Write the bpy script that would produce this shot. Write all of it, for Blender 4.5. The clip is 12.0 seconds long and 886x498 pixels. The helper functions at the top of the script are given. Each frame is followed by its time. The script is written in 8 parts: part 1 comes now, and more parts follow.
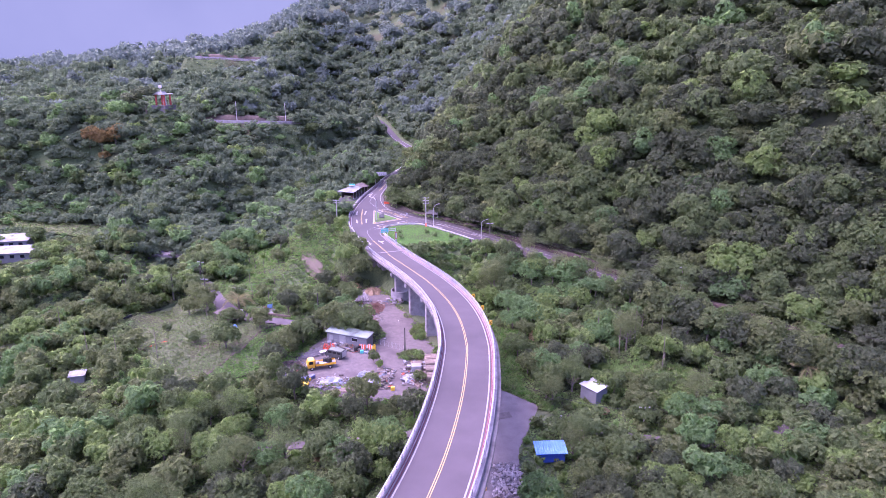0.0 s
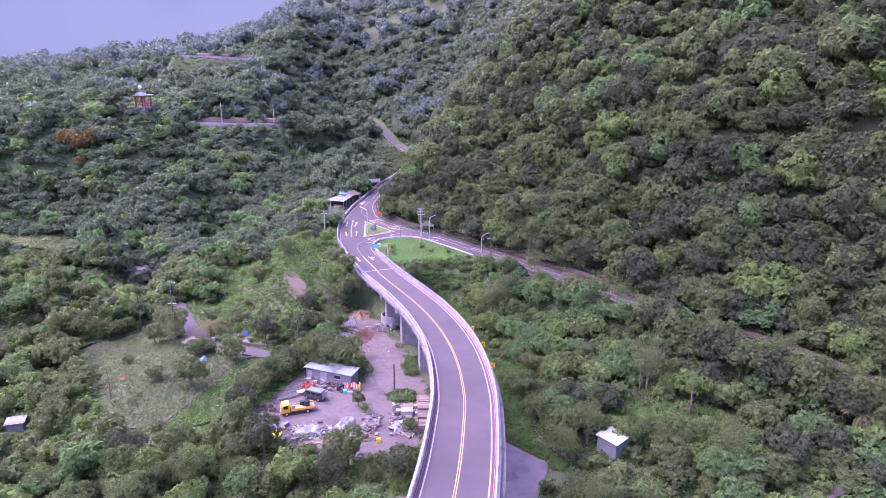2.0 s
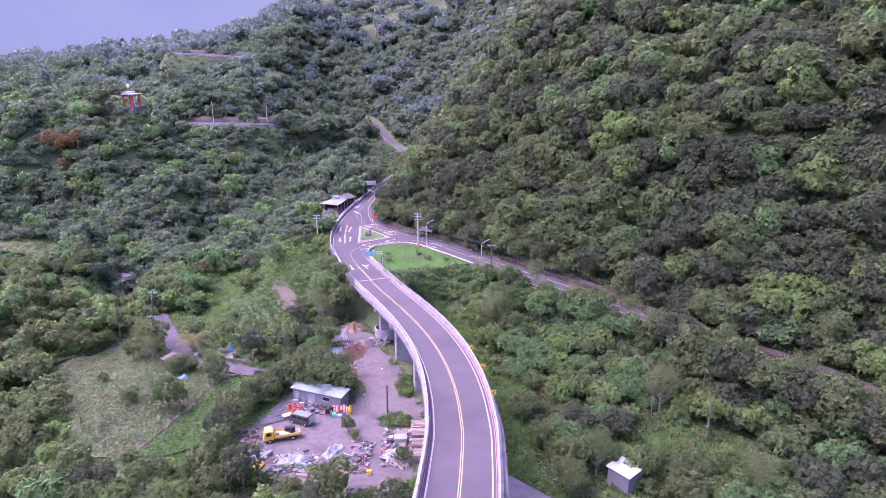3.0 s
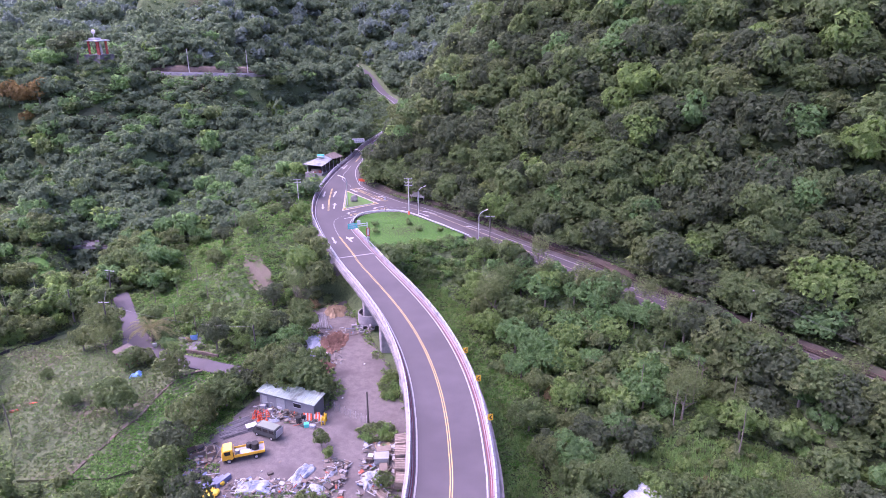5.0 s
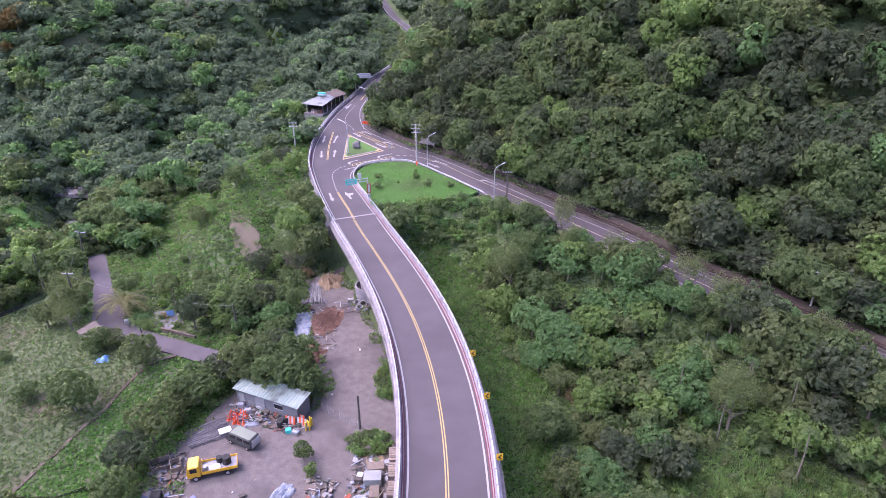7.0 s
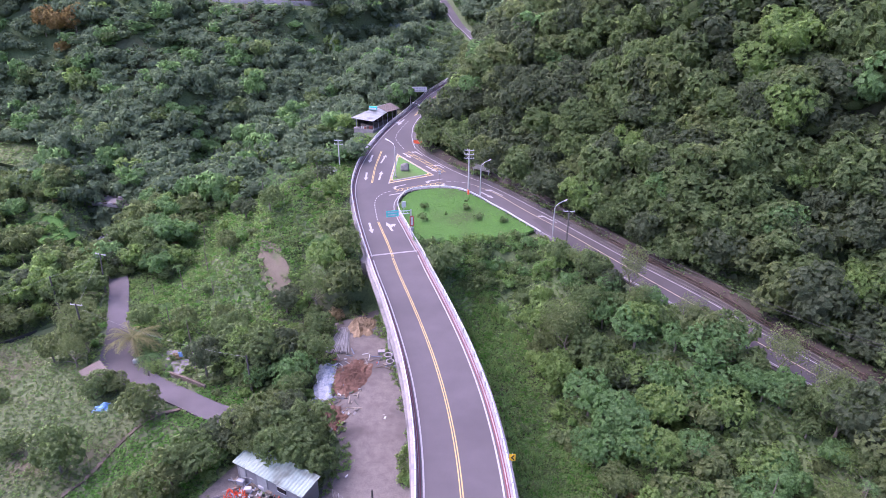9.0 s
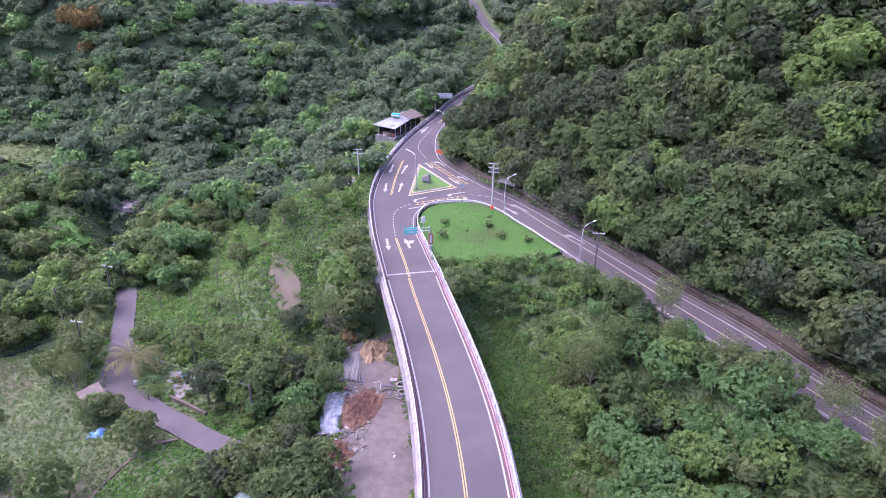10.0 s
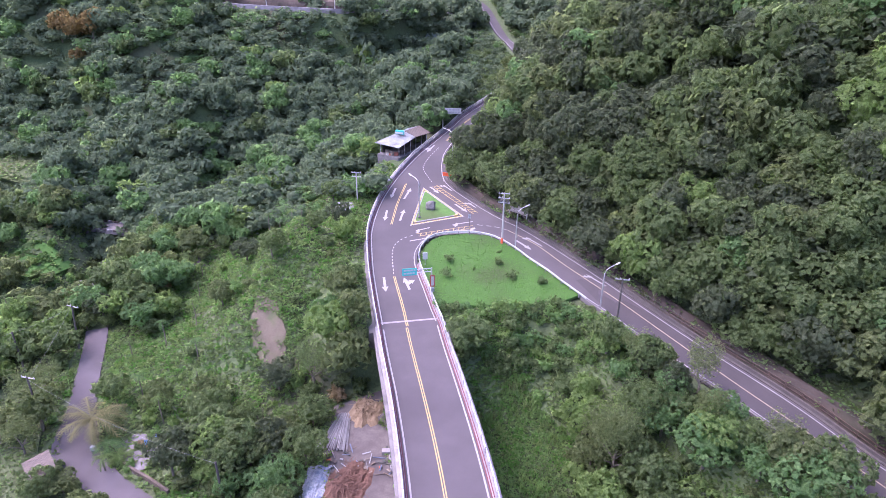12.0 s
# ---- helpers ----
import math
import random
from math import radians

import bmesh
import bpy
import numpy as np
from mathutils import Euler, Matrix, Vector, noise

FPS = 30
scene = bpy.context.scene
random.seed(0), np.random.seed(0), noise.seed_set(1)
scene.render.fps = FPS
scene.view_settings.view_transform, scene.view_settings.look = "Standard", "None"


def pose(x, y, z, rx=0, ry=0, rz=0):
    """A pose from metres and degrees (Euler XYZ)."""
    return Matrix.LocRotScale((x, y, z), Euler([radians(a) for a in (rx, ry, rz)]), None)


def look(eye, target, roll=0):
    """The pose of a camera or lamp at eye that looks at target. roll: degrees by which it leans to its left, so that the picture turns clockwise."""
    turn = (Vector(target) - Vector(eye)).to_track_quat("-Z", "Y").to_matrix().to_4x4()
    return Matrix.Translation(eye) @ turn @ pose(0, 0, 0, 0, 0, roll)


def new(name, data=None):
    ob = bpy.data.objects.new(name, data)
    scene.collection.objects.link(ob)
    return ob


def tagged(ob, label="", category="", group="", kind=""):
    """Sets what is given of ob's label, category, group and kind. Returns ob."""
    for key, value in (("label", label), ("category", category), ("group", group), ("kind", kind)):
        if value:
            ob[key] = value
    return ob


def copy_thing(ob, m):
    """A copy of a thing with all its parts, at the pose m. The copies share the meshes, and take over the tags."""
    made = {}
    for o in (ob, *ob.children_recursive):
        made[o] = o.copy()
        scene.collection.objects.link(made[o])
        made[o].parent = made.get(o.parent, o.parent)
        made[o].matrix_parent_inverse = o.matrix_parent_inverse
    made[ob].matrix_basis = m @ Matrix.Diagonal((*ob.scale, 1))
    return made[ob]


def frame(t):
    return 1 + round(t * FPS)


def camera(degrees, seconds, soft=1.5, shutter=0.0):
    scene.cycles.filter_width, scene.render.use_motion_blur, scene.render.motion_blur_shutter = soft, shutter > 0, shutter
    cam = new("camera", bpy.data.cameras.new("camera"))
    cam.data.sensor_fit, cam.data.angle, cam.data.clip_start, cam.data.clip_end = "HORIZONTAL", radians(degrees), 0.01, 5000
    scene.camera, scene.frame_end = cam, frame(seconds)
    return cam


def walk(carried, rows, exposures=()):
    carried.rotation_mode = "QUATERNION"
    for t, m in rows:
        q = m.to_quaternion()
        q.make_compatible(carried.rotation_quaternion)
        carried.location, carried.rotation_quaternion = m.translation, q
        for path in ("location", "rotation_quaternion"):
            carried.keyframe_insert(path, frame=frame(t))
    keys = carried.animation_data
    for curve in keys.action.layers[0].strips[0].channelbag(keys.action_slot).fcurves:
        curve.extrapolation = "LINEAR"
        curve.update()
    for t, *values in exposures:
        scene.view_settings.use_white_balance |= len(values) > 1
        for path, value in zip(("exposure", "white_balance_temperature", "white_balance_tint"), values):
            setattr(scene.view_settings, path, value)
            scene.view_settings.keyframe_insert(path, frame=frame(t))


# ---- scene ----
cam = camera(67.5, 12.0, soft=0.5)
PATH = [
    (0, (1.208, -0.312, 50.373), (1.185, 1.613, 49.832), -0.1),
    (0.5, (1.384, 4.13, 50.409), (1.362, 6.055, 49.867), -0.1),
    (1, (1.615, 8.514, 50.422), (1.591, 10.439, 49.877), -0.2),
    (1.5, (1.832, 12.888, 50.363), (1.808, 14.812, 49.818), -0.2),
    (2, (2.008, 17.374, 50.251), (1.984, 19.298, 49.707), -0.2),
    (2.5, (2.19, 21.912, 50.147), (2.167, 23.837, 49.603), -0.2),
    (2.7, (2.279, 23.744, 50.135), (2.255, 25.668, 49.589), -0.2),
    (4.3, (3.188, 38.168, 50.252), (3.167, 40.075, 49.651), -0.2),
    (4.5, (3.335, 39.981, 50.252), (3.313, 41.881, 49.63), -0.2),
    (5, (3.728, 44.576, 50.264), (3.705, 46.449, 49.565), -0.2),
    (5.5, (4.143, 49.183, 50.301), (4.117, 51.025, 49.522), -0.4),
    (6, (4.558, 53.652, 50.371), (4.528, 55.459, 49.514), -0.5),
    (6.5, (4.976, 58.112, 50.507), (4.929, 59.894, 49.602), -0.6),
    (7, (5.24, 62.444, 50.597), (5.16, 64.226, 49.691), -0.5),
    (7.2, (5.31, 64.08, 50.607), (5.214, 65.861, 49.701), -0.5),
    (8.8, (5.955, 76.555, 50.466), (5.716, 78.327, 49.57), 0.0),
    (9, (5.968, 78.079, 50.47), (5.713, 79.848, 49.572), 0.1),
    (9.5, (5.858, 81.72, 50.531), (5.56, 83.482, 49.632), 0.3),
    (10, (5.722, 85.19, 50.599), (5.392, 86.946, 49.7), 0.4),
    (10.5, (5.526, 88.613, 50.65), (5.182, 90.367, 49.752), 0.4),
    (11, (5.258, 92.039, 50.672), (4.905, 93.791, 49.775), 0.5),
    (11.5, (4.911, 95.382, 50.689), (4.55, 97.133, 49.792), 0.5),
    (12, (4.427, 98.554, 50.753), (4.061, 100.304, 49.856), 0.5),
]
# the clip's camera grows greener between 5.5 and 9 s
EXPOSURES = [(0.0, 2.03, 5740, 71), (2.5, 2.02, 5750, 70), (5.5, 1.86, 5870, 54), (7.0, 1.72, 5950, 41), (9.0, 1.85, 5830, 43), (12.0, 1.94, 5830, 43)]
walk(cam, [(t, look(eye, target, roll)) for t, eye, target, roll in PATH], EXPOSURES)

# ---- world, sun ----
world = bpy.data.worlds.new("sky")
scene.world = world
world.use_nodes = True
wn = world.node_tree.nodes
sky = wn.new("ShaderNodeTexSky")
sky.sky_type = 'NISHITA'
sky.sun_disc = False
sky.sun_elevation, sky.sun_rotation = radians(52), radians(-60)
sky.air_density, sky.dust_density, sky.ozone_density = 1.0, 3.0, 1.0
wn["Background"].inputs[1].default_value = 0.15
world.node_tree.links.new(sky.outputs[0], wn["Background"].inputs[0])
sun = new("sun", bpy.data.lights.new("sun", 'SUN'))
sun.data.energy, sun.data.angle, sun.data.color = 1.2, radians(35), (1.0, 0.96, 0.9)
sun.matrix_world = look((0, 0, 0), (0.55, 0.35, -1.0))


# ---- materials ----
def material(name, c1, c2, scale=3.0, rough=0.8, bump=0.15, fine=25.0, metal=0.0, c3=None, big=0.15, coat=0.0, by_object=0.0):
    """Two-scale noise between c1 and c2, with stains of c3 and fine relief; scale is per metre."""
    m = bpy.data.materials.new(name)
    m.use_nodes = True
    n, l = m.node_tree.nodes, m.node_tree.links
    p = n["Principled BSDF"]
    co = n.new("ShaderNodeNewGeometry")
    a, b = n.new("ShaderNodeTexNoise"), n.new("ShaderNodeTexNoise")
    for t, s, d in ((a, scale, 6), (b, fine, 4)):
        t.inputs["Scale"].default_value = s
        t.inputs["Detail"].default_value = d
        l.new(co.outputs["Position"], t.inputs["Vector"])
    mix = n.new("ShaderNodeMix")
    mix.data_type = 'RGBA'
    mix.inputs[6].default_value, mix.inputs[7].default_value = (*c1, 1), (*c2, 1)
    add = n.new("ShaderNodeMath")
    add.operation = 'ADD'
    l.new(a.outputs[0], add.inputs[0])
    l.new(b.outputs[0], add.inputs[1])
    ramp = n.new("ShaderNodeMapRange")
    ramp.inputs[1].default_value, ramp.inputs[2].default_value = 0.7, 1.3
    l.new(add.outputs[0], ramp.inputs[0])
    l.new(ramp.outputs[0], mix.inputs[0])
    out = mix.outputs[2]
    if c3:
        g = n.new("ShaderNodeTexNoise")
        g.inputs["Scale"].default_value, g.inputs["Detail"].default_value = big, 5
        l.new(co.outputs["Position"], g.inputs["Vector"])
        r2 = n.new("ShaderNodeMapRange")
        r2.inputs[1].default_value, r2.inputs[2].default_value = 0.5, 0.68
        l.new(g.outputs[0], r2.inputs[0])
        m2 = n.new("ShaderNodeMix")
        m2.data_type = 'RGBA'
        m2.inputs[7].default_value = (*c3, 1)
        l.new(r2.outputs[0], m2.inputs[0])
        l.new(out, m2.inputs[6])
        out = m2.outputs[2]
    if by_object:
        oi = n.new("ShaderNodeObjectInfo")
        hsv = n.new("ShaderNodeHueSaturation")
        r3 = n.new("ShaderNodeMapRange")
        r3.inputs[3].default_value, r3.inputs[4].default_value = 1 - by_object, 1 + by_object
        l.new(oi.outputs["Random"], r3.inputs[0])
        l.new(r3.outputs[0], hsv.inputs["Value"])
        l.new(out, hsv.inputs["Color"])
        out = hsv.outputs[0]
    l.new(out, p.inputs["Base Color"])
    p.inputs["Roughness"].default_value, p.inputs["Metallic"].default_value = rough, metal
    p.inputs["Coat Weight"].default_value = coat
    if bump:
        bp = n.new("ShaderNodeBump")
        bp.inputs["Strength"].default_value, bp.inputs["Distance"].default_value = bump, 0.05
        l.new(b.outputs[0], bp.inputs["Height"])
        l.new(bp.outputs[0], p.inputs["Normal"])
    return m


def leaf_material(name, c1, c2, thin=0.55, rough=0.6, grain=5.0, boost=2.1):
    """Leaves: colour from leaf to leaf and from clump to clump, with some light through them."""
    m = bpy.data.materials.new(name)
    m.use_nodes = True
    n, l = m.node_tree.nodes, m.node_tree.links
    p = n["Principled BSDF"]
    geo = n.new("ShaderNodeNewGeometry")
    noi = n.new("ShaderNodeTexNoise")
    noi.inputs["Scale"].default_value, noi.inputs["Detail"].default_value = 0.22, 3
    l.new(geo.outputs["Position"], noi.inputs["Vector"])
    r1 = n.new("ShaderNodeMapRange")
    r1.inputs[1].default_value, r1.inputs[2].default_value = 0.32, 0.68
    l.new(noi.outputs[0], r1.inputs[0])
    half = n.new("ShaderNodeMix")
    half.inputs[0].default_value = 0.72
    l.new(r1.outputs[0], half.inputs[2])
    l.new(geo.outputs["Random Per Island"], half.inputs[3])
    fine = n.new("ShaderNodeTexNoise")
    fine.inputs["Scale"].default_value, fine.inputs["Detail"].default_value = grain, 3
    l.new(geo.outputs["Position"], fine.inputs["Vector"])
    r2 = n.new("ShaderNodeMapRange")
    r2.inputs[1].default_value, r2.inputs[2].default_value = 0.36, 0.64
    l.new(fine.outputs[0], r2.inputs[0])
    both = n.new("ShaderNodeMix")
    both.inputs[0].default_value = 0.52
    l.new(half.outputs[0], both.inputs[2])
    l.new(r2.outputs[0], both.inputs[3])
    mix = n.new("ShaderNodeMix")
    mix.data_type = 'RGBA'
    mix.inputs[6].default_value, mix.inputs[7].default_value = (0.79 * c1[0], 0.76 * c1[1], 0.81 * c1[2], 1), (1.29 * c2[0], 1.26 * c2[1], 1.34 * c2[2], 1)
    l.new(both.outputs[0], mix.inputs[0])
    bp = n.new("ShaderNodeBump")
    bp.inputs["Strength"].default_value, bp.inputs["Distance"].default_value = 0.9, 0.9 / grain
    l.new(fine.outputs[0], bp.inputs["Height"])
    l.new(bp.outputs[0], p.inputs["Normal"])
    l.new(mix.outputs[2], p.inputs["Base Color"])
    p.inputs["Roughness"].default_value = rough
    p.inputs["Specular IOR Level"].default_value = 0.1
    tr = n.new("ShaderNodeBsdfTranslucent")
    glow = n.new("ShaderNodeMix")
    glow.data_type, glow.blend_type = 'RGBA', 'MULTIPLY'
    glow.inputs[0].default_value, glow.inputs[7].default_value = 1.0, (0.97 * boost, boost, 0.83 * boost, 1)
    l.new(mix.outputs[2], glow.inputs[6])
    l.new(glow.outputs[2], tr.inputs[0])
    sh = n.new("ShaderNodeMixShader")
    sh.inputs[0].default_value = thin
    l.new(p.outputs[0], sh.inputs[1])
    l.new(tr.outputs[0], sh.inputs[2])
    l.new(sh.outputs[0], n["Material Output"].inputs[0])
    return m


LEAF = [
    leaf_material("leaf_dark", (0.056, 0.078, 0.044), (0.090, 0.117, 0.065)),
    leaf_material("leaf_mid", (0.079, 0.118, 0.049), (0.121, 0.170, 0.071)),
    leaf_material("leaf_fresh", (0.104, 0.164, 0.054), (0.156, 0.232, 0.080)),
    leaf_material("leaf_olive", (0.086, 0.116, 0.050), (0.130, 0.168, 0.072)),
    leaf_material("leaf_blue", (0.080, 0.146, 0.058), (0.126, 0.216, 0.086)),
    leaf_material("leaf_dry", (0.172, 0.140, 0.081), (0.240, 0.200, 0.115)),
    leaf_material("leaf_orange", (0.142, 0.112, 0.050), (0.200, 0.156, 0.070)),
    leaf_material("grass_blade", (0.096, 0.172, 0.056), (0.142, 0.236, 0.080)),
    # paler copies for the far woods: haze is painted into these leaf colours
    leaf_material("hazed_far_leaf", (0.108, 0.158, 0.090), (0.148, 0.206, 0.122), 0.55, 0.95, 1.2, 1.3),
    leaf_material("hazed_mountain_leaf", (0.136, 0.190, 0.158), (0.174, 0.234, 0.196), 0.55, 0.95, 0.7, 1.2),
    leaf_material("palm_frond", (0.160, 0.165, 0.075), (0.235, 0.232, 0.115)),
    leaf_material("lawn_blade", (0.058, 0.146, 0.030), (0.086, 0.198, 0.042)),
]
DARK, MID, FRESH, OLIVE, BLUE, DRY, ORANGE, GRASS, HAZEDFAR, HAZEDMOUNT, PALMLEAF, LAWNLEAF = range(12)
M_GROUND = material("undergrowth", (0.038, 0.062, 0.024), (0.112, 0.156, 0.062), 2.2, 0.95, 1.0, 12.0, c3=(0.075, 0.075, 0.042), big=0.05)
M_LAWN = material("lawn_turf", (0.052, 0.134, 0.024), (0.084, 0.190, 0.038), 1.5, 0.95, 0.5, 9.0, c3=(0.062, 0.093, 0.028), big=0.12)
M_FIELD = material("field_soil", (0.062, 0.088, 0.036), (0.098, 0.124, 0.054), 0.7, 0.95, 0.5, 5.0, c3=(0.090, 0.080, 0.050), big=0.12)
M_ASPHALT = material("asphalt", (0.066, 0.057, 0.063), (0.085, 0.074, 0.081), 0.35, 0.85, 0.12, 40.0, c3=(0.058, 0.050, 0.056), big=0.06)
M_ASPHALT2 = material("darker_valley_asphalt", (0.050, 0.043, 0.047), (0.068, 0.059, 0.064), 0.4, 0.85, 0.12, 40.0, c3=(0.042, 0.036, 0.040), big=0.1)
M_PATH = material("lane_asphalt", (0.076, 0.065, 0.073), (0.101, 0.088, 0.097), 0.5, 0.9, 0.2, 20.0, c3=(0.061, 0.053, 0.056), big=0.15)
M_GRAVEL = material("packed_gravel", (0.090, 0.078, 0.076), (0.156, 0.136, 0.130), 1.1, 0.95, 0.5, 9.0, c3=(0.080, 0.068, 0.068), big=0.22)
M_APRON = material("pale_apron", (0.128, 0.112, 0.115), (0.190, 0.170, 0.172), 0.8, 0.9, 0.3, 9.0, c3=(0.105, 0.092, 0.095), big=0.2)
M_WHITE = material("white_marking", (0.245, 0.233, 0.242), (0.340, 0.326, 0.336), 1.5, 0.7, 0.05, 30.0)
M_YELLOW = material("yellow_marking", (0.368, 0.264, 0.096), (0.464, 0.344, 0.144), 1.5, 0.7, 0.05, 30.0)
M_CONC = material("concrete", (0.128, 0.116, 0.120), (0.203, 0.188, 0.191), 0.9, 0.85, 0.2, 12.0, c3=(0.090, 0.083, 0.083), big=0.3)
M_PALECONC = material("pale_concrete", (0.210, 0.192, 0.208), (0.320, 0.298, 0.318), 1.2, 0.8, 0.1, 12.0, c3=(0.176, 0.160, 0.176), big=0.5)
M_MAROON = material("maroon_stripe", (0.115, 0.028, 0.038), (0.170, 0.046, 0.058), 2.0, 0.7, 0.05, 20.0)
M_STEEL = material("galvanised_steel", (0.45, 0.45, 0.48), (0.60, 0.60, 0.63), 3.0, 0.45, 0.03, 30.0, metal=0.6)
M_BARK = material("bark", (0.12, 0.10, 0.08), (0.24, 0.21, 0.17), 4.0, 0.9, 0.5, 20.0)
M_DIRT = material("bare_earth", (0.086, 0.064, 0.051), (0.143, 0.111, 0.088), 1.0, 0.95, 0.5, 8.0, c3=(0.056, 0.046, 0.034), big=0.3)


# ---- mesh helpers ----
def mesh_np(name, verts, faces, mats, mat_index=None, smooth=False):
    """A mesh from arrays: verts (n, 3), faces (m, k)."""
    verts, faces = np.asarray(verts, np.float32), np.asarray(faces, np.int32)
    me = bpy.data.meshes.new(name)
    me.vertices.add(len(verts))
    me.vertices.foreach_set("co", verts.ravel())
    k = faces.shape[1]
    me.loops.add(faces.size)
    me.loops.foreach_set("vertex_index", faces.ravel())
    me.polygons.add(len(faces))
    me.polygons.foreach_set("loop_start", np.arange(len(faces), dtype=np.int32) * k)
    me.polygons.foreach_set("loop_total", np.full(len(faces), k, np.int32))
    for m in mats:
        me.materials.append(m)
    if mat_index is not None:
        me.polygons.foreach_set("material_index", np.asarray(mat_index, np.int32))
    me.polygons.foreach_set("use_smooth", np.full(len(faces), smooth, bool))
    me.update(calc_edges=True)
    return me


def part(name, bm, mat, parent=None, label="", at=None):
    """Links a bmesh as one mesh object, under a thing where one is given."""
    me = bpy.data.meshes.new(name)
    bm.to_mesh(me)
    bm.free()
    for m in (mat if isinstance(mat, (list, tuple)) else (mat,)):
        me.materials.append(m)
    ob = new(name, me)
    if parent:
        ob.parent = parent
    if at is not None:
        ob.matrix_basis = at
    return tagged(ob, label)


def part_mesh(name, me, parent=None, at=None, label=""):
    ob = new(name, me)
    if parent:
        ob.parent = parent
    if at is not None:
        ob.matrix_basis = at
    return tagged(ob, label)


def thing(name, m, label, category, group="", kind=""):
    ob = new(name)
    ob.matrix_basis = m
    return tagged(ob, label, category, group, kind)


def box(bm, sx, sy, sz, at=(0, 0, 0), rot=(0, 0, 0), bevel=0.0, mi=0):
    """A box of that size centred in x and y and standing on at's z."""
    m = pose(at[0], at[1], at[2], *rot) @ Matrix.Translation((0, 0, sz / 2)) @ Matrix.Diagonal((sx, sy, sz, 1))
    r = bmesh.ops.create_cube(bm, size=1, matrix=m)
    fs = {f for v in r["verts"] for f in v.link_faces}
    for f in fs:
        f.material_index = mi
    if bevel:
        es = list({e for v in r["verts"] for e in v.link_edges})
        bmesh.ops.bevel(bm, geom=es, offset=bevel, segments=1, affect='EDGES')
    return bm


def tube(bm, pts, r0, r1=None, seg=6, mi=0):
    """A tapered tube along points."""
    r1 = r0 if r1 is None else r1
    rings, pts = [], [Vector(p) for p in pts]
    for i, p in enumerate(pts):
        d = (pts[min(i + 1, len(pts) - 1)] - pts[max(i - 1, 0)]).normalized()
        a = d.orthogonal().normalized() if abs(d.z) > 0.9 else d.cross(Vector((0, 0, 1))).normalized()
        b = d.cross(a)
        r = r0 + (r1 - r0) * i / max(1, len(pts) - 1)
        rings.append([bm.verts.new(p + (a * math.cos(t) + b * math.sin(t)) * r) for t in (2 * math.pi * k / seg for k in range(seg))])
    for u, v in zip(rings, rings[1:]):
        for k in range(seg):
            bm.faces.new((u[k], u[(k + 1) % seg], v[(k + 1) % seg], v[k])).material_index = mi
    for ring in (rings[0][::-1], rings[-1]):
        bm.faces.new(ring).material_index = mi
    return bm


def spline(knots, step=1.0):
    """Catmull-Rom through knots (rows of any width), sampled about every step metres in plan."""
    k = np.asarray(knots, float)
    k = np.vstack([2 * k[0] - k[1], k, 2 * k[-1] - k[-2]])
    out = []
    for i in range(1, len(k) - 2):
        p0, p1, p2, p3 = k[i - 1:i + 3]
        n = max(1, int(np.linalg.norm((p2 - p1)[:2]) / step))
        t = (np.arange(n) / n)[:, None]
        out.append(0.5 * (2 * p1 + (p2 - p0) * t + (2 * p0 - 5 * p1 + 4 * p2 - p3) * t ** 2 + (3 * p1 - p0 - 3 * p2 + p3) * t ** 3))
    out.append(k[-2][None])
    return np.vstack(out)


def smooth(a, b, x):
    t = np.clip((x - a) / (b - a), 0, 1)
    return t * t * (3 - 2 * t)


def inside(poly, x, y):
    """Whether points lie within a polygon."""
    x, y = np.asarray(x, float), np.asarray(y, float)
    r = np.zeros(x.shape, bool)
    for (x0, y0), (x1, y1) in zip(poly, np.roll(poly, -1, 0)):
        c = (y0 > y) != (y1 > y)
        r ^= c & (x < (x1 - x0) * (y - y0) / ((y1 - y0) or 1e-9) + x0)
    return r


def to_line(line, x, y):
    """Distance in plan to a polyline (n, 3) and the line's height at the nearest place."""
    x, y = np.asarray(x, float), np.asarray(y, float)
    best, z = np.full(x.shape, 1e9), np.zeros(x.shape)
    for a, b in zip(line[:-1], line[1:]):
        d = b - a
        t = np.clip(((x - a[0]) * d[0] + (y - a[1]) * d[1]) / (d[0] ** 2 + d[1] ** 2 + 1e-9), 0, 1)
        q = np.hypot(x - a[0] - t * d[0], y - a[1] - t * d[1])
        nearer = q < best
        best, z = np.where(nearer, q, best), np.where(nearer, a[2] + t * d[2], z)
    return best, z


# ---- plan of the roads ----
BRIDGE = spline([(-12, 12, 13.0), (-6.5, 30, 12.2), (-2.5, 47, 11.0), (0.66, 62, 9.83), (2.76, 78, 8.46), (3.76, 94, 7.08), (3.66, 102, 6.4), (3.09, 110, 5.72),
                 (2.01, 118, 5.05), (0.41, 126, 4.36), (-1.68, 134, 3.68), (-4.22, 142, 3.0), (-7.13, 150, 2.3), (-10.27, 158, 1.62), (-13.53, 166, 1.0), (-15.85, 171.9, 0.62)], 1.0)
MAIN = spline([(-15.85, 172.1, 0.62), (-19.4, 180, 0.72), (-23.0, 189, 1.0), (-26.0, 198, 1.35), (-27.9, 209, 1.75), (-28.6, 220, 2.4), (-27.8, 232, 3.3), (-26.0, 243, 4.4), (-22.8, 259, 5.7),
               (-17, 280, 6.2), (-13, 305, 6.8), (-15, 325, 7.6), (-21, 342, 9.2), (-27.5, 355, 11.2), (-33.5, 369, 15.0), (-40, 385, 18.9), (-47, 394, 20.6), (-62, 402, 22.5)], 1.5)
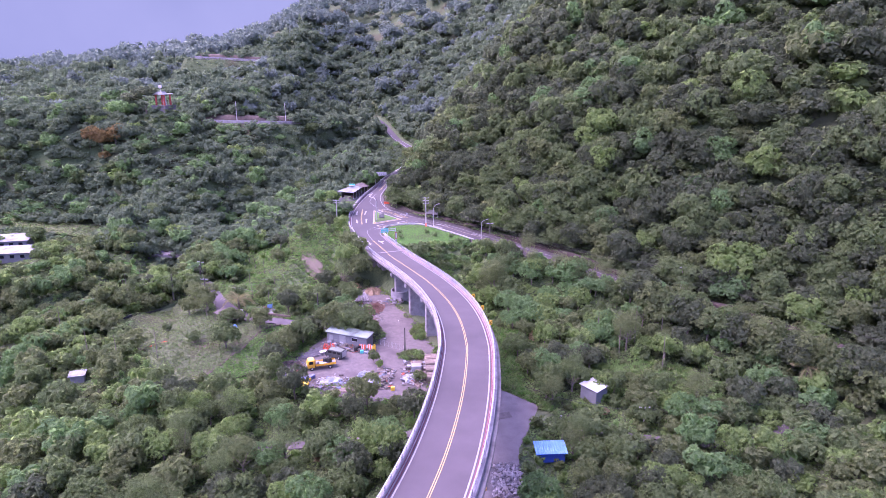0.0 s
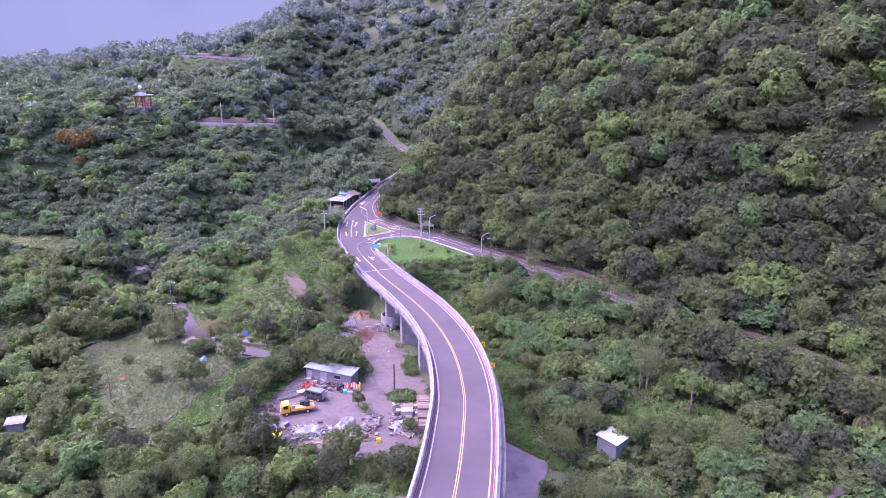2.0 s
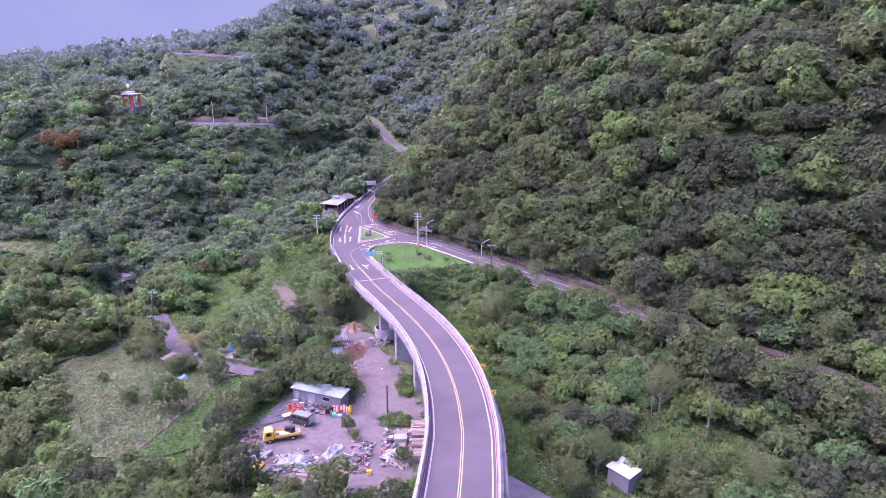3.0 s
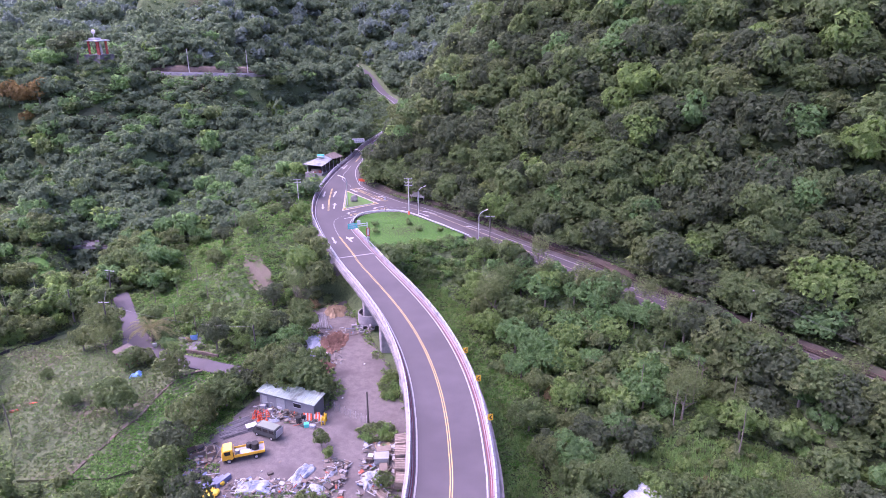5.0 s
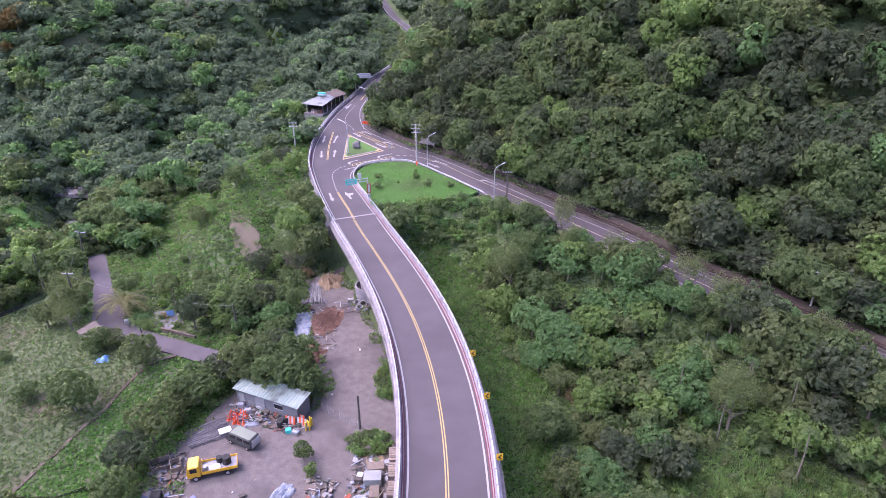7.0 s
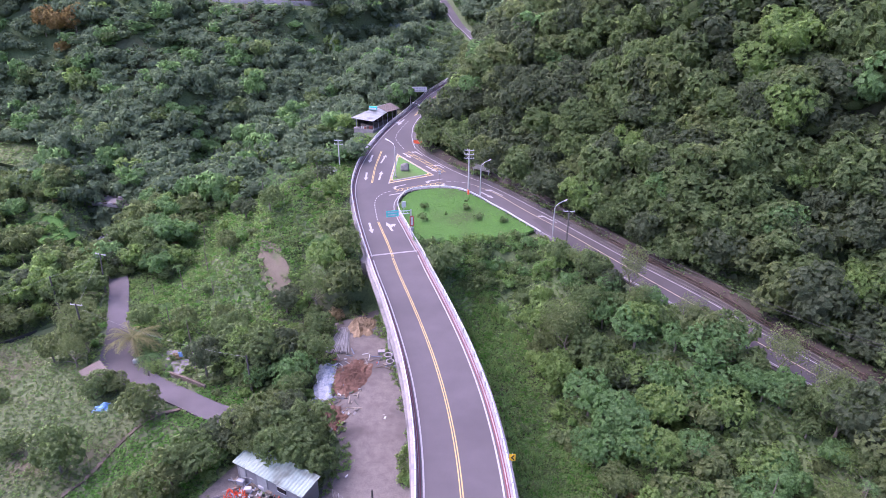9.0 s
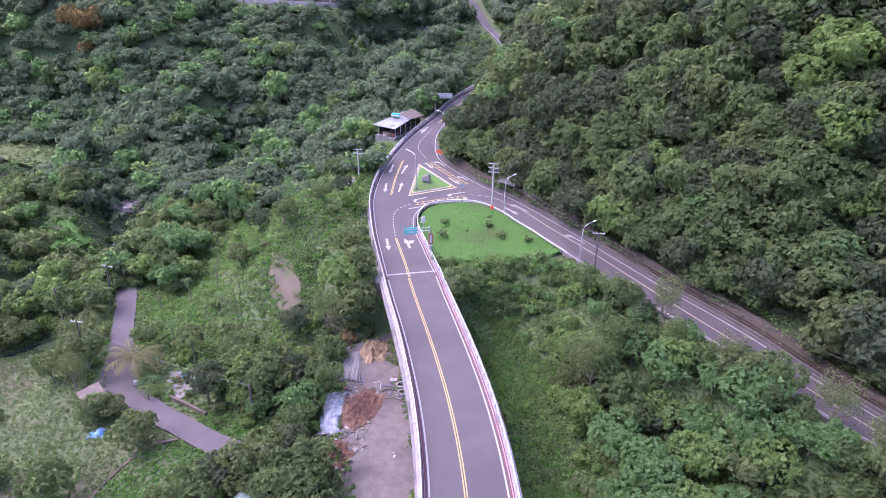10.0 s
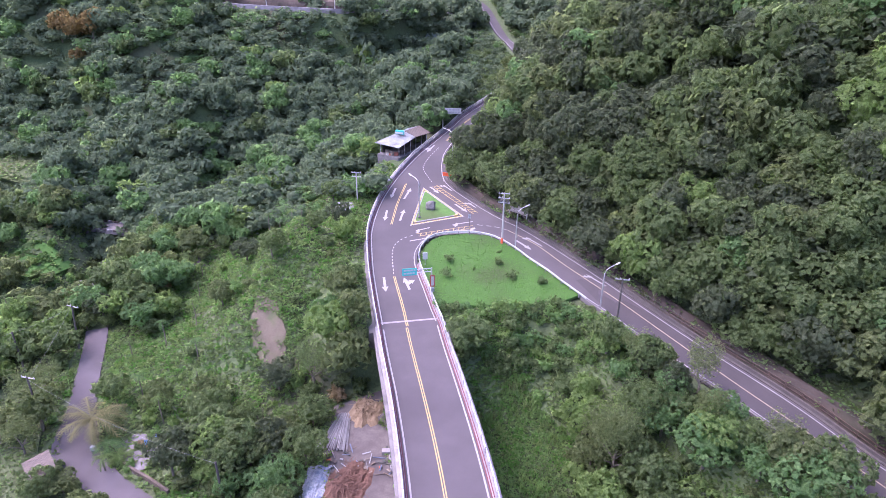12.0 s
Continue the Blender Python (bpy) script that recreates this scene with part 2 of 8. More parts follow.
VALLEY = spline([(-8, 207, 1.75), (-1.5, 200, 1.55), (4.9, 191.6, 1.3), (18.6, 176.1, 0.8), (29.6, 165, 0.1), (37, 157.2, -0.9), (52.5, 142.3, -2.5), (66.1, 128.6, -4.0), (77, 116, -5.2), (100, 92, -8), (140, 52, -12)], 1.5)
LANE = spline([(-67.2, 173.6, -8.2), (-64.5, 169.5, -8.1), (-60.2, 162.3, -8.0), (-55.6, 155, -7.9), (-52, 149.6, -7.8), (-46, 145.8, -7.6), (-39, 143, -7.3), (-31.5, 140.2, -7.1), (-22, 139.0, -7.0)], 1.0)
UNDER = spline([(-30, 91, -8), (-12.9, 93, -7.3), (2, 96, -7.0), (10, 100, -7), (15, 100.5, -7.3), (21, 99, -8.3), (34, 97.5, -9.6), (46, 97, -10.2), (60, 102, -10)], 1.0)
MIDROAD = spline([(-175, 298, 25.6), (-120, 302, 25.6), (-100, 301, 25.1), (-84, 302, 24.7), (-71, 306, 24.1), (-62, 318, 23.2), (-55, 338, 20.5), (-50, 360, 18)], 2.0)
TOPROAD = spline([(-162, 431, 53.8), (-145, 429, 53.0), (-127, 428, 52.0), (-112, 431, 50.6), (-96, 437, 49.2), (-80, 448, 48)], 2.0)
YARD = np.array([(-23.5, 163), (-21.5, 154), (-18.5, 143), (-14, 135), (-15.5, 129), (-26, 133), (-29.5, 124), (-32, 118.5), (-29, 109.8), (-20, 106.6), (-8, 104), (-2, 108), (-1.2, 127), (-4.8, 133), (-6.5, 142), (-10.5, 151), (-14.5, 160), (-17.7, 168)])
UNDERYARD = np.array([(16.6, 103.4), (9.6, 110), (5, 112), (3.5, 74), (10.3, 73.5), (11.8, 90), (14.8, 98)])
LAWN = np.array([(-13.6, 179), (-15.0, 182.5), (-17.4, 187.5), (-18.7, 191), (-18.9, 195), (-18.2, 198), (-16.5, 199.9), (-12.7, 201.2), (-9, 201.1), (-6.6, 199.4), (-4, 197), (-1.2, 193.8), (1.7, 191), (4.2, 188.3), (7, 185.2), (4.0, 182.2), (-1, 181.0), (-7, 179.2)])
FIELD = np.array([(-78, 147), (-74.5, 157), (-70, 163), (-65.5, 161.5), (-59.5, 153), (-56, 148), (-51, 144.2), (-46, 141.8), (-39, 139.2), (-33, 136.6), (-31.8, 127), (-34, 118), (-41, 114.5), (-53, 114.5), (-66, 131)])
ROADS = ((MAIN, 6.0, 9), (VALLEY, 5.0, 9), (LANE, 3.0, 7), (UNDER, 3.0, 6), (MIDROAD, 2.6, 9), (TOPROAD, 2.6, 9))


def ground(x, y):
    """The height of the land."""
    x, y = np.asarray(x, float), np.asarray(y, float)
    z = -8.0 - 3.0 * smooth(12, 45, x) * smooth(135, 90, y) - 4.0 * smooth(90, 40, y)
    # stream bed to the west
    sd, _ = to_line(np.array([(-97, 225, 0), (-93, 208, 0), (-90, 195, 0), (-90, 183, 0), (-97, 165, 0), (-112, 140, 0), (-140, 110, 0.0)]), x, y)
    z = z - 3.0 * smooth(-55, -85, x) - 7.0 * np.exp(-(sd / 9.0) ** 2) + 2.5 * smooth(-110, -170, x)
    # bank below the junction
    z = z + 8.2 * smooth(-62, -32, x) * smooth(160, 186, y) + 4 * smooth(8, 30, x) * smooth(125, 165, y)
    # spur and mountains to the north-west
    crest = 10 + 27 * smooth(-46, -104, x) + 6 * smooth(-200, -330, x)
    west = smooth(-104, -140, x)
    z = z + crest * smooth(228 + 17 * west, 300 - 10 * west, y) + 6 * smooth(-80, -92, x) * smooth(-135, -108, x) * smooth(205, 232, y)
    z = z + 2.0 * np.exp(-((x + 125) ** 2 + (y - 292) ** 2) / 260.0)
    reach = np.interp(x, [-900, -420, -310, -170, -110, 0, 150, 600], [-16, -1, 13, 41, 74, 130, 170, 200])
    z = z + reach * smooth(315, 660, y) - 60 * smooth(720, 1100, y)
    # wooded hillside to the east, above both roads
    da = (x - 25.0) * 0.70 + (y - 176.5) * 0.714
    db = (x + 20.0) * 0.96 + (y - 240.0) * -0.10
    hill = np.minimum(0.86 * np.clip(da - 1, 0, None), 1.02 * np.clip(db - 1.0, 0, None))
    hill = hill * (1 - 0.10 * smooth(60, 160, hill))
    z = z + hill
    w = noise_field(x, y, 34.0) * 3.5 + noise_field(x, y, 11.0) * 0.9
    z = z + w * smooth(4, 20, np.minimum(np.abs(da), 40) + 6) * smooth(0, 14, np.minimum(14, np.abs(z + 8)) + 5)
    # ground lowered in front of the upper bend to open the camera's view of it
    z = z - 4.0 * np.exp(-((x + 31) / 16) ** 2 - ((y - 330) / 24) ** 2)
    for line, half, fade in ROADS:
        near = (x > line[:, 0].min() - 22) & (x < line[:, 0].max() + 22) & (y > line[:, 1].min() - 22) & (y < line[:, 1].max() + 22)
        if near.any():
            d, h = to_line(line[::3] if len(line) > 30 else line, x[near], y[near])
            k = smooth(half + fade, half + 0.5, d)
            z[near] = z[near] * (1 - k) + (h - 0.25) * k
    # slope cut down in front of the upper road so that the camera sees it
    front = (x > -128) & (x < -60) & (y > 255) & (y < 312)
    if front.any():
        d, h = to_line(MIDROAD, x[front], y[front])
        below = y[front] < np.interp(x[front], MIDROAD[:, 0], MIDROAD[:, 1])
        cut = np.clip(z[front] - (h - 0.3 - 0.62 * np.clip(d - 3.4, 0, None)), 0, None) * smooth(-128, -104, x[front]) * smooth(-60, -70, x[front])
        z[front] = np.where(below, z[front] - cut, z[front])
    for poly, level in ((YARD, -7.15), (UNDERYARD, -7.15), (LAWN, 0.45)):
        c = poly.mean(0)
        near = (np.abs(x - c[0]) < 60) & (np.abs(y - c[1]) < 60)
        if near.any():
            ring = np.column_stack([np.vstack([poly, poly[:1]]), np.full(len(poly) + 1, level)])
            d, _ = to_line(ring, x[near], y[near])
            k = np.where(inside(poly, x[near], y[near]), 1.0, smooth(5.0, 0.6, d))
            z[near] = z[near] * (1 - k) + level * k
    return z


WAVES = np.random.RandomState(5).uniform(-1, 1, (14, 3))


def noise_field(x, y, size):
    """A smooth uneven field of about -1 to 1 with lumps of that size."""
    v = 0
    for i, (a, b, c) in enumerate(WAVES):
        f = (0.7 + 0.9 * (i % 5) / 4) * 6.28 / size
        n = math.hypot(a, b)
        v = v + np.sin(f * (x * a + y * b) / n + c * 9 + 2.1 * np.sin(f * 0.37 * (x * b - y * a) / n + i))
    return v / 5.0


def gz(x, y):
    return float(ground(np.array([x]), np.array([y]))[0])


def axis(lo, fine0, fine1, hi, step):
    mid = np.arange(fine0, fine1 + 0.01, step)
    grow = [step * 1.18 ** k for k in range(1, 60)]
    up, dn = fine1 + np.cumsum(grow), fine0 - np.cumsum(grow)
    return np.concatenate([dn[dn > lo][::-1], mid, up[up < hi]])


gx, gy = axis(-1800, -200, 95, 1600, 2.2), axis(-500, 60, 450, 2600, 2.2)
GX, GY = np.meshgrid(gx, gy)
GZ = ground(GX.ravel(), GY.ravel())
idx = np.arange(GX.size).reshape(GX.shape)
quads = np.stack([idx[:-1, :-1], idx[:-1, 1:], idx[1:, 1:], idx[1:, :-1]], -1).reshape(-1, 4)
land = new("ground", mesh_np("ground", np.column_stack([GX.ravel(), GY.ravel(), GZ]), quads, [M_GROUND], smooth=True))
tagged(land, "overgrown valley floor and hillsides of dark green undergrowth and soil", "ground", kind="structure")


# ---- hazy distance: a glowing sheet, haze painted into its emission ----
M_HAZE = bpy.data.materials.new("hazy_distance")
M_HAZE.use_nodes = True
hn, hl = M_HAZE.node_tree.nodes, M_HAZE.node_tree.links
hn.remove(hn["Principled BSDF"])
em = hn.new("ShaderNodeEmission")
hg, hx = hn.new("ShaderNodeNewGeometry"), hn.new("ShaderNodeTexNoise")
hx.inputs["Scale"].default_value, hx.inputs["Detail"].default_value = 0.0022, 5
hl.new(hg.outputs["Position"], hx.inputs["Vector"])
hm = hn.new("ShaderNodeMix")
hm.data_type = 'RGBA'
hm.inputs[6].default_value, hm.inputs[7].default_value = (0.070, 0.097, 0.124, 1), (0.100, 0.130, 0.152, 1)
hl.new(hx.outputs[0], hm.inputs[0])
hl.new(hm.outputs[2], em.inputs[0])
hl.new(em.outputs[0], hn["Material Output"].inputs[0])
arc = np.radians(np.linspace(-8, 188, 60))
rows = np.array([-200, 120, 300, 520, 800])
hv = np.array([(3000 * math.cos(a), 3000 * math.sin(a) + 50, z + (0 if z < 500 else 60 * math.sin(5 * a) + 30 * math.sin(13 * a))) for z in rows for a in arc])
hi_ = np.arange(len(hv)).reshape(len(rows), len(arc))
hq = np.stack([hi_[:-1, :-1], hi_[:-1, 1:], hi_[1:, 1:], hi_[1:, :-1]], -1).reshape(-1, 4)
tagged(new("backdrop", mesh_np("backdrop", hv, hq, [M_HAZE], smooth=True)), "glowing backdrop sheet painted as pale blue-violet mountain haze", "backdrop", kind="structure")


# ---- road surfaces ----
from mathutils.geometry import delaunay_2d_cdt


def patch(name, outline, height, mat, step=3.0, label="", category="", holes=(), parent=None, skirt=0.0):
    """A surface within an outline, laid at height(x, y), with a turned-down rim where asked."""
    out = np.asarray(outline, float)[:, :2]
    n = len(out)
    vs = [Vector(p) for p in out]
    es = [(i, (i + 1) % n) for i in range(n)]
    X, Y = np.meshgrid(np.arange(out[:, 0].min() + step / 2, out[:, 0].max(), step), np.arange(out[:, 1].min() + step / 2, out[:, 1].max(), step))
    ok = inside(out, X.ravel(), Y.ravel())
    vs += [Vector(p) for p in np.column_stack([X.ravel()[ok], Y.ravel()[ok]])]
    v, e, f, *_ = delaunay_2d_cdt(vs, es, [list(range(n))], 1, 0.001)
    v = np.array([tuple(p) for p in v])
    z = height(v[:, 0], v[:, 1])
    bm = bmesh.new()
    bv = [bm.verts.new((p[0], p[1], h)) for p, h in zip(v, z)]
    for t in f:
        bm.faces.new([bv[i] for i in t])
    bmesh.ops.recalc_face_normals(bm, faces=bm.faces)
    if bm.faces and sum(q.normal.z for q in bm.faces) < 0:
        bmesh.ops.reverse_faces(bm, faces=bm.faces)
    if skirt:
        rim = [q for q in bm.edges if q.is_boundary]
        r = bmesh.ops.extrude_edge_only(bm, edges=rim)
        for w in r["geom"]:
            if isinstance(w, bmesh.types.BMVert):
                w.co.z -= skirt
    ob = part(name, bm, mat, parent)
    if not parent:
        tagged(ob, label, category, kind="structure")
    return ob


def offset(line, d):
    """The line moved sideways by d, to the right when positive."""
    line = np.asarray(line, float)
    t = np.gradient(line[:, :2], axis=0)
    t /= np.linalg.norm(t, axis=1)[:, None] + 1e-9
    dd = np.broadcast_to(np.asarray(d, float), (len(line),))
    q = line.copy()
    q[:, 0] += t[:, 1] * dd
    q[:, 1] -= t[:, 0] * dd
    return q


def road_height(x, y):
    """The height of the asphalt at and round the junction."""
    _, a = to_line(MAIN, x, y)
    _, b = to_line(VALLEY, x, y)
    x, y = np.asarray(x, float), np.asarray(y, float)
    k = smooth(-20, 0, x) * smooth(222, 200, y) * np.maximum(smooth(175, 188, y), smooth(2, 12, x))
    return a * (1 - k) + b * k


LEFT_EDGE = spline([(-19.34, 170.53), (-23.0, 179.4), (-25.5, 185.7), (-28.0, 192.8), (-29.8, 198.7), (-31.2, 206.5), (-31.8, 214), (-31.6, 223.7), (-30.4, 234), (-28.2, 243.1), (-26.2, 252), (-24.6, 261),
                    (-20, 281), (-16, 305), (-18, 326), (-24, 344), (-30.4, 357), (-36.4, 371), (-42.6, 387.5), (-48.5, 397), (-63, 405)], 1.0)
HILL_EDGE = spline([(-61, 399), (-45.5, 391), (-37.4, 382.5), (-30.6, 367), (-24.6, 353), (-18, 340), (-12, 324), (-10, 305), (-14, 280), (-19.5, 261), (-22.3, 250), (-23.8, 238), (-23.4, 232), (-22.6, 228), (-21.5, 224.2), (-20.2, 221.7), (-17.6, 218.4), (-12.4, 213.2),
                    (-8.1, 209.2), (-3, 205), (7.2, 194.3), (20.9, 178.7), (32, 167.6), (39.5, 159.7), (54.6, 144.6), (68.2, 131), (79.1, 118.4), (102.2, 94.4), (142, 54)], 1.0)
NEAR_EDGE = spline([(137.5, 49.5), (98.4, 90.4), (75.5, 114.3), (64.6, 126.9), (51.1, 140.8), (35.4, 155.4), (27.9, 163.2), (16.7, 174.3), (9.7, 182.0), (4.6, 187.5), (2.0, 190.6), (-0.9, 193.6), (-3.6, 196.8), (-6.2, 199.3), (-8.8, 201.0), (-12.7, 201.4),
                    (-17.0, 200.1), (-18.9, 198.2), (-19.6, 195.2), (-19.4, 192), (-18.1, 188), (-15.6, 182.6), (-13.3, 177.5), (-11.43, 173.64)], 1.0)
junction = patch("road", np.vstack([LEFT_EDGE, HILL_EDGE, NEAR_EDGE]), road_height, M_ASPHALT, 2.0, "grey asphalt road junction with a side road along the hill", "road", skirt=0.4)


def ribbon(bm, line, d0, d1, lift=0.0, mi=0):
    """A strip along a line between two sideways offsets."""
    a, b = offset(line, d0), offset(line, d1)
    va = [bm.verts.new((p[0], p[1], p[2] + lift)) for p in a]
    vb = [bm.verts.new((p[0], p[1], p[2] + lift)) for p in b]
    for i in range(len(va) - 1):
        bm.faces.new((va[i], vb[i], vb[i + 1], va[i + 1])).material_index = mi
    return bm


def lane_surface(name, line, half, mat, label, category="road"):
    bm = bmesh.new()
    ribbon(bm, line, -half, half)
    for s in (-half, half):
        e = offset(line, s)
        rim = [[bm.verts.new((p[0], p[1], p[2] - d)) for p in e] for d in (0.0, 0.9)]
        for i in range(len(e) - 1):
            bm.faces.new((rim[0][i], rim[0][i + 1], rim[1][i + 1], rim[1][i]))
    ob = part(name, bm, mat)
    return tagged(ob, label, category, kind="structure")


# darker strip laid just above the junction's asphalt along the side road
bm = bmesh.new()
side = VALLEY[VALLEY[:, 0] > 6.0]
taper = 1 - 0.9 * np.clip((16 - side[:, 0]) / 10, 0, 1)
ribbon(bm, np.column_stack([side[:, :2], road_height(side[:, 0], side[:, 1])]), -3.3 * taper, 2.9 * taper, 0.005)
part("side_road", bm, M_ASPHALT2, junction)
lane_surface("lane", LANE, 1.6 + 1.1 * np.exp(-((LANE[:, 0] + 51) ** 2 + (LANE[:, 1] - 150) ** 2) / 40.0), M_PATH, "narrow worn asphalt lane between fields", "lane")
FOOTPATH = spline([(-46.5, 114, 0), (-45.2, 121.5, 0), (-43.6, 127.6, 0), (-42.7, 135.0, 0), (-40.4, 138.6, 0), (-37.6, 140.4, 0)], 1.0)
FOOTPATH[:, 2] = ground(FOOTPATH[:, 0], FOOTPATH[:, 1]) + 0.48
lane_surface("footpath", FOOTPATH, 0.24, M_DIRT, "narrow bare earth path along the field", "path")
lane_surface("track", UNDER, 0.95, M_GRAVEL, "narrow pale track passing under the bridge", "track")
lane_surface("upper_road", MIDROAD, 2.8, M_PATH, "far mountain road on the wooded spur", "road")
lane_surface("top_road", TOPROAD, 2.6, M_PATH, "pale mountain road high on the further slope", "road")
patch("yard", YARD, lambda x, y: -7.05 + 0 * x, M_GRAVEL, 2.0, "packed grey gravel storage yard beside the bridge", "yard")
patch("forecourt", UNDERYARD, lambda x, y: -7.04 + 0 * x, M_APRON, 2.0, "grey concrete apron beside the bridge", "apron")
patch("lawn", LAWN, lambda x, y: road_height(x, y) + 0.12, M_LAWN, 1.5, "bright green mown lawn beside the junction", "lawn", skirt=0.4)
patch("field", FIELD, lambda x, y: ground(x, y) + 0.35, M_FIELD, 2.0, "pale green tilled field with rough soil", "field", skirt=0.8)

# ---- bridge ----
bridge = thing("road_bridge", pose(0, 0, 0), "curved grey concrete road bridge with pale railings and maroon kerb stripes", "bridge")
WL = np.interp(BRIDGE[:, 1], [60, 110, 142, 158, 174], [3.35, 3.44, 3.15, 3.05, 3.2])
WR = np.interp(BRIDGE[:, 1], [60, 94, 110, 134, 174], [3.35, 3.4, 3.6, 3.87, 4.2])


def strip(name, line, d0, d1, lift, mat, label="", parent=None):
    bm = bmesh.new()
    ribbon(bm, line, d0, d1, lift)
    return part(name, bm, mat, parent, label)


def sweep(name, line, profile, mat, parent=None, label="", base=0.0):
    """A closed profile of (sideways, up) points carried along a line; sideways adds to base."""
    bm = bmesh.new()
    rows = []
    for (dx, dz) in profile:
        q = offset(line, base + dx)
        rows.append([bm.verts.new((p[0], p[1], p[2] + dz)) for p in q])
    n = len(rows)
    for k in range(n):
        a, b = rows[k], rows[(k + 1) % n]
        for i in range(len(a) - 1):
            bm.faces.new((a[i], a[i + 1], b[i + 1], b[i]))
    bm.faces.new([r[0] for r in rows])
    bm.faces.new([r[-1] for r in rows][::-1])
    bmesh.ops.recalc_face_normals(bm, faces=bm.faces)
    return part(name, bm, mat, parent, label)


sweep("deck", BRIDGE, [(-4.6, -0.03), (-4.6, -0.5), (-2.6, -0.8), (-2.4, -2.0), (2.8, -2.0), (3.0, -0.8), (5.0, -0.5), (5.0, -0.03)], M_CONC, bridge, "grey concrete box deck")
strip("carriageway", BRIDGE, -WL - 0.5, WR + 0.5, 0.0, M_ASPHALT, "smooth grey asphalt", bridge)
strip("edge_line", BRIDGE, -WL - 0.1, -WL + 0.08, 0.006, M_WHITE, "white painted line", bridge)
strip("edge_line", BRIDGE, WR - 0.08, WR + 0.1, 0.006, M_WHITE, "white painted line", bridge)
strip("centre_line", BRIDGE, -0.17, -0.06, 0.006, M_YELLOW, "yellow painted line", bridge)
strip("centre_line", BRIDGE, 0.06, 0.17, 0.006, M_YELLOW, "yellow painted line", bridge)
sweep("parapet", BRIDGE, [(-0.22, -0.02), (-0.22, 0.55), (0.22, 0.55), (0.22, -0.02)], M_PALECONC, bridge, "pale parapet", -WL - 0.9)
sweep("parapet", BRIDGE, [(-0.22, -0.02), (-0.22, 0.55), (0.22, 0.55), (0.22, -0.02)], M_PALECONC, bridge, "pale parapet", WR + 0.9)

# ---- more materials ----
M_GREYPOLE = material("pole_concrete", (0.36, 0.35, 0.34), (0.48, 0.46, 0.45), 2.0, 0.8, 0.1, 15.0)
M_DARKPOLE = material("dark_pole", (0.07, 0.065, 0.06), (0.12, 0.11, 0.10), 2.0, 0.8, 0.1, 15.0)
M_WIRE = material("black_wire", (0.02, 0.02, 0.02), (0.04, 0.04, 0.04), 2.0, 0.6, 0.0, 15.0)
M_PALEWIRE = material("pale_wire", (0.30, 0.30, 0.30), (0.40, 0.40, 0.40), 2.0, 0.6, 0.0, 15.0)
M_TEAL = material("teal_sign", (0.03, 0.45, 0.42), (0.04, 0.52, 0.48), 2.0, 0.5, 0.0, 15.0)
M_SIGNWHITE = material("sign_white", (0.391, 0.391, 0.408), (0.493, 0.493, 0.510), 2.0, 0.5, 0.0, 15.0)
M_SIGNGREY = material("sign_bars", (0.22, 0.23, 0.27), (0.30, 0.31, 0.35), 2.0, 0.5, 0.0, 15.0)
M_SIGNYELLOW = material("sign_yellow", (0.75, 0.42, 0.02), (0.85, 0.50, 0.03), 2.0, 0.5, 0.0, 15.0)
M_BLACK = material("sign_black", (0.015, 0.015, 0.015), (0.03, 0.03, 0.03), 2.0, 0.6, 0.0, 15.0)
M_RUSTRED = material("rust_red", (0.22, 0.07, 0.05), (0.30, 0.10, 0.07), 1.5, 0.7, 0.1, 12.0)
M_REDORANGE = material("red_orange_plastic", (0.65, 0.08, 0.03), (0.80, 0.14, 0.05), 1.5, 0.5, 0.05, 12.0, by_object=0.15)
M_YPLASTIC = material("yellow_plastic", (0.75, 0.50, 0.03), (0.85, 0.60, 0.06), 1.5, 0.5, 0.05, 12.0)
M_TRUCKYELLOW = material("yellow_truck_paint", (0.70, 0.38, 0.015), (0.80, 0.46, 0.03), 1.0, 0.35, 0.02, 12.0, coat=0.4)
M_VAN = material("dark_van_paint", (0.030, 0.040, 0.042), (0.055, 0.065, 0.065), 1.0, 0.35, 0.02, 12.0, coat=0.4)
M_VANROOF = material("green_grey_van_roof", (0.13, 0.16, 0.12), (0.18, 0.21, 0.16), 1.0, 0.45, 0.02, 12.0)
M_GLASS = material("dark_glass", (0.012, 0.014, 0.016), (0.02, 0.022, 0.025), 1.0, 0.08, 0.0, 12.0)
M_RUBBER = material("rubber", (0.02, 0.02, 0.02), (0.035, 0.035, 0.035), 3.0, 0.85, 0.1, 20.0)
M_SHEET = material("white_sheet_metal", (0.20, 0.215, 0.22), (0.31, 0.325, 0.33), 0.8, 0.7, 0.05, 10.0, c3=(0.15, 0.15, 0.145), big=0.5)
M_GREENROOF = material("pale_green_roof", (0.185, 0.242, 0.216), (0.262, 0.324, 0.296), 0.8, 0.75, 0.05, 10.0, c3=(0.12, 0.14, 0.125), big=0.5)
M_GREYWALL = material("grey_sheet_wall", (0.140, 0.147, 0.161), (0.196, 0.203, 0.217), 0.8, 0.6, 0.05, 10.0)
M_RUSTROOF = material("rusty_roof", (0.085, 0.066, 0.056), (0.150, 0.118, 0.098), 1.2, 0.7, 0.1, 10.0)
M_DARKIN = material("dark_interior_wood", (0.05, 0.042, 0.038), (0.09, 0.075, 0.065), 2.0, 0.8, 0.1, 12.0)
M_BLUEROOF = material("blue_sheet_roof", (0.06, 0.20, 0.58), (0.12, 0.30, 0.70), 1.0, 0.45, 0.05, 10.0, c3=(0.18, 0.36, 0.68), big=0.7)
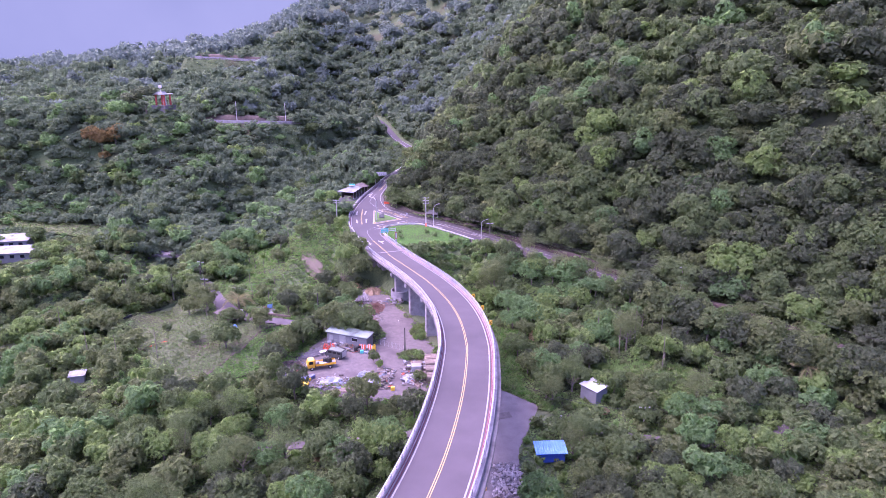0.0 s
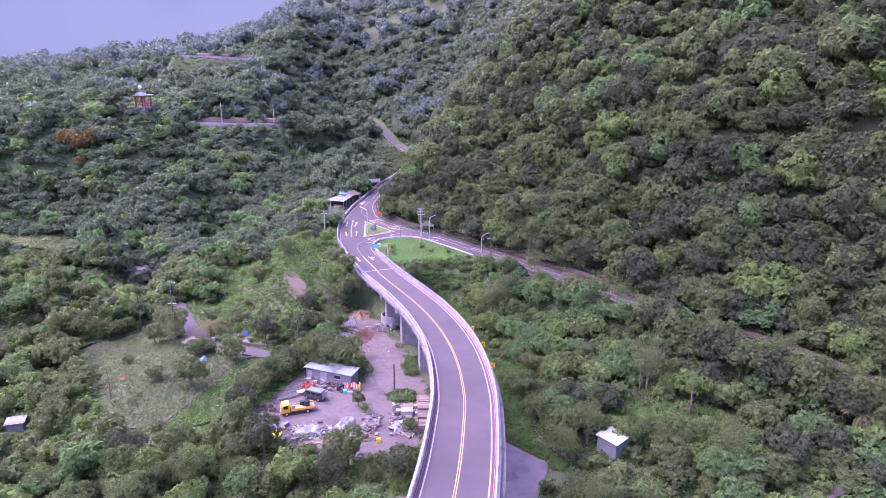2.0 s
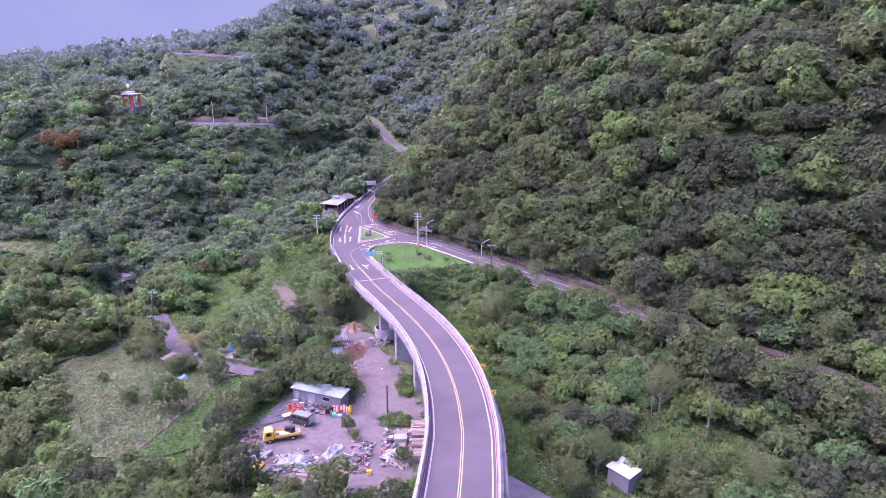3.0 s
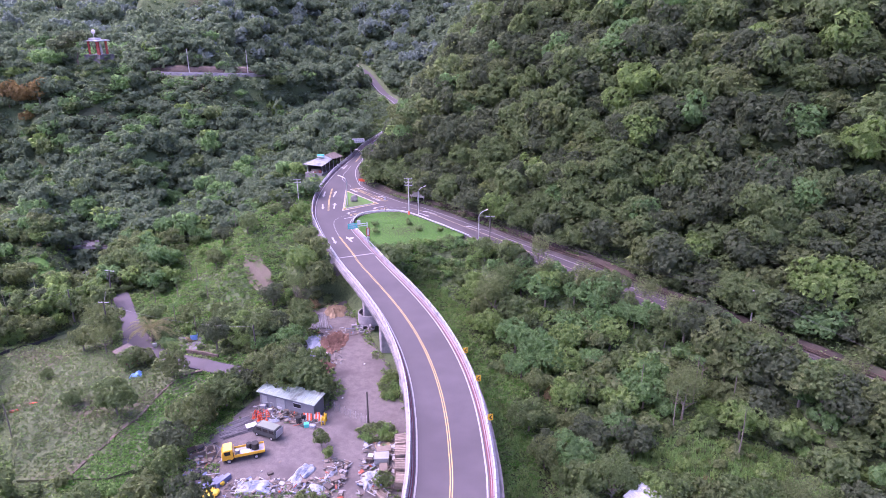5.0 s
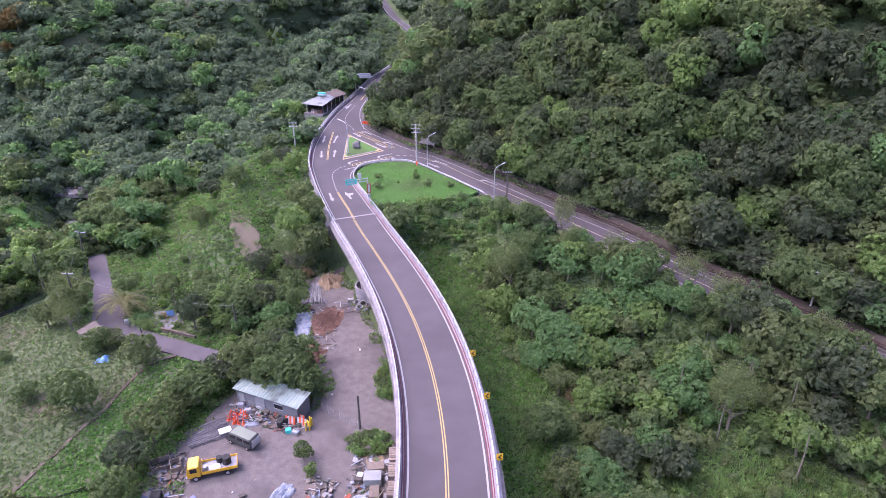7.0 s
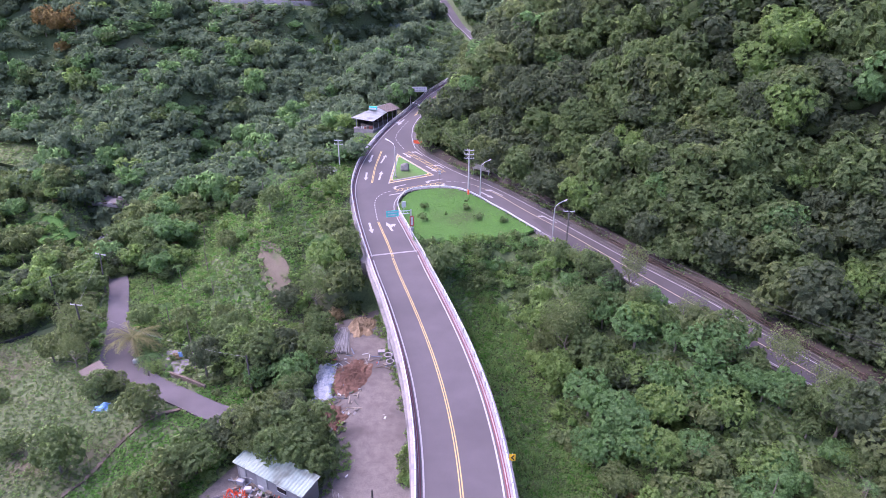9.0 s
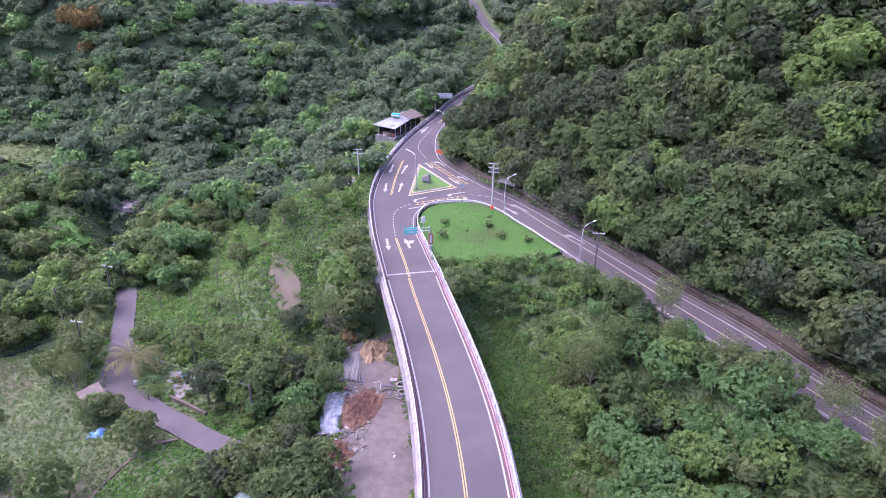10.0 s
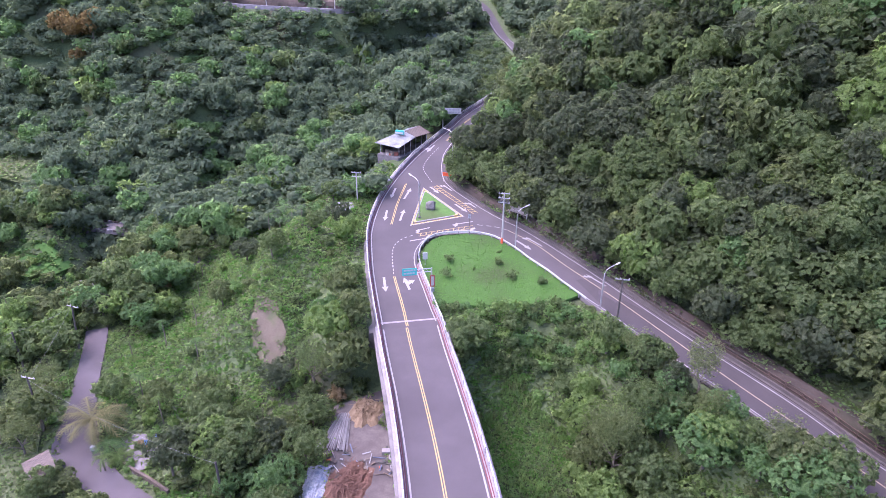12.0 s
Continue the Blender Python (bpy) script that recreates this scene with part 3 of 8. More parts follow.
M_BLUETARP = material("blue_tarp", (0.10, 0.25, 0.55), (0.25, 0.42, 0.68), 2.0, 0.5, 0.2, 8.0)
M_PALETARP = material("pale_tarp", (0.17, 0.195, 0.235), (0.36, 0.385, 0.43), 3.0, 0.5, 0.5, 7.0, c3=(0.13, 0.17, 0.24), big=1.1)
M_WOOD = material("weathered_wood", (0.150, 0.116, 0.094), (0.255, 0.210, 0.173), 3.0, 0.85, 0.2, 18.0, by_object=0.3)
M_GREYPIPE = material("grey_pipes", (0.195, 0.188, 0.195), (0.315, 0.300, 0.307), 3.0, 0.6, 0.1, 18.0, by_object=0.3)
M_BRANCH = material("dead_branches", (0.098, 0.049, 0.034), (0.195, 0.112, 0.083), 2.0, 0.95, 0.4, 10.0)
M_STRAW = material("tan_straw", (0.196, 0.133, 0.077), (0.308, 0.231, 0.147), 2.0, 0.95, 0.4, 10.0)
M_BLUEBOX = material("slate_blue_plastic", (0.13, 0.15, 0.27), (0.20, 0.22, 0.36), 1.0, 0.6, 0.05, 10.0, by_object=0.12)
M_RUBBLE = material("rubble_stone", (0.22, 0.20, 0.20), (0.36, 0.33, 0.33), 2.0, 0.9, 0.2, 12.0, by_object=0.35)
M_OCHRE = material("ochre_board", (0.40, 0.22, 0.08), (0.52, 0.31, 0.13), 2.0, 0.8, 0.1, 12.0)
M_REDCOL = material("red_column_paint", (0.34, 0.05, 0.04), (0.44, 0.08, 0.06), 1.0, 0.6, 0.05, 12.0)
M_WATER = material("stream_water", (0.03, 0.035, 0.035), (0.06, 0.065, 0.065), 0.8, 0.15, 0.3, 3.0, c3=(0.35, 0.35, 0.36), big=0.8)
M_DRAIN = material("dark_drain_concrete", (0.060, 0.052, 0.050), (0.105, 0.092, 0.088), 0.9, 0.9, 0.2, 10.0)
M_BROWNRAIL = material("brown_fence_rail", (0.060, 0.040, 0.032), (0.100, 0.066, 0.050), 2.0, 0.7, 0.1, 12.0)
M_STONE = material("bank_rock", (0.14, 0.13, 0.125), (0.26, 0.245, 0.235), 1.0, 0.9, 0.3, 8.0, by_object=0.3)


# ---- markings ----
def on_road(pts, lift):
    p = np.asarray(pts, float)
    return np.column_stack([p[:, :2], road_height(p[:, 0], p[:, 1]) + lift])


def road_line(name, pts, width, mat, parent=None, lift=0.012):
    bm = bmesh.new()
    ribbon(bm, on_road(pts, lift), -width / 2, width / 2)
    return part(name, bm, mat, parent or junction)


def flat(name, pts, mat, parent=None, lift=0.014):
    bm = bmesh.new()
    bm.faces.new([bm.verts.new(p) for p in on_road(pts, lift)])
    bmesh.ops.recalc_face_normals(bm, faces=bm.faces)
    bmesh.ops.triangulate(bm, faces=bm.faces)
    return part(name, bm, mat, parent or junction)


def arrow(tail, head, kind="s"):
    """A painted lane arrow; s: straight, l: straight and turning, t: turning with a long stem."""
    a, b = Vector(tail), Vector(head)
    d = (b - a).normalized()
    n = Vector((d.y, -d.x))
    L = (b - a).length
    at = lambda u, v: a + d * u + n * v
    w = 0.14 if kind == "t" else 0.2
    hw, hl = (0.32, min(1.1, L * 0.3)) if kind == "t" else (0.5, min(1.5, L * 0.4))
    pts = [at(0, -w), at(0, w), at(L - hl, w), at(L - hl, hw), at(L, 0), at(L - hl, -hw), at(L - hl, -w)]
    flat("arrow", pts, M_WHITE)
    if kind != "s":
        s = 1 if kind == "l" else -1
        u = L * 0.35 if kind == "l" else L - hl
        k = 0.7 if kind == "t" else 1.0
        pts = [at(u, s * w), at(u + 0.5 * k, s * 0.75 * k), at(u + 0.2 * k, s * 0.8 * k), at(u + 1.2 * k, s * 1.45 * k), at(u + 1.5 * k, s * 0.45 * k), at(u + 1.15 * k, s * 0.55 * k), at(u + 0.75 * k, s * w)]
        flat("arrow", pts, M_WHITE, lift=0.018)


road_line("edge_line", offset(np.column_stack([LEFT_EDGE, 0 * LEFT_EDGE[:, :1]])[1:], 0.55)[:, :2], 0.16, M_WHITE)
road_line("edge_line", offset(np.column_stack([HILL_EDGE, 0 * HILL_EDGE[:, :1]])[60:-1], 0.45)[:, :2], 0.15, M_WHITE)
road_line("edge_line", offset(np.column_stack([NEAR_EDGE, 0 * NEAR_EDGE[:, :1]])[1:-1], 0.5)[:, :2], 0.15, M_WHITE)
for o in (-0.12, 0.12):
    road_line("centre_line", offset(spline([(-15.9, 172.3, 0), (-17.9, 177.2, 0), (-21.3, 184.9, 0)], 1), o)[:, :2], 0.13, M_YELLOW)
    road_line("centre_line", offset(spline([(-26.7, 202.2, 0), (-28.0, 211, 0), (-28.7, 220, 0)], 1), o)[:, :2], 0.13, M_YELLOW)
    road_line("centre_line", offset(spline([(-25.3, 243.5, 0), (-23.4, 255, 0), (-20, 268, 0), (-15, 290, 0)], 1), o)[:, :2], 0.12, M_YELLOW)


M_PALELINE = material("faded_yellow_marking", (0.270, 0.225, 0.150), (0.360, 0.310, 0.220), 1.5, 0.7, 0.05, 30.0)
road_line("centre_line", offset(spline([(-6, 204.1, 0), (-0.7, 199.6, 0), (4.6, 193.4, 0), (12.1, 185.2, 0), (18.6, 177.6, 0), (26.6, 168.6, 0), (36.4, 158.8, 0), (52.5, 142.6, 0), (66.1, 129, 0), (77, 116.3, 0)], 1), 0.0)[:, :2], 0.17, M_PALELINE)


def dotted(knots, dash, gap, width=0.16, mat=None):
    p = spline([(*k, 0) for k in knots], 0.25)
    s = np.concatenate([[0], np.cumsum(np.linalg.norm(np.diff(p[:, :2], axis=0), axis=1))])
    u = 0.0
    while u + dash < s[-1]:
        q = [(np.interp(v, s, p[:, 0]), np.interp(v, s, p[:, 1])) for v in np.linspace(u, u + dash, 4)]
        road_line("dash", q, width, mat or M_WHITE)
        u += dash + gap


dotted([(-21.6, 185.6), (-23.5, 191.5), (-24.0, 195.1), (-23.0, 197.8), (-21.4, 199.3)], 0.6, 0.45)
dotted([(-23.8, 221.8), (-26.6, 226.8), (-27.3, 229.7), (-27.2, 233.6), (-26.1, 240.1)], 0.6, 0.45)
dotted([(-11.7, 205.3), (-8.2, 205.0), (-6.0, 204.1)], 1.0, 0.6)
road_line("joint_band", [(-19.6, 172.1), (-12.3, 175.0)], 0.4, M_PALECONC)
ARROWS = [("s", -30.2, 217.5, -29.9, 213.0), ("s", -29.1, 207.6, -28.3, 203.4), ("s", -27.3, 213.1, -27.2, 218.1), ("s", -25.6, 204.0, -26.1, 208.7), ("s", -22.8, 184.3, -21.3, 180.3), ("l", -18.0, 181.7, -19.8, 185.0),
          ("l", -27.5, 240.5, -28.3, 236.5), ("s", -23.6, 219.5, -21.2, 216.9), ("t", -19.0, 218.6, -21.3, 220.9), ("s", -17.2, 212.9, -14.3, 210.1), ("t", -13.2, 212.4, -14.9, 214.1), ("t", -19.7, 202.5, -22.0, 200.6),
          ("t", -12.7, 206.4, -16.1, 204.4), ("t", -21.9, 196.8, -18.5, 199.0), ("t", -15.1, 202.4, -11.5, 203.1), ("t", 0.3, 199.3, -2.8, 202.2), ("s", -4.3, 200.6, -1.3, 197.6), ("t", 10.7, 188.6, 7.7, 191.5)]
for k, a, b, c, d in ARROWS:
    arrow((a, b), (c, d), k)
# yellow ladder hatching on both sides of the island
for p, q, w in (((-22.9, 220.2), (-12.8, 210.0), 0.9), ((-21.2, 199.2), (-12.2, 204.4), 0.9)):
    a, b = Vector(p), Vector(q)
    d = (b - a).normalized()
    n = Vector((-d.y, d.x))
    for s in (-w / 2, w / 2):
        road_line("hatch_line", [a + n * s + d * u for u in np.linspace(0, (b - a).length, 12)], 0.12, M_YELLOW)
    for u in np.arange(0.4, (b - a).length, 1.0):
        road_line("hatch_bar", [a + d * u - n * w / 2, a + d * (u + 0.45) + n * w / 2], 0.14, M_YELLOW, lift=0.016)

# traffic island
TRI = [Vector((-24.9, 219.0)), Vector((-23.3, 202.4)), Vector((-14.6, 208.2))]


def shrink(tri, k):
    c = sum(tri, Vector((0, 0))) / 3
    return [c + (p - c) * k for p in tri]


def rounded(tri, r):
    out = []
    for i, p in enumerate(tri):
        a, b = (tri[i - 1] - p).normalized(), (tri[(i + 1) % 3] - p).normalized()
        for t in (0, 0.33, 0.67, 1):
            out.append(p + a * r * (1 - t) ** 2 + b * r * t ** 2)
    return out


island = thing("traffic_island", pose(0, 0, 0), "small triangular grass traffic island with yellow and white kerb", "traffic island")
for k0, k1, m in ((1.0, 0.972, M_WHITE), (0.965, 0.90, M_YELLOW)):
    o, q = shrink(TRI, k0), shrink(TRI, k1)
    for i in range(3):
        flat("border_line", [o[i], o[(i + 1) % 3], q[(i + 1) % 3], q[i]], m, island, 0.02)
for i in range(3):
    o, q = shrink(TRI, 0.955)[i], shrink(TRI, 0.90)[i]
    for j in range(4):
        c, e = o.lerp(shrink(TRI, 0.955)[(i + 1) % 3], 0.02 + 0.03 * j), q.lerp(shrink(TRI, 0.90)[(i + 1) % 3], 0.02 + 0.03 * j)
        flat("border_hatch", [c, c.lerp(shrink(TRI, 0.955)[(i + 1) % 3], 0.012), e.lerp(shrink(TRI, 0.90)[(i + 1) % 3], 0.012), e], M_YELLOW, island, 0.022)
kerb_in, kerb_out = rounded(shrink(TRI, 0.80), 1.0), rounded(shrink(TRI, 0.87), 1.1)
bm = bmesh.new()
lo = [bm.verts.new(p) for p in on_road(kerb_out, 0.0)]
hi = [bm.verts.new(p) for p in on_road(kerb_out, 0.16)]
inn = [bm.verts.new(p) for p in on_road(kerb_in, 0.16)]
for i in range(len(lo)):
    j = (i + 1) % len(lo)
    bm.faces.new((lo[i], lo[j], hi[j], hi[i])).material_index = (i // 2) % 2
    bm.faces.new((hi[i], hi[j], inn[j], inn[i])).material_index = (i // 2) % 2
part("kerb", bm, (M_YELLOW, M_PALECONC), island, "painted kerb")
bm = bmesh.new()
bm.faces.new([bm.verts.new(p) for p in on_road(kerb_in, 0.14)])
bmesh.ops.triangulate(bm, faces=bm.faces)
part("turf", bm, M_LAWN, island, "bright green grass")


# ---- generic builders ----
def blob(bm, at, rx, ry, rz, rng, sub=2, rough=0.2, mi=0):
    """A lumpy rounded mass."""
    r = bmesh.ops.create_icosphere(bm, subdivisions=sub, radius=1)
    o = Vector(rng.uniform(-9, 9, 3))
    for v in r["verts"]:
        k = 1 + rough * noise.noise(v.co * 1.7 + o) + rough * 0.6 * noise.noise(v.co * 4.1 + o)
        v.co = Vector((v.co.x * rx * k + at[0], v.co.y * ry * k + at[1], v.co.z * rz * k + at[2]))
    for v in r["verts"]:
        for f in v.link_faces:
            f.material_index = mi
    return bm


def rock(name, x, y, size, label, seed=1):
    rng = np.random.RandomState(seed)
    bm = blob(bmesh.new(), (0, 0, size[2] * 0.35), size[0], size[1], size[2], rng, 2, 0.5)
    ob = part(name, bm, M_STONE)
    ob.matrix_basis = pose(x, y, float(road_height(np.array([x]), np.array([y]))[0]) + 0.12)
    return tagged(ob, label, "rock")


rock("ornamental_rock", -21.2, 209.6, (0.9, 0.6, 1.3), "dark upright ornamental rock on the grass island", 3)


def utility_pole(x, y, z, h, arms=1, mat=None, label="", gear=False, lean=0.0, group="utility poles"):
    p = thing("utility_pole", pose(x, y, z, 0, lean, 0), label, "utility pole", group)
    part("shaft", tube(bmesh.new(), [(0, 0, -0.5), (0, 0, h)], 0.17, 0.11, 8), mat or M_GREYPOLE, p)
    for k in range(arms):
        zz = h - 0.25 - 0.8 * k
        part("crossarm", box(bmesh.new(), 1.9, 0.09, 0.11, (0, 0.13, zz)), M_STEEL, p)
        for s in (-0.85, -0.3, 0.85):
            bm = tube(bmesh.new(), [(s, 0.13, zz + 0.11), (s, 0.13, zz + 0.2), (s, 0.13, zz + 0.33)], 0.07, 0.04, 6)
            part("insulator", bm, M_SIGNWHITE, p, "white insulator")
    if gear:
        for s in (-0.45, 0.1, 0.6):
            part("transformer", tube(bmesh.new(), [(s, 0.42, h - 2.1), (s, 0.42, h - 1.5), (s, 0.42, h - 1.35)], 0.22, 0.19, 8), M_DARKPOLE, p)
        part("marker_band", tube(bmesh.new(), [(0, 0, 0.2), (0, 0, 1.2)], 0.2, 0.19, 8), M_REDORANGE, p, "orange marker band")
    return p


def street_lamp(x, y, z, h, reach, turn, label):
    p = thing("street_lamp", pose(x, y, z, 0, 0, turn), label, "street lamp", "street lamps")
    part("shaft", tube(bmesh.new(), [(0, 0, -0.2), (0, 0, h * 0.88), (reach * 0.15, 0, h * 0.96), (reach * 0.45, 0, h), (reach, 0, h + 0.15)], 0.10, 0.05, 7), M_STEEL, p)
    part("base", box(bmesh.new(), 0.4, 0.4, 0.25, (0, 0, -0.1), bevel=0.03), M_CONC, p)
    bm = box(bmesh.new(), 0.8, 0.26, 0.13, (reach + 0.3, 0, h + 0.1), (0, -8, 0), 0.04)
    part("lamp_head", bm, M_SIGNWHITE, p, "pale lamp head")
    return p


def cable(name, a, b, sag, r=0.02, mat=None, parent=None):
    a, b = Vector(a), Vector(b)
    pts = [a.lerp(b, t) - Vector((0, 0, sag * 4 * t * (1 - t))) for t in np.linspace(0, 1, 13)]
    return part(name, tube(bmesh.new(), pts, r, r, 4), mat or M_WIRE, parent)


# ---- bridge railings and piers ----
def post_mesh(w, d, h):
    bm = box(bmesh.new(), w, d, h, bevel=0.02)
    me = bpy.data.meshes.new("post")
    bm.to_mesh(me)
    bm.free()
    return me


POST = post_mesh(0.16, 0.16, 0.75)
POST.materials.append(M_PALECONC)


def along(line, every, start=0.5):
    """Places and headings every so many metres along a line."""
    s = np.concatenate([[0], np.cumsum(np.linalg.norm(np.diff(line[:, :2], axis=0), axis=1))])
    for u in np.arange(start, s[-1], every):
        p = [np.interp(u, s, line[:, k]) for k in range(3)]
        q = [np.interp(min(u + 0.5, s[-1]), s, line[:, k]) - np.interp(max(u - 0.5, 0), s, line[:, k]) for k in range(2)]
        yield p, math.degrees(math.atan2(q[1], q[0])) - 90


def railing(line, base, out, parent):
    """Concrete kerb with a maroon foot, posts and two pale rails, at sideways base; out: 1 to the right, -1 to the left."""
    prof = [(out * a, b) for a, b in ((-0.16, 0.0), (-0.14, 0.20), (-0.10, 0.22), (0.0, 0.24), (0.05, 0.48), (0.34, 0.50), (0.36, -0.45), (0.0, -0.45))]
    sweep("parapet", line, prof, M_PALECONC, parent, "pale concrete parapet", base)
    bm = bmesh.new()
    ribbon(bm, line, base - out * 0.16 - out * 0.13, base - out * 0.165, 0.009)
    part("kerb_stripe", bm, M_MAROON, parent, "maroon painted stripe")
    bm = bmesh.new()
    ribbon(bm, line, base - out * 0.10, base - out * 0.0, 0.245)
    part("kerb_stripe", bm, M_MAROON, parent, "maroon painted stripe")
    for zz, w in ((0.80, 0.05), (1.10, 0.06)):
        r = [(out * 0.20 - w, zz - w), (out * 0.20 + w, zz - w), (out * 0.20 + w, zz + w), (out * 0.20 - w, zz + w)]
        sweep("rail", line, r, M_STEEL, parent, "pale steel rail", base)
    for p, turn in along(offset(line, base + out * 0.20), 2.0):
        part_mesh("post", POST, parent, pose(p[0], p[1], p[2] + 0.42, 0, 0, turn))


near = BRIDGE[BRIDGE[:, 1] > 40]
railing(BRIDGE, -(WL + 0.55), -1, bridge)
railing(BRIDGE, WR + 0.55, 1, bridge)
for yy in (170.2, 159.5, 148.0, 135.0, 122.0, 109.0, 96.0, 83.0, 68.0, 53.0):
    i = int(np.argmin(np.abs(BRIDGE[:, 1] - yy)))
    c, t = BRIDGE[i], BRIDGE[min(i + 1, len(BRIDGE) - 1)] - BRIDGE[i - 1]
    turn = math.degrees(math.atan2(t[1], t[0])) - 90
    g0 = gz(c[0], c[1]) - 1.0
    bm = box(bmesh.new(), 4.6, 1.3, c[2] - 2.0 - 0.9 - g0, (0, 0, 0), bevel=0.12)
    pier = part("pier", bm, M_PALECONC, bridge, "pale concrete pier", pose(c[0], c[1], g0, 0, 0, turn))
    bm = box(bmesh.new(), 6.6, 1.6, 0.9, (0, 0, c[2] - 2.0 - 0.9 - g0), bevel=0.1)
    part("pier_cap", bm, M_PALECONC, pier)
c = BRIDGE[-1]
part("abutment", box(bmesh.new(), 9.4, 1.6, 7.0, (0, 0, -7.35), bevel=0.05), M_CONC, bridge, "stained concrete abutment", pose(c[0] + 0.3, c[1] + 1.1, c[2], 0, 0, 22))


patch("bare_bank", [(-40.2, 176.6), (-37.0, 176.2), (-33.6, 171.5), (-32.0, 167.0), (-33.8, 165.6), (-37.2, 168.3), (-39.2, 172)], lambda x, y: ground(x, y) + 0.25, material("dry_earth", (0.096, 0.080, 0.054), (0.152, 0.124, 0.088), 0.9, 0.95, 0.5, 6.0, c3=(0.080, 0.090, 0.042), big=0.45), 1.0, "bare patch of dry pale earth on the bank", "bank", skirt=0.6)

# ---- walls and banks of the far roads ----
for line, high, what in ((MIDROAD[(MIDROAD[:, 0] > -112) & (MIDROAD[:, 0] < -66)], 1.2, "upper"), (TOPROAD[2:-2], 1.3, "top")):
    w = thing("roadside_wall", pose(0, 0, 0), "pale concrete parapet wall along the mountain road", "wall")
    sweep("wall", line, [(-0.2, -1.2), (-0.2, high - 0.3), (0.25, high - 0.3), (0.3, -1.2)], M_PALECONC, w, "", 2.9)
    e = thing("earth_bank", pose(0, 0, 0), "bare brown cut bank behind the mountain road", "bank")
    sweep("slope", line, [(0.0, -0.5), (-0.3, 1.0), (-0.9, 2.1), (-2.2, 2.6), (-3.2, -0.5)], M_DIRT, e, "", -3.0)

# ---- junction furniture ----
LE = on_road(LEFT_EDGE[:112], 0.0)
rail_left = thing("roadside_railing", pose(0, 0, 0), "pale concrete roadside parapet with posts and steel rails", "railing")
railing(LE, 0.0, -1, rail_left)
wall_left = thing("retaining_wall", pose(0, 0, 0), "stained grey concrete retaining wall below the road edge", "retaining wall")
sweep("ledge", on_road(LEFT_EDGE[:26], 0.0), [(-0.38, -0.12), (-1.35, -0.5), (-1.9, -4.5), (-0.95, -4.5), (-0.45, -0.5)], M_CONC, wall_left, "stained concrete ledge")
sweep("wall", on_road(LEFT_EDGE[:75], 0.0), [(-0.37, -0.05), (-0.36, -0.45), (-0.9, -4.5), (0.3, -4.5), (0.3, -0.3)], M_CONC, wall_left, "stained concrete")
NE = on_road(NEAR_EDGE[::-1], 0.0)
ne_s = np.concatenate([[0], np.cumsum(np.linalg.norm(np.diff(NE[:, :2], axis=0), axis=1))])
rail_right = thing("roadside_railing", pose(0, 0, 0), "pale concrete parapet end beside the lawn", "railing")
railing(NE[:16], 0.0, 1, rail_right)
guard = thing("guard_rail", pose(0, 0, 0), "white low guard rail curving round the lawn", "guard rail")
GR = NE[(ne_s > 14) & (ne_s < 62)]
sweep("beam", GR, [(-0.05, 0.42), (0.03, 0.50), (-0.03, 0.57), (0.03, 0.64), (-0.05, 0.72), (0.07, 0.70), (0.07, 0.44)], M_SIGNWHITE, guard, "white steel beam", 0.25)
for p, turn in along(offset(GR, 0.38), 2.0):
    part_mesh("post", POST, guard, pose(p[0], p[1], p[2] - 0.1, 0, 0, turn))
kerb = thing("road_kerb", pose(0, 0, 0), "low pale concrete kerb along the road", "kerb")
sweep("kerb_stone", NE[(ne_s > 60) & (ne_s < 190)], [(0, -0.2), (0, 0.25), (0.25, 0.25), (0.25, -0.4)], M_CONC, kerb)
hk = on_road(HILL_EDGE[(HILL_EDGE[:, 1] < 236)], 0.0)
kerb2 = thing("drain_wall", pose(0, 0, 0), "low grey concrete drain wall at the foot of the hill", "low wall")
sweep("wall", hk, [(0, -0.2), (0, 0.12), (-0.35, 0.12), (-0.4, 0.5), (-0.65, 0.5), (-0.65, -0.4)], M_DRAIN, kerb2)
# bare earth bank behind it; the trees' shade is painted into its dark colour
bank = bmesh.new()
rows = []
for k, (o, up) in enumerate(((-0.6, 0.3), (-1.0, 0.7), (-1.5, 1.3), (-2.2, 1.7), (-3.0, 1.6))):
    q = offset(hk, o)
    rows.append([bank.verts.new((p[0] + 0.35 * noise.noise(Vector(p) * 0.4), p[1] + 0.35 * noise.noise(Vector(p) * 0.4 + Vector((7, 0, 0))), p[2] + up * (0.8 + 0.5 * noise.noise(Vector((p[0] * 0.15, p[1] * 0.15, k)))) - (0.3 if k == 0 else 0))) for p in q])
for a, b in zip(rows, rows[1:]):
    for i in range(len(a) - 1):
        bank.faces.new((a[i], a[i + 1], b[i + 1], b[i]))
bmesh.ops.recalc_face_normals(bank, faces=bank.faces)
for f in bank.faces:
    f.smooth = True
tagged(part("earth_bank", bank, material("shade_painted_earth", (0.036, 0.027, 0.022), (0.069, 0.053, 0.042), 0.8, 0.95, 0.7, 5.0, c3=(0.027, 0.033, 0.017), big=0.25)), "bare reddish-brown earth bank below the wooded hill", "bank", kind="structure")
fence = thing("roadside_fence", pose(0, 0, 0), "brown wooden rail fence along the hill side of the road", "fence")
FL = offset(hk[np.where(hk[:, 0] > 18)[0]], -0.9)[:80]
FPOST = post_mesh(0.12, 0.12, 1.15)
FPOST.materials.append(M_BROWNRAIL)
for p, turn in along(FL, 2.2):
    part_mesh("post", FPOST, fence, pose(p[0], p[1], p[2] + 0.15, 0, 0, turn))
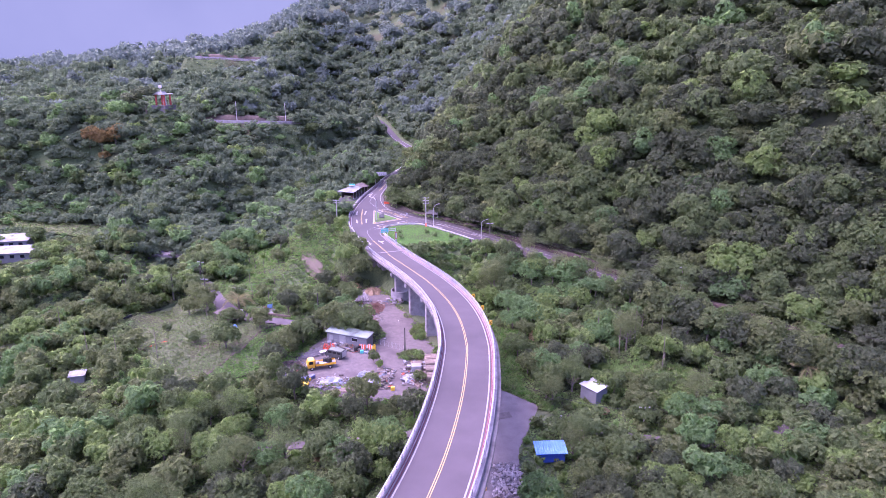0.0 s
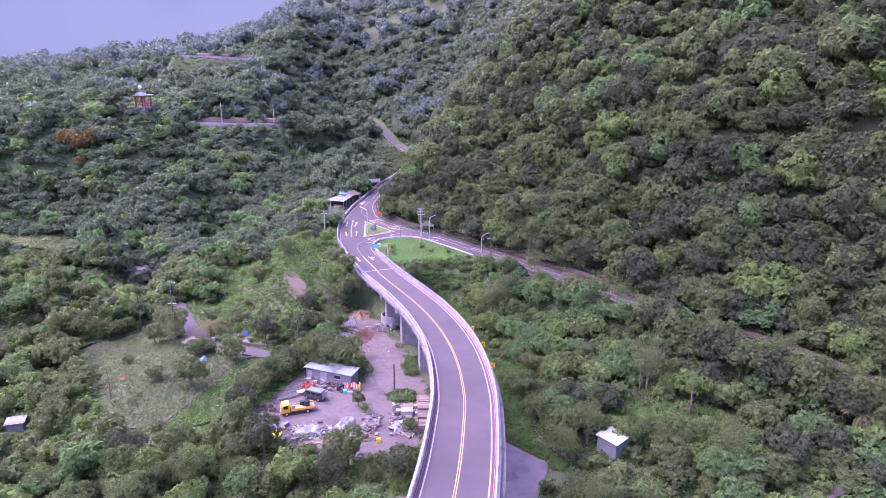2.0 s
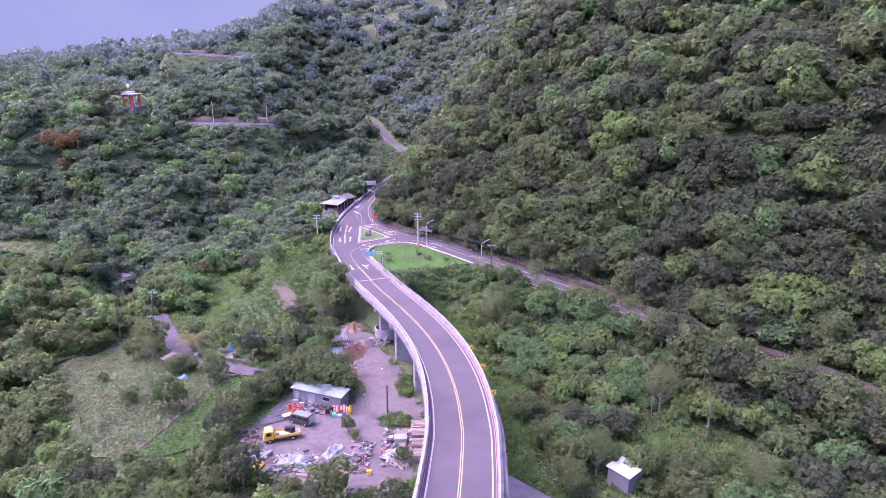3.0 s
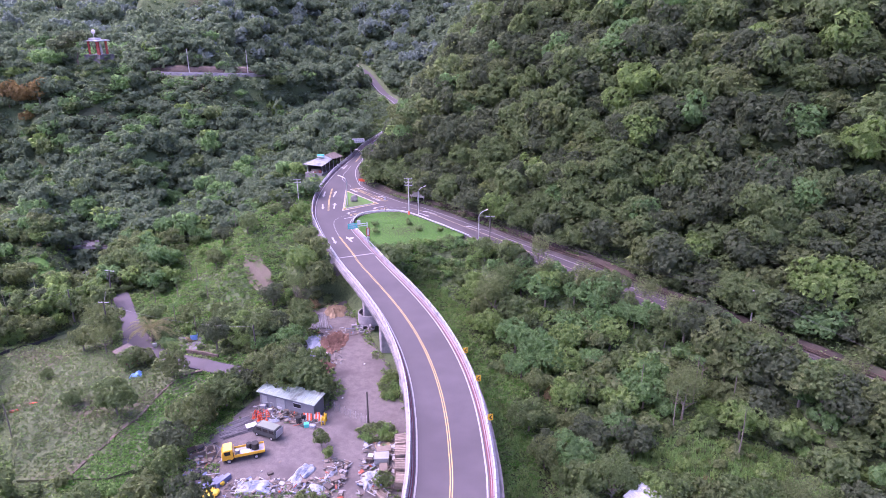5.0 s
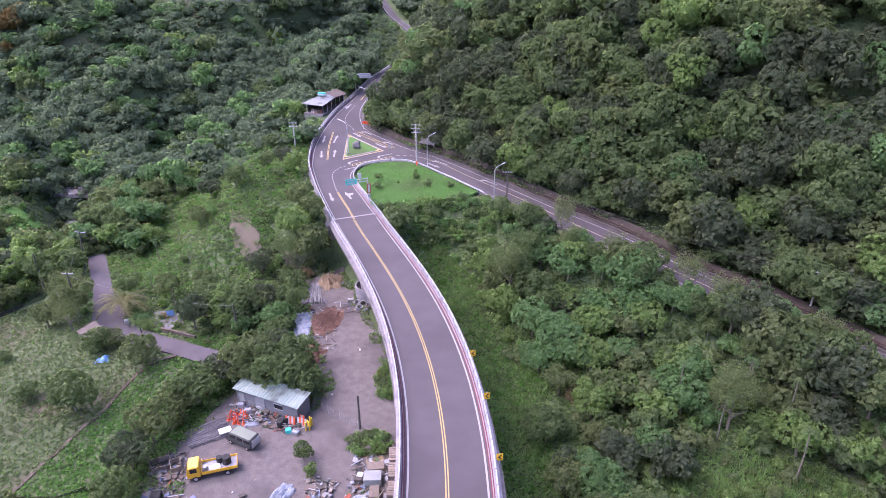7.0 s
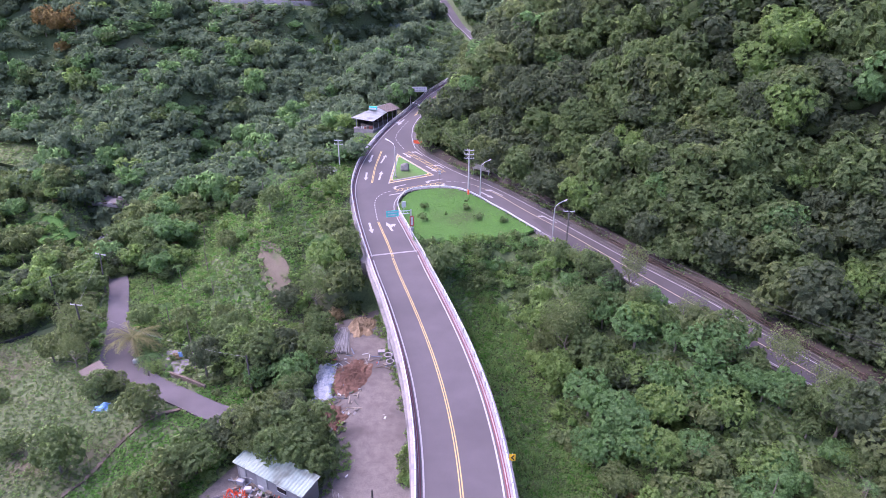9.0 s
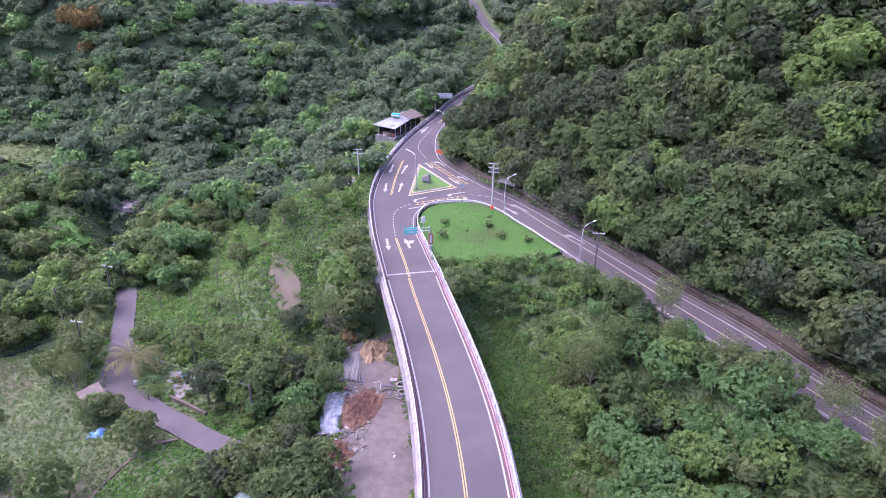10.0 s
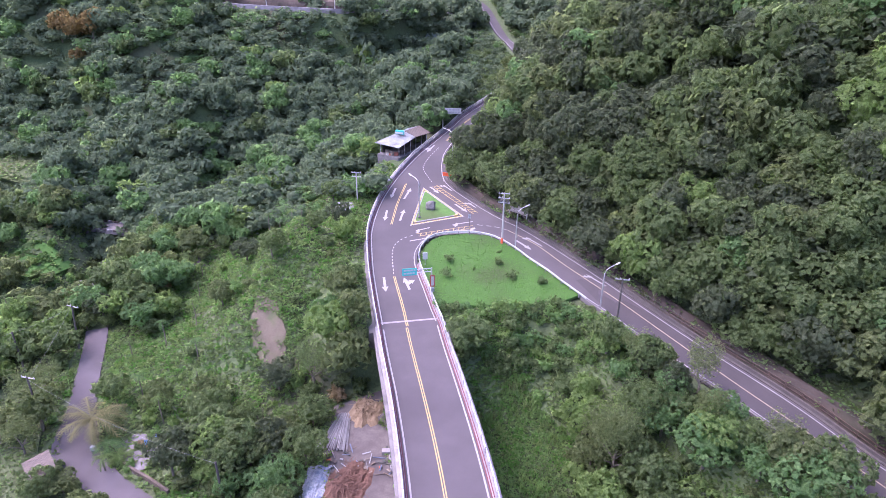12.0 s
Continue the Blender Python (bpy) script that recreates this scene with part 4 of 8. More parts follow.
for zz in (0.65, 1.1):
    sweep("rail", FL, [(-0.05, zz), (0.05, zz), (0.05, zz + 0.12), (-0.05, zz + 0.12)], M_BROWNRAIL, fence)

utility_pole(-6.4, 198.6, 1.5, 9.3, 3, None, "tall grey concrete utility pole with transformers and an orange base band", True)
utility_pole(12.2, 180.2, 0.6, 6.6, 1, M_DARKPOLE, "slim dark utility pole beside the valley road")
street_lamp(-4.0, 197.5, 1.5, 7.0, 2.0, 50, "grey steel street lamp with a curved arm beside the lawn")
street_lamp(9.9, 182.6, 0.95, 6.2, 2.2, 45, "grey steel street lamp with a curved arm beside the valley road")
street_lamp(-22.4, 205.6, 1.9, 7.2, 2.4, 140, "slim grey street lamp on the traffic island")
street_lamp(-21.6, 232.0, 3.3, 7.0, 2.0, 150, "slim grey street lamp at the foot of the hill")
utility_pole(-36.0, 211.0, -1.5, 9.0, 2, None, "grey concrete utility pole on the bank below the road")
utility_pole(-58.6, 152.0, -8.0, 8.0, 1, M_DARKPOLE, "dark wooden utility pole beside the lane")
utility_pole(-29.8, 145.2, -7.2, 6.0, 0, M_DARKPOLE, "short dark pole beside the lane")
utility_pole(-66.5, 168.5, -8.6, 8.0, 1, M_DARKPOLE, "dark leaning utility pole beside the lane", lean=6)
utility_pole(-71.5, 163.0, -9.0, 6.5, 0, M_DARKPOLE, "dark pole above the stream")
utility_pole(-8.2, 125.9, -7.0, 5.2, 0, M_DARKPOLE, "short dark wooden pole in the yard")
utility_pole(34.4, 101.6, -14.0, 7.8, 1, None, "pale concrete pole carrying cables over the trees")
utility_pole(55.0, 147.0, -2.8, 7.5, 1, None, "slim pale pole beside the valley road")
utility_pole(-95, 301.5, 26, 8.0, 0, None, "slim pole beside the upper road")
utility_pole(-74, 305.5, 25, 8.0, 0, None, "slim pole beside the upper road")

lines = thing("power_line", pose(0, 0, 0), "thin dark overhead power cables along the valley road", "cables")
for a, b, s in (((-5.6, 198.7, 10.2), (12.2, 180.3, 6.9), 0.8), ((-7.2, 198.7, 10.2), (11.6, 180.3, 6.9), 0.9), ((12.2, 180.3, 6.9), (55, 147, 4.4), 1.4), ((11.6, 180.3, 6.7), (54.5, 147, 4.2), 1.6), ((55, 147, 4.4), (82, 108, 2), 1.5), ((-6.4, 198.7, 9.4), (-22, 235, 11), 1.0)):
    cable("wire", a, b, s, 0.025, None, lines)
lines = thing("power_line", pose(0, 0, 0), "sagging cables strung over the valley trees", "cables")
for k in range(4):
    cable("wire", (34.4 + 0.3 * k, 101.6, -6.6 - 0.18 * k), (78, 108 + k, -4.8 - 0.2 * k), 1.6, 0.035, M_WIRE, lines)
cable("wire", (34.4, 101.6, -6.8), (14, 104, -3.6), 1.0, 0.03, M_WIRE, lines)
lines = thing("power_line", pose(0, 0, 0), "pale overhead cable strung across the lane", "cables")
for a, b, s in (((-58.6, 152, -0.4), (-29.8, 145.2, -1.4), 1.2), ((-58.6, 152, -0.4), (-66.0, 168.5, -1.0), 0.4), ((-66.0, 168.5, -1.0), (-71.5, 163, -2.6), 0.3), ((-71.5, 163, -2.6), (-88, 150, -5), 0.5)):
    cable("wire", a, b, s, 0.011, M_PALEWIRE, lines)


def bars(parent, w, h, rows, mat, y, seed=0, x0=0.0, z0=0.0):
    """Unreadable writing as plain bars on a panel that faces -y."""
    rng = np.random.RandomState(seed)
    for r in range(rows):
        u = -w * 0.42
        zz = z0 + h / 2 - h * (r + 0.5) / rows
        while u < w * 0.40:
            l = rng.uniform(0.10, 0.22) * w
            l = min(l, w * 0.42 - u)
            part("letter_bar", box(bmesh.new(), l, 0.01, h / rows * 0.5, (x0 + u + l / 2, y, zz - h / rows * 0.25)), mat, parent)
            u += l + 0.05 * w


# direction sign on a cantilever arm
sg = thing("direction_sign", pose(-14.3, 180.2, 0.8, 0, 0, 22), "teal direction sign on a grey cantilever post beside the bridge end", "road sign")
part("post", tube(bmesh.new(), [(0, 0, -0.4), (0, 0, 5.0)], 0.13, 0.11, 8), M_STEEL, sg)
for zz in (4.3, 4.8):
    part("arm", tube(bmesh.new(), [(0, 0, zz), (-4.2, 0, zz + 0.05)], 0.06, 0.06, 6), M_STEEL, sg)
for k in range(4):
    part("brace", tube(bmesh.new(), [(-0.5 - 0.6 * k, 0, 4.3), (-0.8 - 0.6 * k, 0, 4.8)], 0.03, 0.03, 4), M_STEEL, sg)
pan = part("panel", box(bmesh.new(), 2.1, 0.06, 1.15, (-3.2, -0.1, 3.98), bevel=0.02), M_TEAL, sg, "teal sign panel")
bars(pan, 2.0, 1.0, 2, M_SIGNWHITE, -0.14, 4, -3.2, 4.57)
side = part("side_panel", box(bmesh.new(), 0.75, 0.06, 1.9, (0.1, -0.18, 1.9), bevel=0.02), M_REDCOL, sg, "brown-red notice panel")
part("side_panel_face", box(bmesh.new(), 0.4, 0.02, 1.5, (0.1, -0.22, 2.1)), M_SIGNWHITE, side, "white panel face")
part("box", box(bmesh.new(), 0.5, 0.4, 0.6, (0.15, 0, 1.0), bevel=0.03), M_SHEET, sg, "pale switch box")

# signs on the curve of the bridge
for yy in (124.3, 115.6, 106.9):
    i = int(np.argmin(np.abs(BRIDGE[:, 1] - yy)))
    c = offset(BRIDGE, WR + 1.25)[i]
    s = thing("chevron_sign", pose(c[0], c[1], c[2] - 0.9, 0, 0, 12), "yellow and black chevron sign on the bridge railing", "road sign", "chevron signs on the bridge")
    part("post", tube(bmesh.new(), [(0, 0, -0.3), (0, 0, 2.2)], 0.045, 0.045, 6), M_STEEL, s)
    p = part("panel", box(bmesh.new(), 0.62, 0.03, 0.85, (0, -0.06, 1.35), bevel=0.015), M_SIGNYELLOW, s, "yellow panel")
    bm = bmesh.new()
    v = [(0.17, 2.12), (-0.17, 1.77), (0.17, 1.42), (0.17, 1.60), (0.0, 1.77), (0.17, 1.94)]
    for tri in ((0, 1, 4, 5), (1, 2, 3, 4)):
        bm.faces.new([bm.verts.new((v[k][0], -0.08, v[k][1])) for k in tri])
    part("chevron", bm, M_BLACK, p, "black chevron")

# overhead sign past the shop
gs = thing("overhead_sign", pose(-27.6, 250.2, 4.6, 0, 0, 12), "pale overhead sign on a tall grey post by the upper road", "road sign")
part("post", tube(bmesh.new(), [(0, 0, -0.5), (0, 0, 5.6)], 0.15, 0.12, 8), M_STEEL, gs)
for zz in (4.6, 5.4):
    part("arm", tube(bmesh.new(), [(0, 0, zz), (4.2, 0, zz)], 0.07, 0.07, 6), M_STEEL, gs)
pan = part("panel", box(bmesh.new(), 3.9, 0.06, 1.3, (2.4, -0.1, 4.35), bevel=0.02), M_SIGNWHITE, gs, "pale sign panel")
bars(pan, 3.7, 1.1, 2, M_SIGNGREY, -0.14, 9, 2.4, 5.0)

# billboard at the foot of the hill
bb = thing("billboard", pose(-4.8, 207.6, 2.3, 0, 0, -30), "weathered pale billboard on posts at the foot of the hill", "billboard")
for s in (-1.9, 0, 1.9):
    part("post", tube(bmesh.new(), [(s, 0.1, -0.6), (s, 0.1, 2.7)], 0.06, 0.06, 6), M_STEEL, bb)
pan = part("panel", box(bmesh.new(), 4.3, 0.06, 1.5, (0, 0, 1.2), bevel=0.02), material("faded_board", (0.34, 0.31, 0.28), (0.46, 0.42, 0.38), 1.6, 0.7, 0.05, 12.0, c3=(0.24, 0.18, 0.15), big=0.9), bb, "weathered pale panel")
bars(pan, 4.0, 1.1, 2, material("faded_print", (0.45, 0.40, 0.36), (0.52, 0.47, 0.42)), -0.04, 12, 0, 1.95)
rs = thing("warning_board", pose(-20.7, 222.4, 3.0, 0, 0, -12), "red-orange warning board on posts at the bend", "road sign")
for s in (-0.8, 0.8):
    part("post", tube(bmesh.new(), [(s, 0.05, -0.9), (s, 0.05, 1.5)], 0.04, 0.04, 6), M_STEEL, rs)
part("panel", box(bmesh.new(), 2.1, 0.05, 0.75, (0, 0, 0.8), bevel=0.02), M_REDORANGE, rs, "red-orange panel")
ws = thing("notice_box", pose(-17.4, 189.2, 1.0, 0, 0, 20), "small white notice box on a post at the lawn edge", "notice box")
part("post", tube(bmesh.new(), [(0, 0, -0.2), (0, 0, 1.4)], 0.05, 0.05, 6), M_STEEL, ws)
part("cabinet", box(bmesh.new(), 0.75, 0.3, 1.1, (0, 0, 1.2), bevel=0.03), M_SIGNWHITE, ws)
sp = thing("sign_post", pose(-12.4, 200.9, 1.4), "slim dark sign post with small plates at the lawn edge", "road sign")
part("post", tube(bmesh.new(), [(0, 0, -0.2), (0, 0, 4.0)], 0.06, 0.05, 6), M_DARKPOLE, sp)
for zz in (3.3, 3.75):
    part("plate", box(bmesh.new(), 0.5, 0.04, 0.32, (0, -0.07, zz)), M_SIGNGREY, sp)


# ---- buildings ----
def sheet_roof(name, corners, mat, parent, ribs=14, thick=0.06, label=""):
    """A sheet roof with raised ribs: corners in order along one eave, then back along the other side."""
    a, b, c, d = [Vector(p) for p in corners]
    bm = bmesh.new()
    up = (b - a).cross(d - a).normalized()
    n = ribs * 4
    rows = []
    for k in range(n + 1):
        t = k / n
        h = 0.05 if k % 4 in (0, 1) else 0.0
        rows.append((bm.verts.new(a.lerp(b, t) + up * h), bm.verts.new(d.lerp(c, t) + up * h), bm.verts.new(a.lerp(b, t) - up * thick), bm.verts.new(d.lerp(c, t) - up * thick)))
    for p, q in zip(rows, rows[1:]):
        bm.faces.new((p[0], q[0], q[1], p[1]))
        bm.faces.new((p[2], p[3], q[3], q[2]))
        bm.faces.new((p[0], p[2], q[2], q[0]))
        bm.faces.new((p[1], q[1], q[3], p[3]))
    bm.faces.new((rows[0][0], rows[0][1], rows[0][3], rows[0][2]))
    bm.faces.new((rows[-1][0], rows[-1][2], rows[-1][3], rows[-1][1]))
    bmesh.ops.recalc_face_normals(bm, faces=bm.faces)
    return part(name, bm, mat, parent, label)


# roadside shop by the upper bend
shop = thing("roadside_shop", pose(-34.0, 238.4, 3.6, 0, 0, -20), "open roadside shop with a pale, partly rusty sheet roof", "shop")
shop.scale = (0.78, 0.84, 0.95)
part("floor_slab", box(bmesh.new(), 7.4, 15.0, 3.0, (0, 0, -3.0), bevel=0.04), M_CONC, shop)
for sx in (-3.2, 3.2):
    for k in range(6):
        part("column", tube(bmesh.new(), [(sx, -6.6 + 2.6 * k, 0), (sx, -6.6 + 2.6 * k, 2.7)], 0.08, 0.08, 6), M_STEEL, shop)
part("back_wall", box(bmesh.new(), 0.15, 13.0, 2.5, (-2.9, 0.3, 0)), M_DARKIN, shop, "dark wooden wall")
part("end_wall", box(bmesh.new(), 5.8, 0.15, 2.5, (0, 6.6, 0)), M_DARKIN, shop)
part("partition", box(bmesh.new(), 5.6, 0.15, 2.4, (0, 0.5, 0)), M_DARKIN, shop)
part("counter", box(bmesh.new(), 0.6, 9.0, 0.95, (2.6, 0.0, 0), bevel=0.03), M_DARKIN, shop, "dark wooden counter")
part("front_counter", box(bmesh.new(), 4.0, 0.6, 0.9, (0, -5.8, 0), bevel=0.03), M_WOOD, shop)
sheet_roof("roof", [(-4.2, -7.8, 2.6), (4.0, -7.8, 2.5), (3.7, 0.5, 3.2), (-0.3, 0.5, 4.1)], M_SHEET, shop, 12, label="pale grey sheet roof")
sheet_roof("roof", [(-4.2, -7.8, 2.62), (-0.2, 0.5, 4.12), (-0.2, 7.6, 3.9), (-4.2, 7.6, 2.7)], M_SHEET, shop, 14, label="pale grey sheet roof")
sheet_roof("roof", [(3.7, 0.55, 3.2), (3.8, 7.6, 2.7), (-0.2, 7.6, 3.92), (-0.25, 0.55, 4.12)], M_RUSTROOF, shop, 10, label="rusty brown sheet roof")
part("roof_sign", box(bmesh.new(), 2.6, 0.5, 0.9, (-0.2, -1.6, 3.85), (0, 0, 10), 0.03), M_TEAL, shop, "green sign frame on the roof")
part("roof_sign", box(bmesh.new(), 2.6, 0.1, 0.4, (-0.2, -2.0, 4.0), (0, 0, 10), 0.02), M_SIGNWHITE, shop)
rng = np.random.RandomState(3)
for k in range(7):
    m = (M_SIGNWHITE, M_RUSTRED, M_WOOD, M_BLUETARP)[k % 4]
    b = part("goods_crate", box(bmesh.new(), rng.uniform(0.5, 0.9), rng.uniform(0.4, 0.7), rng.uniform(0.4, 0.8), bevel=0.03), m)
    b.matrix_basis = pose(-33.9 - 1.6 + rng.uniform(-1.6, 1.6), 238.2 - 4.9 + rng.uniform(-0.4, 0.4), 3.6, 0, 0, rng.uniform(0, 90))
    tagged(b, "small crate of goods in front of the roadside shop", "crate", "crates at the shop")

hut = thing("field_hut", pose(-37.8, 208.8, -0.6, 0, 0, 15), "small hut with a blue-grey sheet roof on the bank", "hut")
part("wall", box(bmesh.new(), 2.4, 1.8, 2.1, (0, 0, -0.5)), M_GREYWALL, hut)
sheet_roof("roof", [(-1.7, -1.4, 1.65), (1.7, -1.4, 1.6), (1.7, 1.4, 2.05), (-1.7, 1.4, 2.1)], M_SHEET, hut, 7, label="blue-grey sheet roof")

# yard shed
shed = thing("storage_shed", pose(-19.9, 130.0, -7.05, 0, 0, -22), "long grey storage shed with a pale green sheet roof", "shed")
part("wall", box(bmesh.new(), 9.6, 2.6, 2.55, (0, -0.5, 0), bevel=0.02), M_GREYWALL, shed, "grey sheet wall")
sheet_roof("roof", [(-5.1, -2.1, 2.62), (5.1, -2.1, 2.62), (5.1, 1.0, 2.95), (-5.1, 1.0, 2.95)], M_GREENROOF, shed, 22, label="pale green sheet roof")
w = part("window", box(bmesh.new(), 1.2, 0.1, 0.7, (1.9, -1.82, 1.4)), M_GLASS, shed, "dark window")
part("frame", box(bmesh.new(), 1.34, 0.06, 0.08, (1.9, -1.86, 1.33)), M_SIGNWHITE, w)
part("frame", box(bmesh.new(), 1.34, 0.06, 0.08, (1.9, -1.86, 2.08)), M_SIGNWHITE, w)
part("door", box(bmesh.new(), 1.5, 0.1, 2.2, (-1.0, -1.84, 0), bevel=0.02), M_SHEET, shed, "white sheet door")
part("door", box(bmesh.new(), 0.9, 0.1, 2.0, (-3.9, -1.84, 0), bevel=0.02), M_SHEET, shed, "white sheet door")

rhut = thing("sheet_hut", pose(-70.2, 114.6, gz(-70.2, 114.6) - 0.5, 0, 0, 18), "low hut with a white sheet roof among the trees", "hut")
part("wall", box(bmesh.new(), 2.4, 1.8, 2.6, (0, 0, -0.4), bevel=0.02), M_GREYWALL, rhut, "grey sheet wall")
sheet_roof("roof", [(-1.5, -1.1, 2.2), (1.5, -1.1, 2.2), (1.5, 1.1, 2.5), (-1.5, 1.1, 2.5)], M_SHEET, rhut, 9, label="white sheet roof")
wshed = thing("metal_shed", pose(27.4, 109.6, gz(27.4, 109.6) - 0.1, 0, 0, 44), "small pale metal shed with a white roof among the trees", "shed")
part("wall", box(bmesh.new(), 3.4, 3.4, 3.0, bevel=0.02), M_GREYWALL, wshed, "grey sheet wall")
part("corner_trim", box(bmesh.new(), 0.1, 0.1, 3.0, (1.7, -1.7, 0)), M_SIGNWHITE, wshed)
sheet_roof("roof", [(-1.95, -1.95, 3.0), (1.95, -1.95, 3.0), (1.95, 1.95, 3.3), (-1.95, 1.95, 3.3)], M_SIGNWHITE, wshed, 9, label="white sheet roof")
bshed = thing("blue_shed", pose(16.4, 88.8, -7.9, 0, 0, 4), "low shed with a bright blue sheet roof and blue wall", "shed")
part("wall", box(bmesh.new(), 4.2, 2.2, 1.7, bevel=0.02), material("deep_blue_wall", (0.02, 0.06, 0.30), (0.035, 0.09, 0.38), 1.0), bshed, "deep blue wall")
sheet_roof("roof", [(-2.4, -1.5, 1.72), (2.4, -1.5, 1.72), (2.4, 1.4, 2.2), (-2.4, 1.4, 2.2)], M_BLUEROOF, bshed, 12, label="bright blue sheet roof")

osh = thing("open_shed", pose(-51.9, 144.2, -7.9, 0, 0, -38), "open lean-to shed with a weathered sheet roof beside the lane", "shed")
for sx in (-1.9, 1.9):
    for sy in (-1.3, 1.3):
        part("post", tube(bmesh.new(), [(sx, sy, -0.4), (sx, sy, 2.6)], 0.07, 0.07, 6), M_WOOD, osh)
osh.scale = (0.85, 0.85, 0.85)
part("side_wall", box(bmesh.new(), 0.08, 2.4, 1.9, (1.85, 0, 0.3), bevel=0.02), M_RUSTRED, osh, "faded red side wall")
sheet_roof("roof", [(-2.3, -1.7, 2.5), (2.3, -1.7, 2.5), (2.3, 1.7, 3.0), (-2.3, 1.7, 3.0)], M_RUSTROOF, osh, 10, label="weathered brown sheet roof")
part("shelf", box(bmesh.new(), 3.6, 0.6, 0.9, (0, 0.8, 0), bevel=0.03), M_DARKIN, osh)

PADDY = np.array([(-101.3, 189.7), (-96.2, 195.0), (-97.2, 203.5), (-106.4, 204.6), (-110, 198), (-106, 191)])
patch("meadow", PADDY, lambda x, y: ground(x, y) + 0.15, M_LAWN, 1.5, "bright green meadow beside the stream", "meadow")
TERRACE = np.array([(-182, 250), (-172, 236), (-150, 231), (-128, 229), (-131, 240), (-150, 254), (-178, 262)])
M_MEADOW = material("rough_meadow", (0.086, 0.112, 0.044), (0.138, 0.160, 0.068), 0.5, 0.95, 0.5, 6.0, c3=(0.070, 0.100, 0.036), big=0.1)
patch("terrace_field", TERRACE, lambda x, y: ground(x, y) + 0.2, M_MEADOW, 3.0, "pale green terraced field at the valley's edge", "field")
patch("patio", [(-47.4, 150.2), (-42.4, 147.2), (-40.2, 149.6), (-42.4, 153.8), (-46.4, 153.6)], lambda x, y: ground(x, y) + 0.2, M_CONC, 1.0, "small bare concrete patio beside the lane", "patio", skirt=0.4)
kiosk = thing("tarp_kiosk", pose(-43.2, 152.0, -7.5, 0, 0, 20), "small shelter hung with blue tarpaulin", "shelter")
kiosk.scale = (0.62, 0.62, 0.55)
for sx in (-0.9, 0.9):
    for sy in (-0.7, 0.7):
        part("post", tube(bmesh.new(), [(sx, sy, -0.4), (sx, sy, 2.1)], 0.05, 0.05, 6), M_WOOD, kiosk)
part("tarp", box(bmesh.new(), 1.8, 0.08, 1.9, (0, -0.75, 0.1), (4, 0, 0), 0.02), M_BLUETARP, kiosk, "blue tarpaulin")
part("tarp", box(bmesh.new(), 0.08, 1.4, 1.9, (0.95, 0, 0.1), (0, 4, 0), 0.02), M_BLUETARP, kiosk, "blue tarpaulin")

# pavilion on the spur
pv = thing("pavilion", pose(-123.5, 292.5, 32.8, 0, 0, -20), "small pavilion with red columns and a pale roof on the spur", "pavilion")
part("terrace", box(bmesh.new(), 7.5, 6.5, 4.5, (0, 0, -4.5)), M_CONC, pv)
for sx in (-2.2, 2.2):
    for sy in (-1.8, 1.8):
        part("column", tube(bmesh.new(), [(sx, sy, 0), (sx, sy, 4.6)], 0.42, 0.42, 8), M_REDCOL, pv, "red column")
part("back_wall", box(bmesh.new(), 2.2, 0.2, 3.6, (-1.2, 1.8, 0)), M_SIGNWHITE, pv)
bm = box(bmesh.new(), 6.6, 5.6, 0.35, (0, 0, 4.6), bevel=0.05)
box(bm, 3.4, 2.8, 0.7, (-0.8, 0, 4.95), bevel=0.1)
part("roof", bm, M_SIGNWHITE, pv, "pale flat roof")
part("finial", blob(bmesh.new(), (-1.0, 0, 7.9), 0.9, 0.35, 0.8, np.random.RandomState(2), 2, 0.6), M_SIGNWHITE, pv, "white roof ornament")
part("mast", tube(bmesh.new(), [(-1.0, 0, 5.5), (-1.0, 0, 7.6)], 0.1, 0.08, 6), M_SIGNWHITE, pv)

# little bridge over the stream
sb = thing("stream_bridge", pose(-95.5, 215.2, -12.0, 0, 0, -3), "small concrete bridge over the stream with black and white kerbs", "bridge")
part("deck", box(bmesh.new(), 15.0, 4.2, 0.7, (0, 0, -0.7)), M_CONC, sb)
for s in (-2.0, 2.0):
    for k in range(10):
        part("kerb_block", box(bmesh.new(), 1.1, 0.3, 0.4, (-6.75 + 1.5 * k, s, 0), bevel=0.03), M_PALECONC if k % 2 else M_DARKIN, sb)
for s in (-5.6, 5.6):
    part("abutment", box(bmesh.new(), 1.0, 4.0, 6.0, (s, 0, -6.6)), M_CONC, sb)
stream = bmesh.new()
ribbon(stream, spline([(-98, 228, -17.5), (-93, 208, -17.9), (-90, 195, -18.1), (-90, 183, -18.4), (-97, 165, -18.8), (-112, 140, -19.4)], 2), -2.3, 2.3)
tagged(part("stream", stream, M_WATER), "shallow dark stream with white riffles", "stream", kind="structure")
rng = np.random.RandomState(8)
sl = spline([(-98, 228, -17.6), (-93, 208, -18.0), (-90, 195, -18.2), (-90, 183, -18.5), (-97, 165, -18.9)], 2)
STONES = []
for k in range(3):
    me = bpy.data.meshes.new("boulder")
    b = blob(bmesh.new(), (0, 0, 0), 0.8, 0.6, 0.5, rng, 2, 0.5)
    b.to_mesh(me)
    b.free()
    me.materials.append(M_STONE)
    STONES.append(me)
for k in range(46):
    p = sl[rng.randint(len(sl))]
    ob = part_mesh("boulder", STONES[k % 3], None, pose(p[0] + rng.uniform(-2.8, 2.8), p[1] + rng.uniform(-1, 1), p[2] + 0.15, 0, 0, rng.uniform(0, 360)) @ Matrix.Scale(rng.uniform(0.6, 1.6), 4))
    tagged(ob, "grey boulder in the stream bed", "boulder", "boulders in the stream")

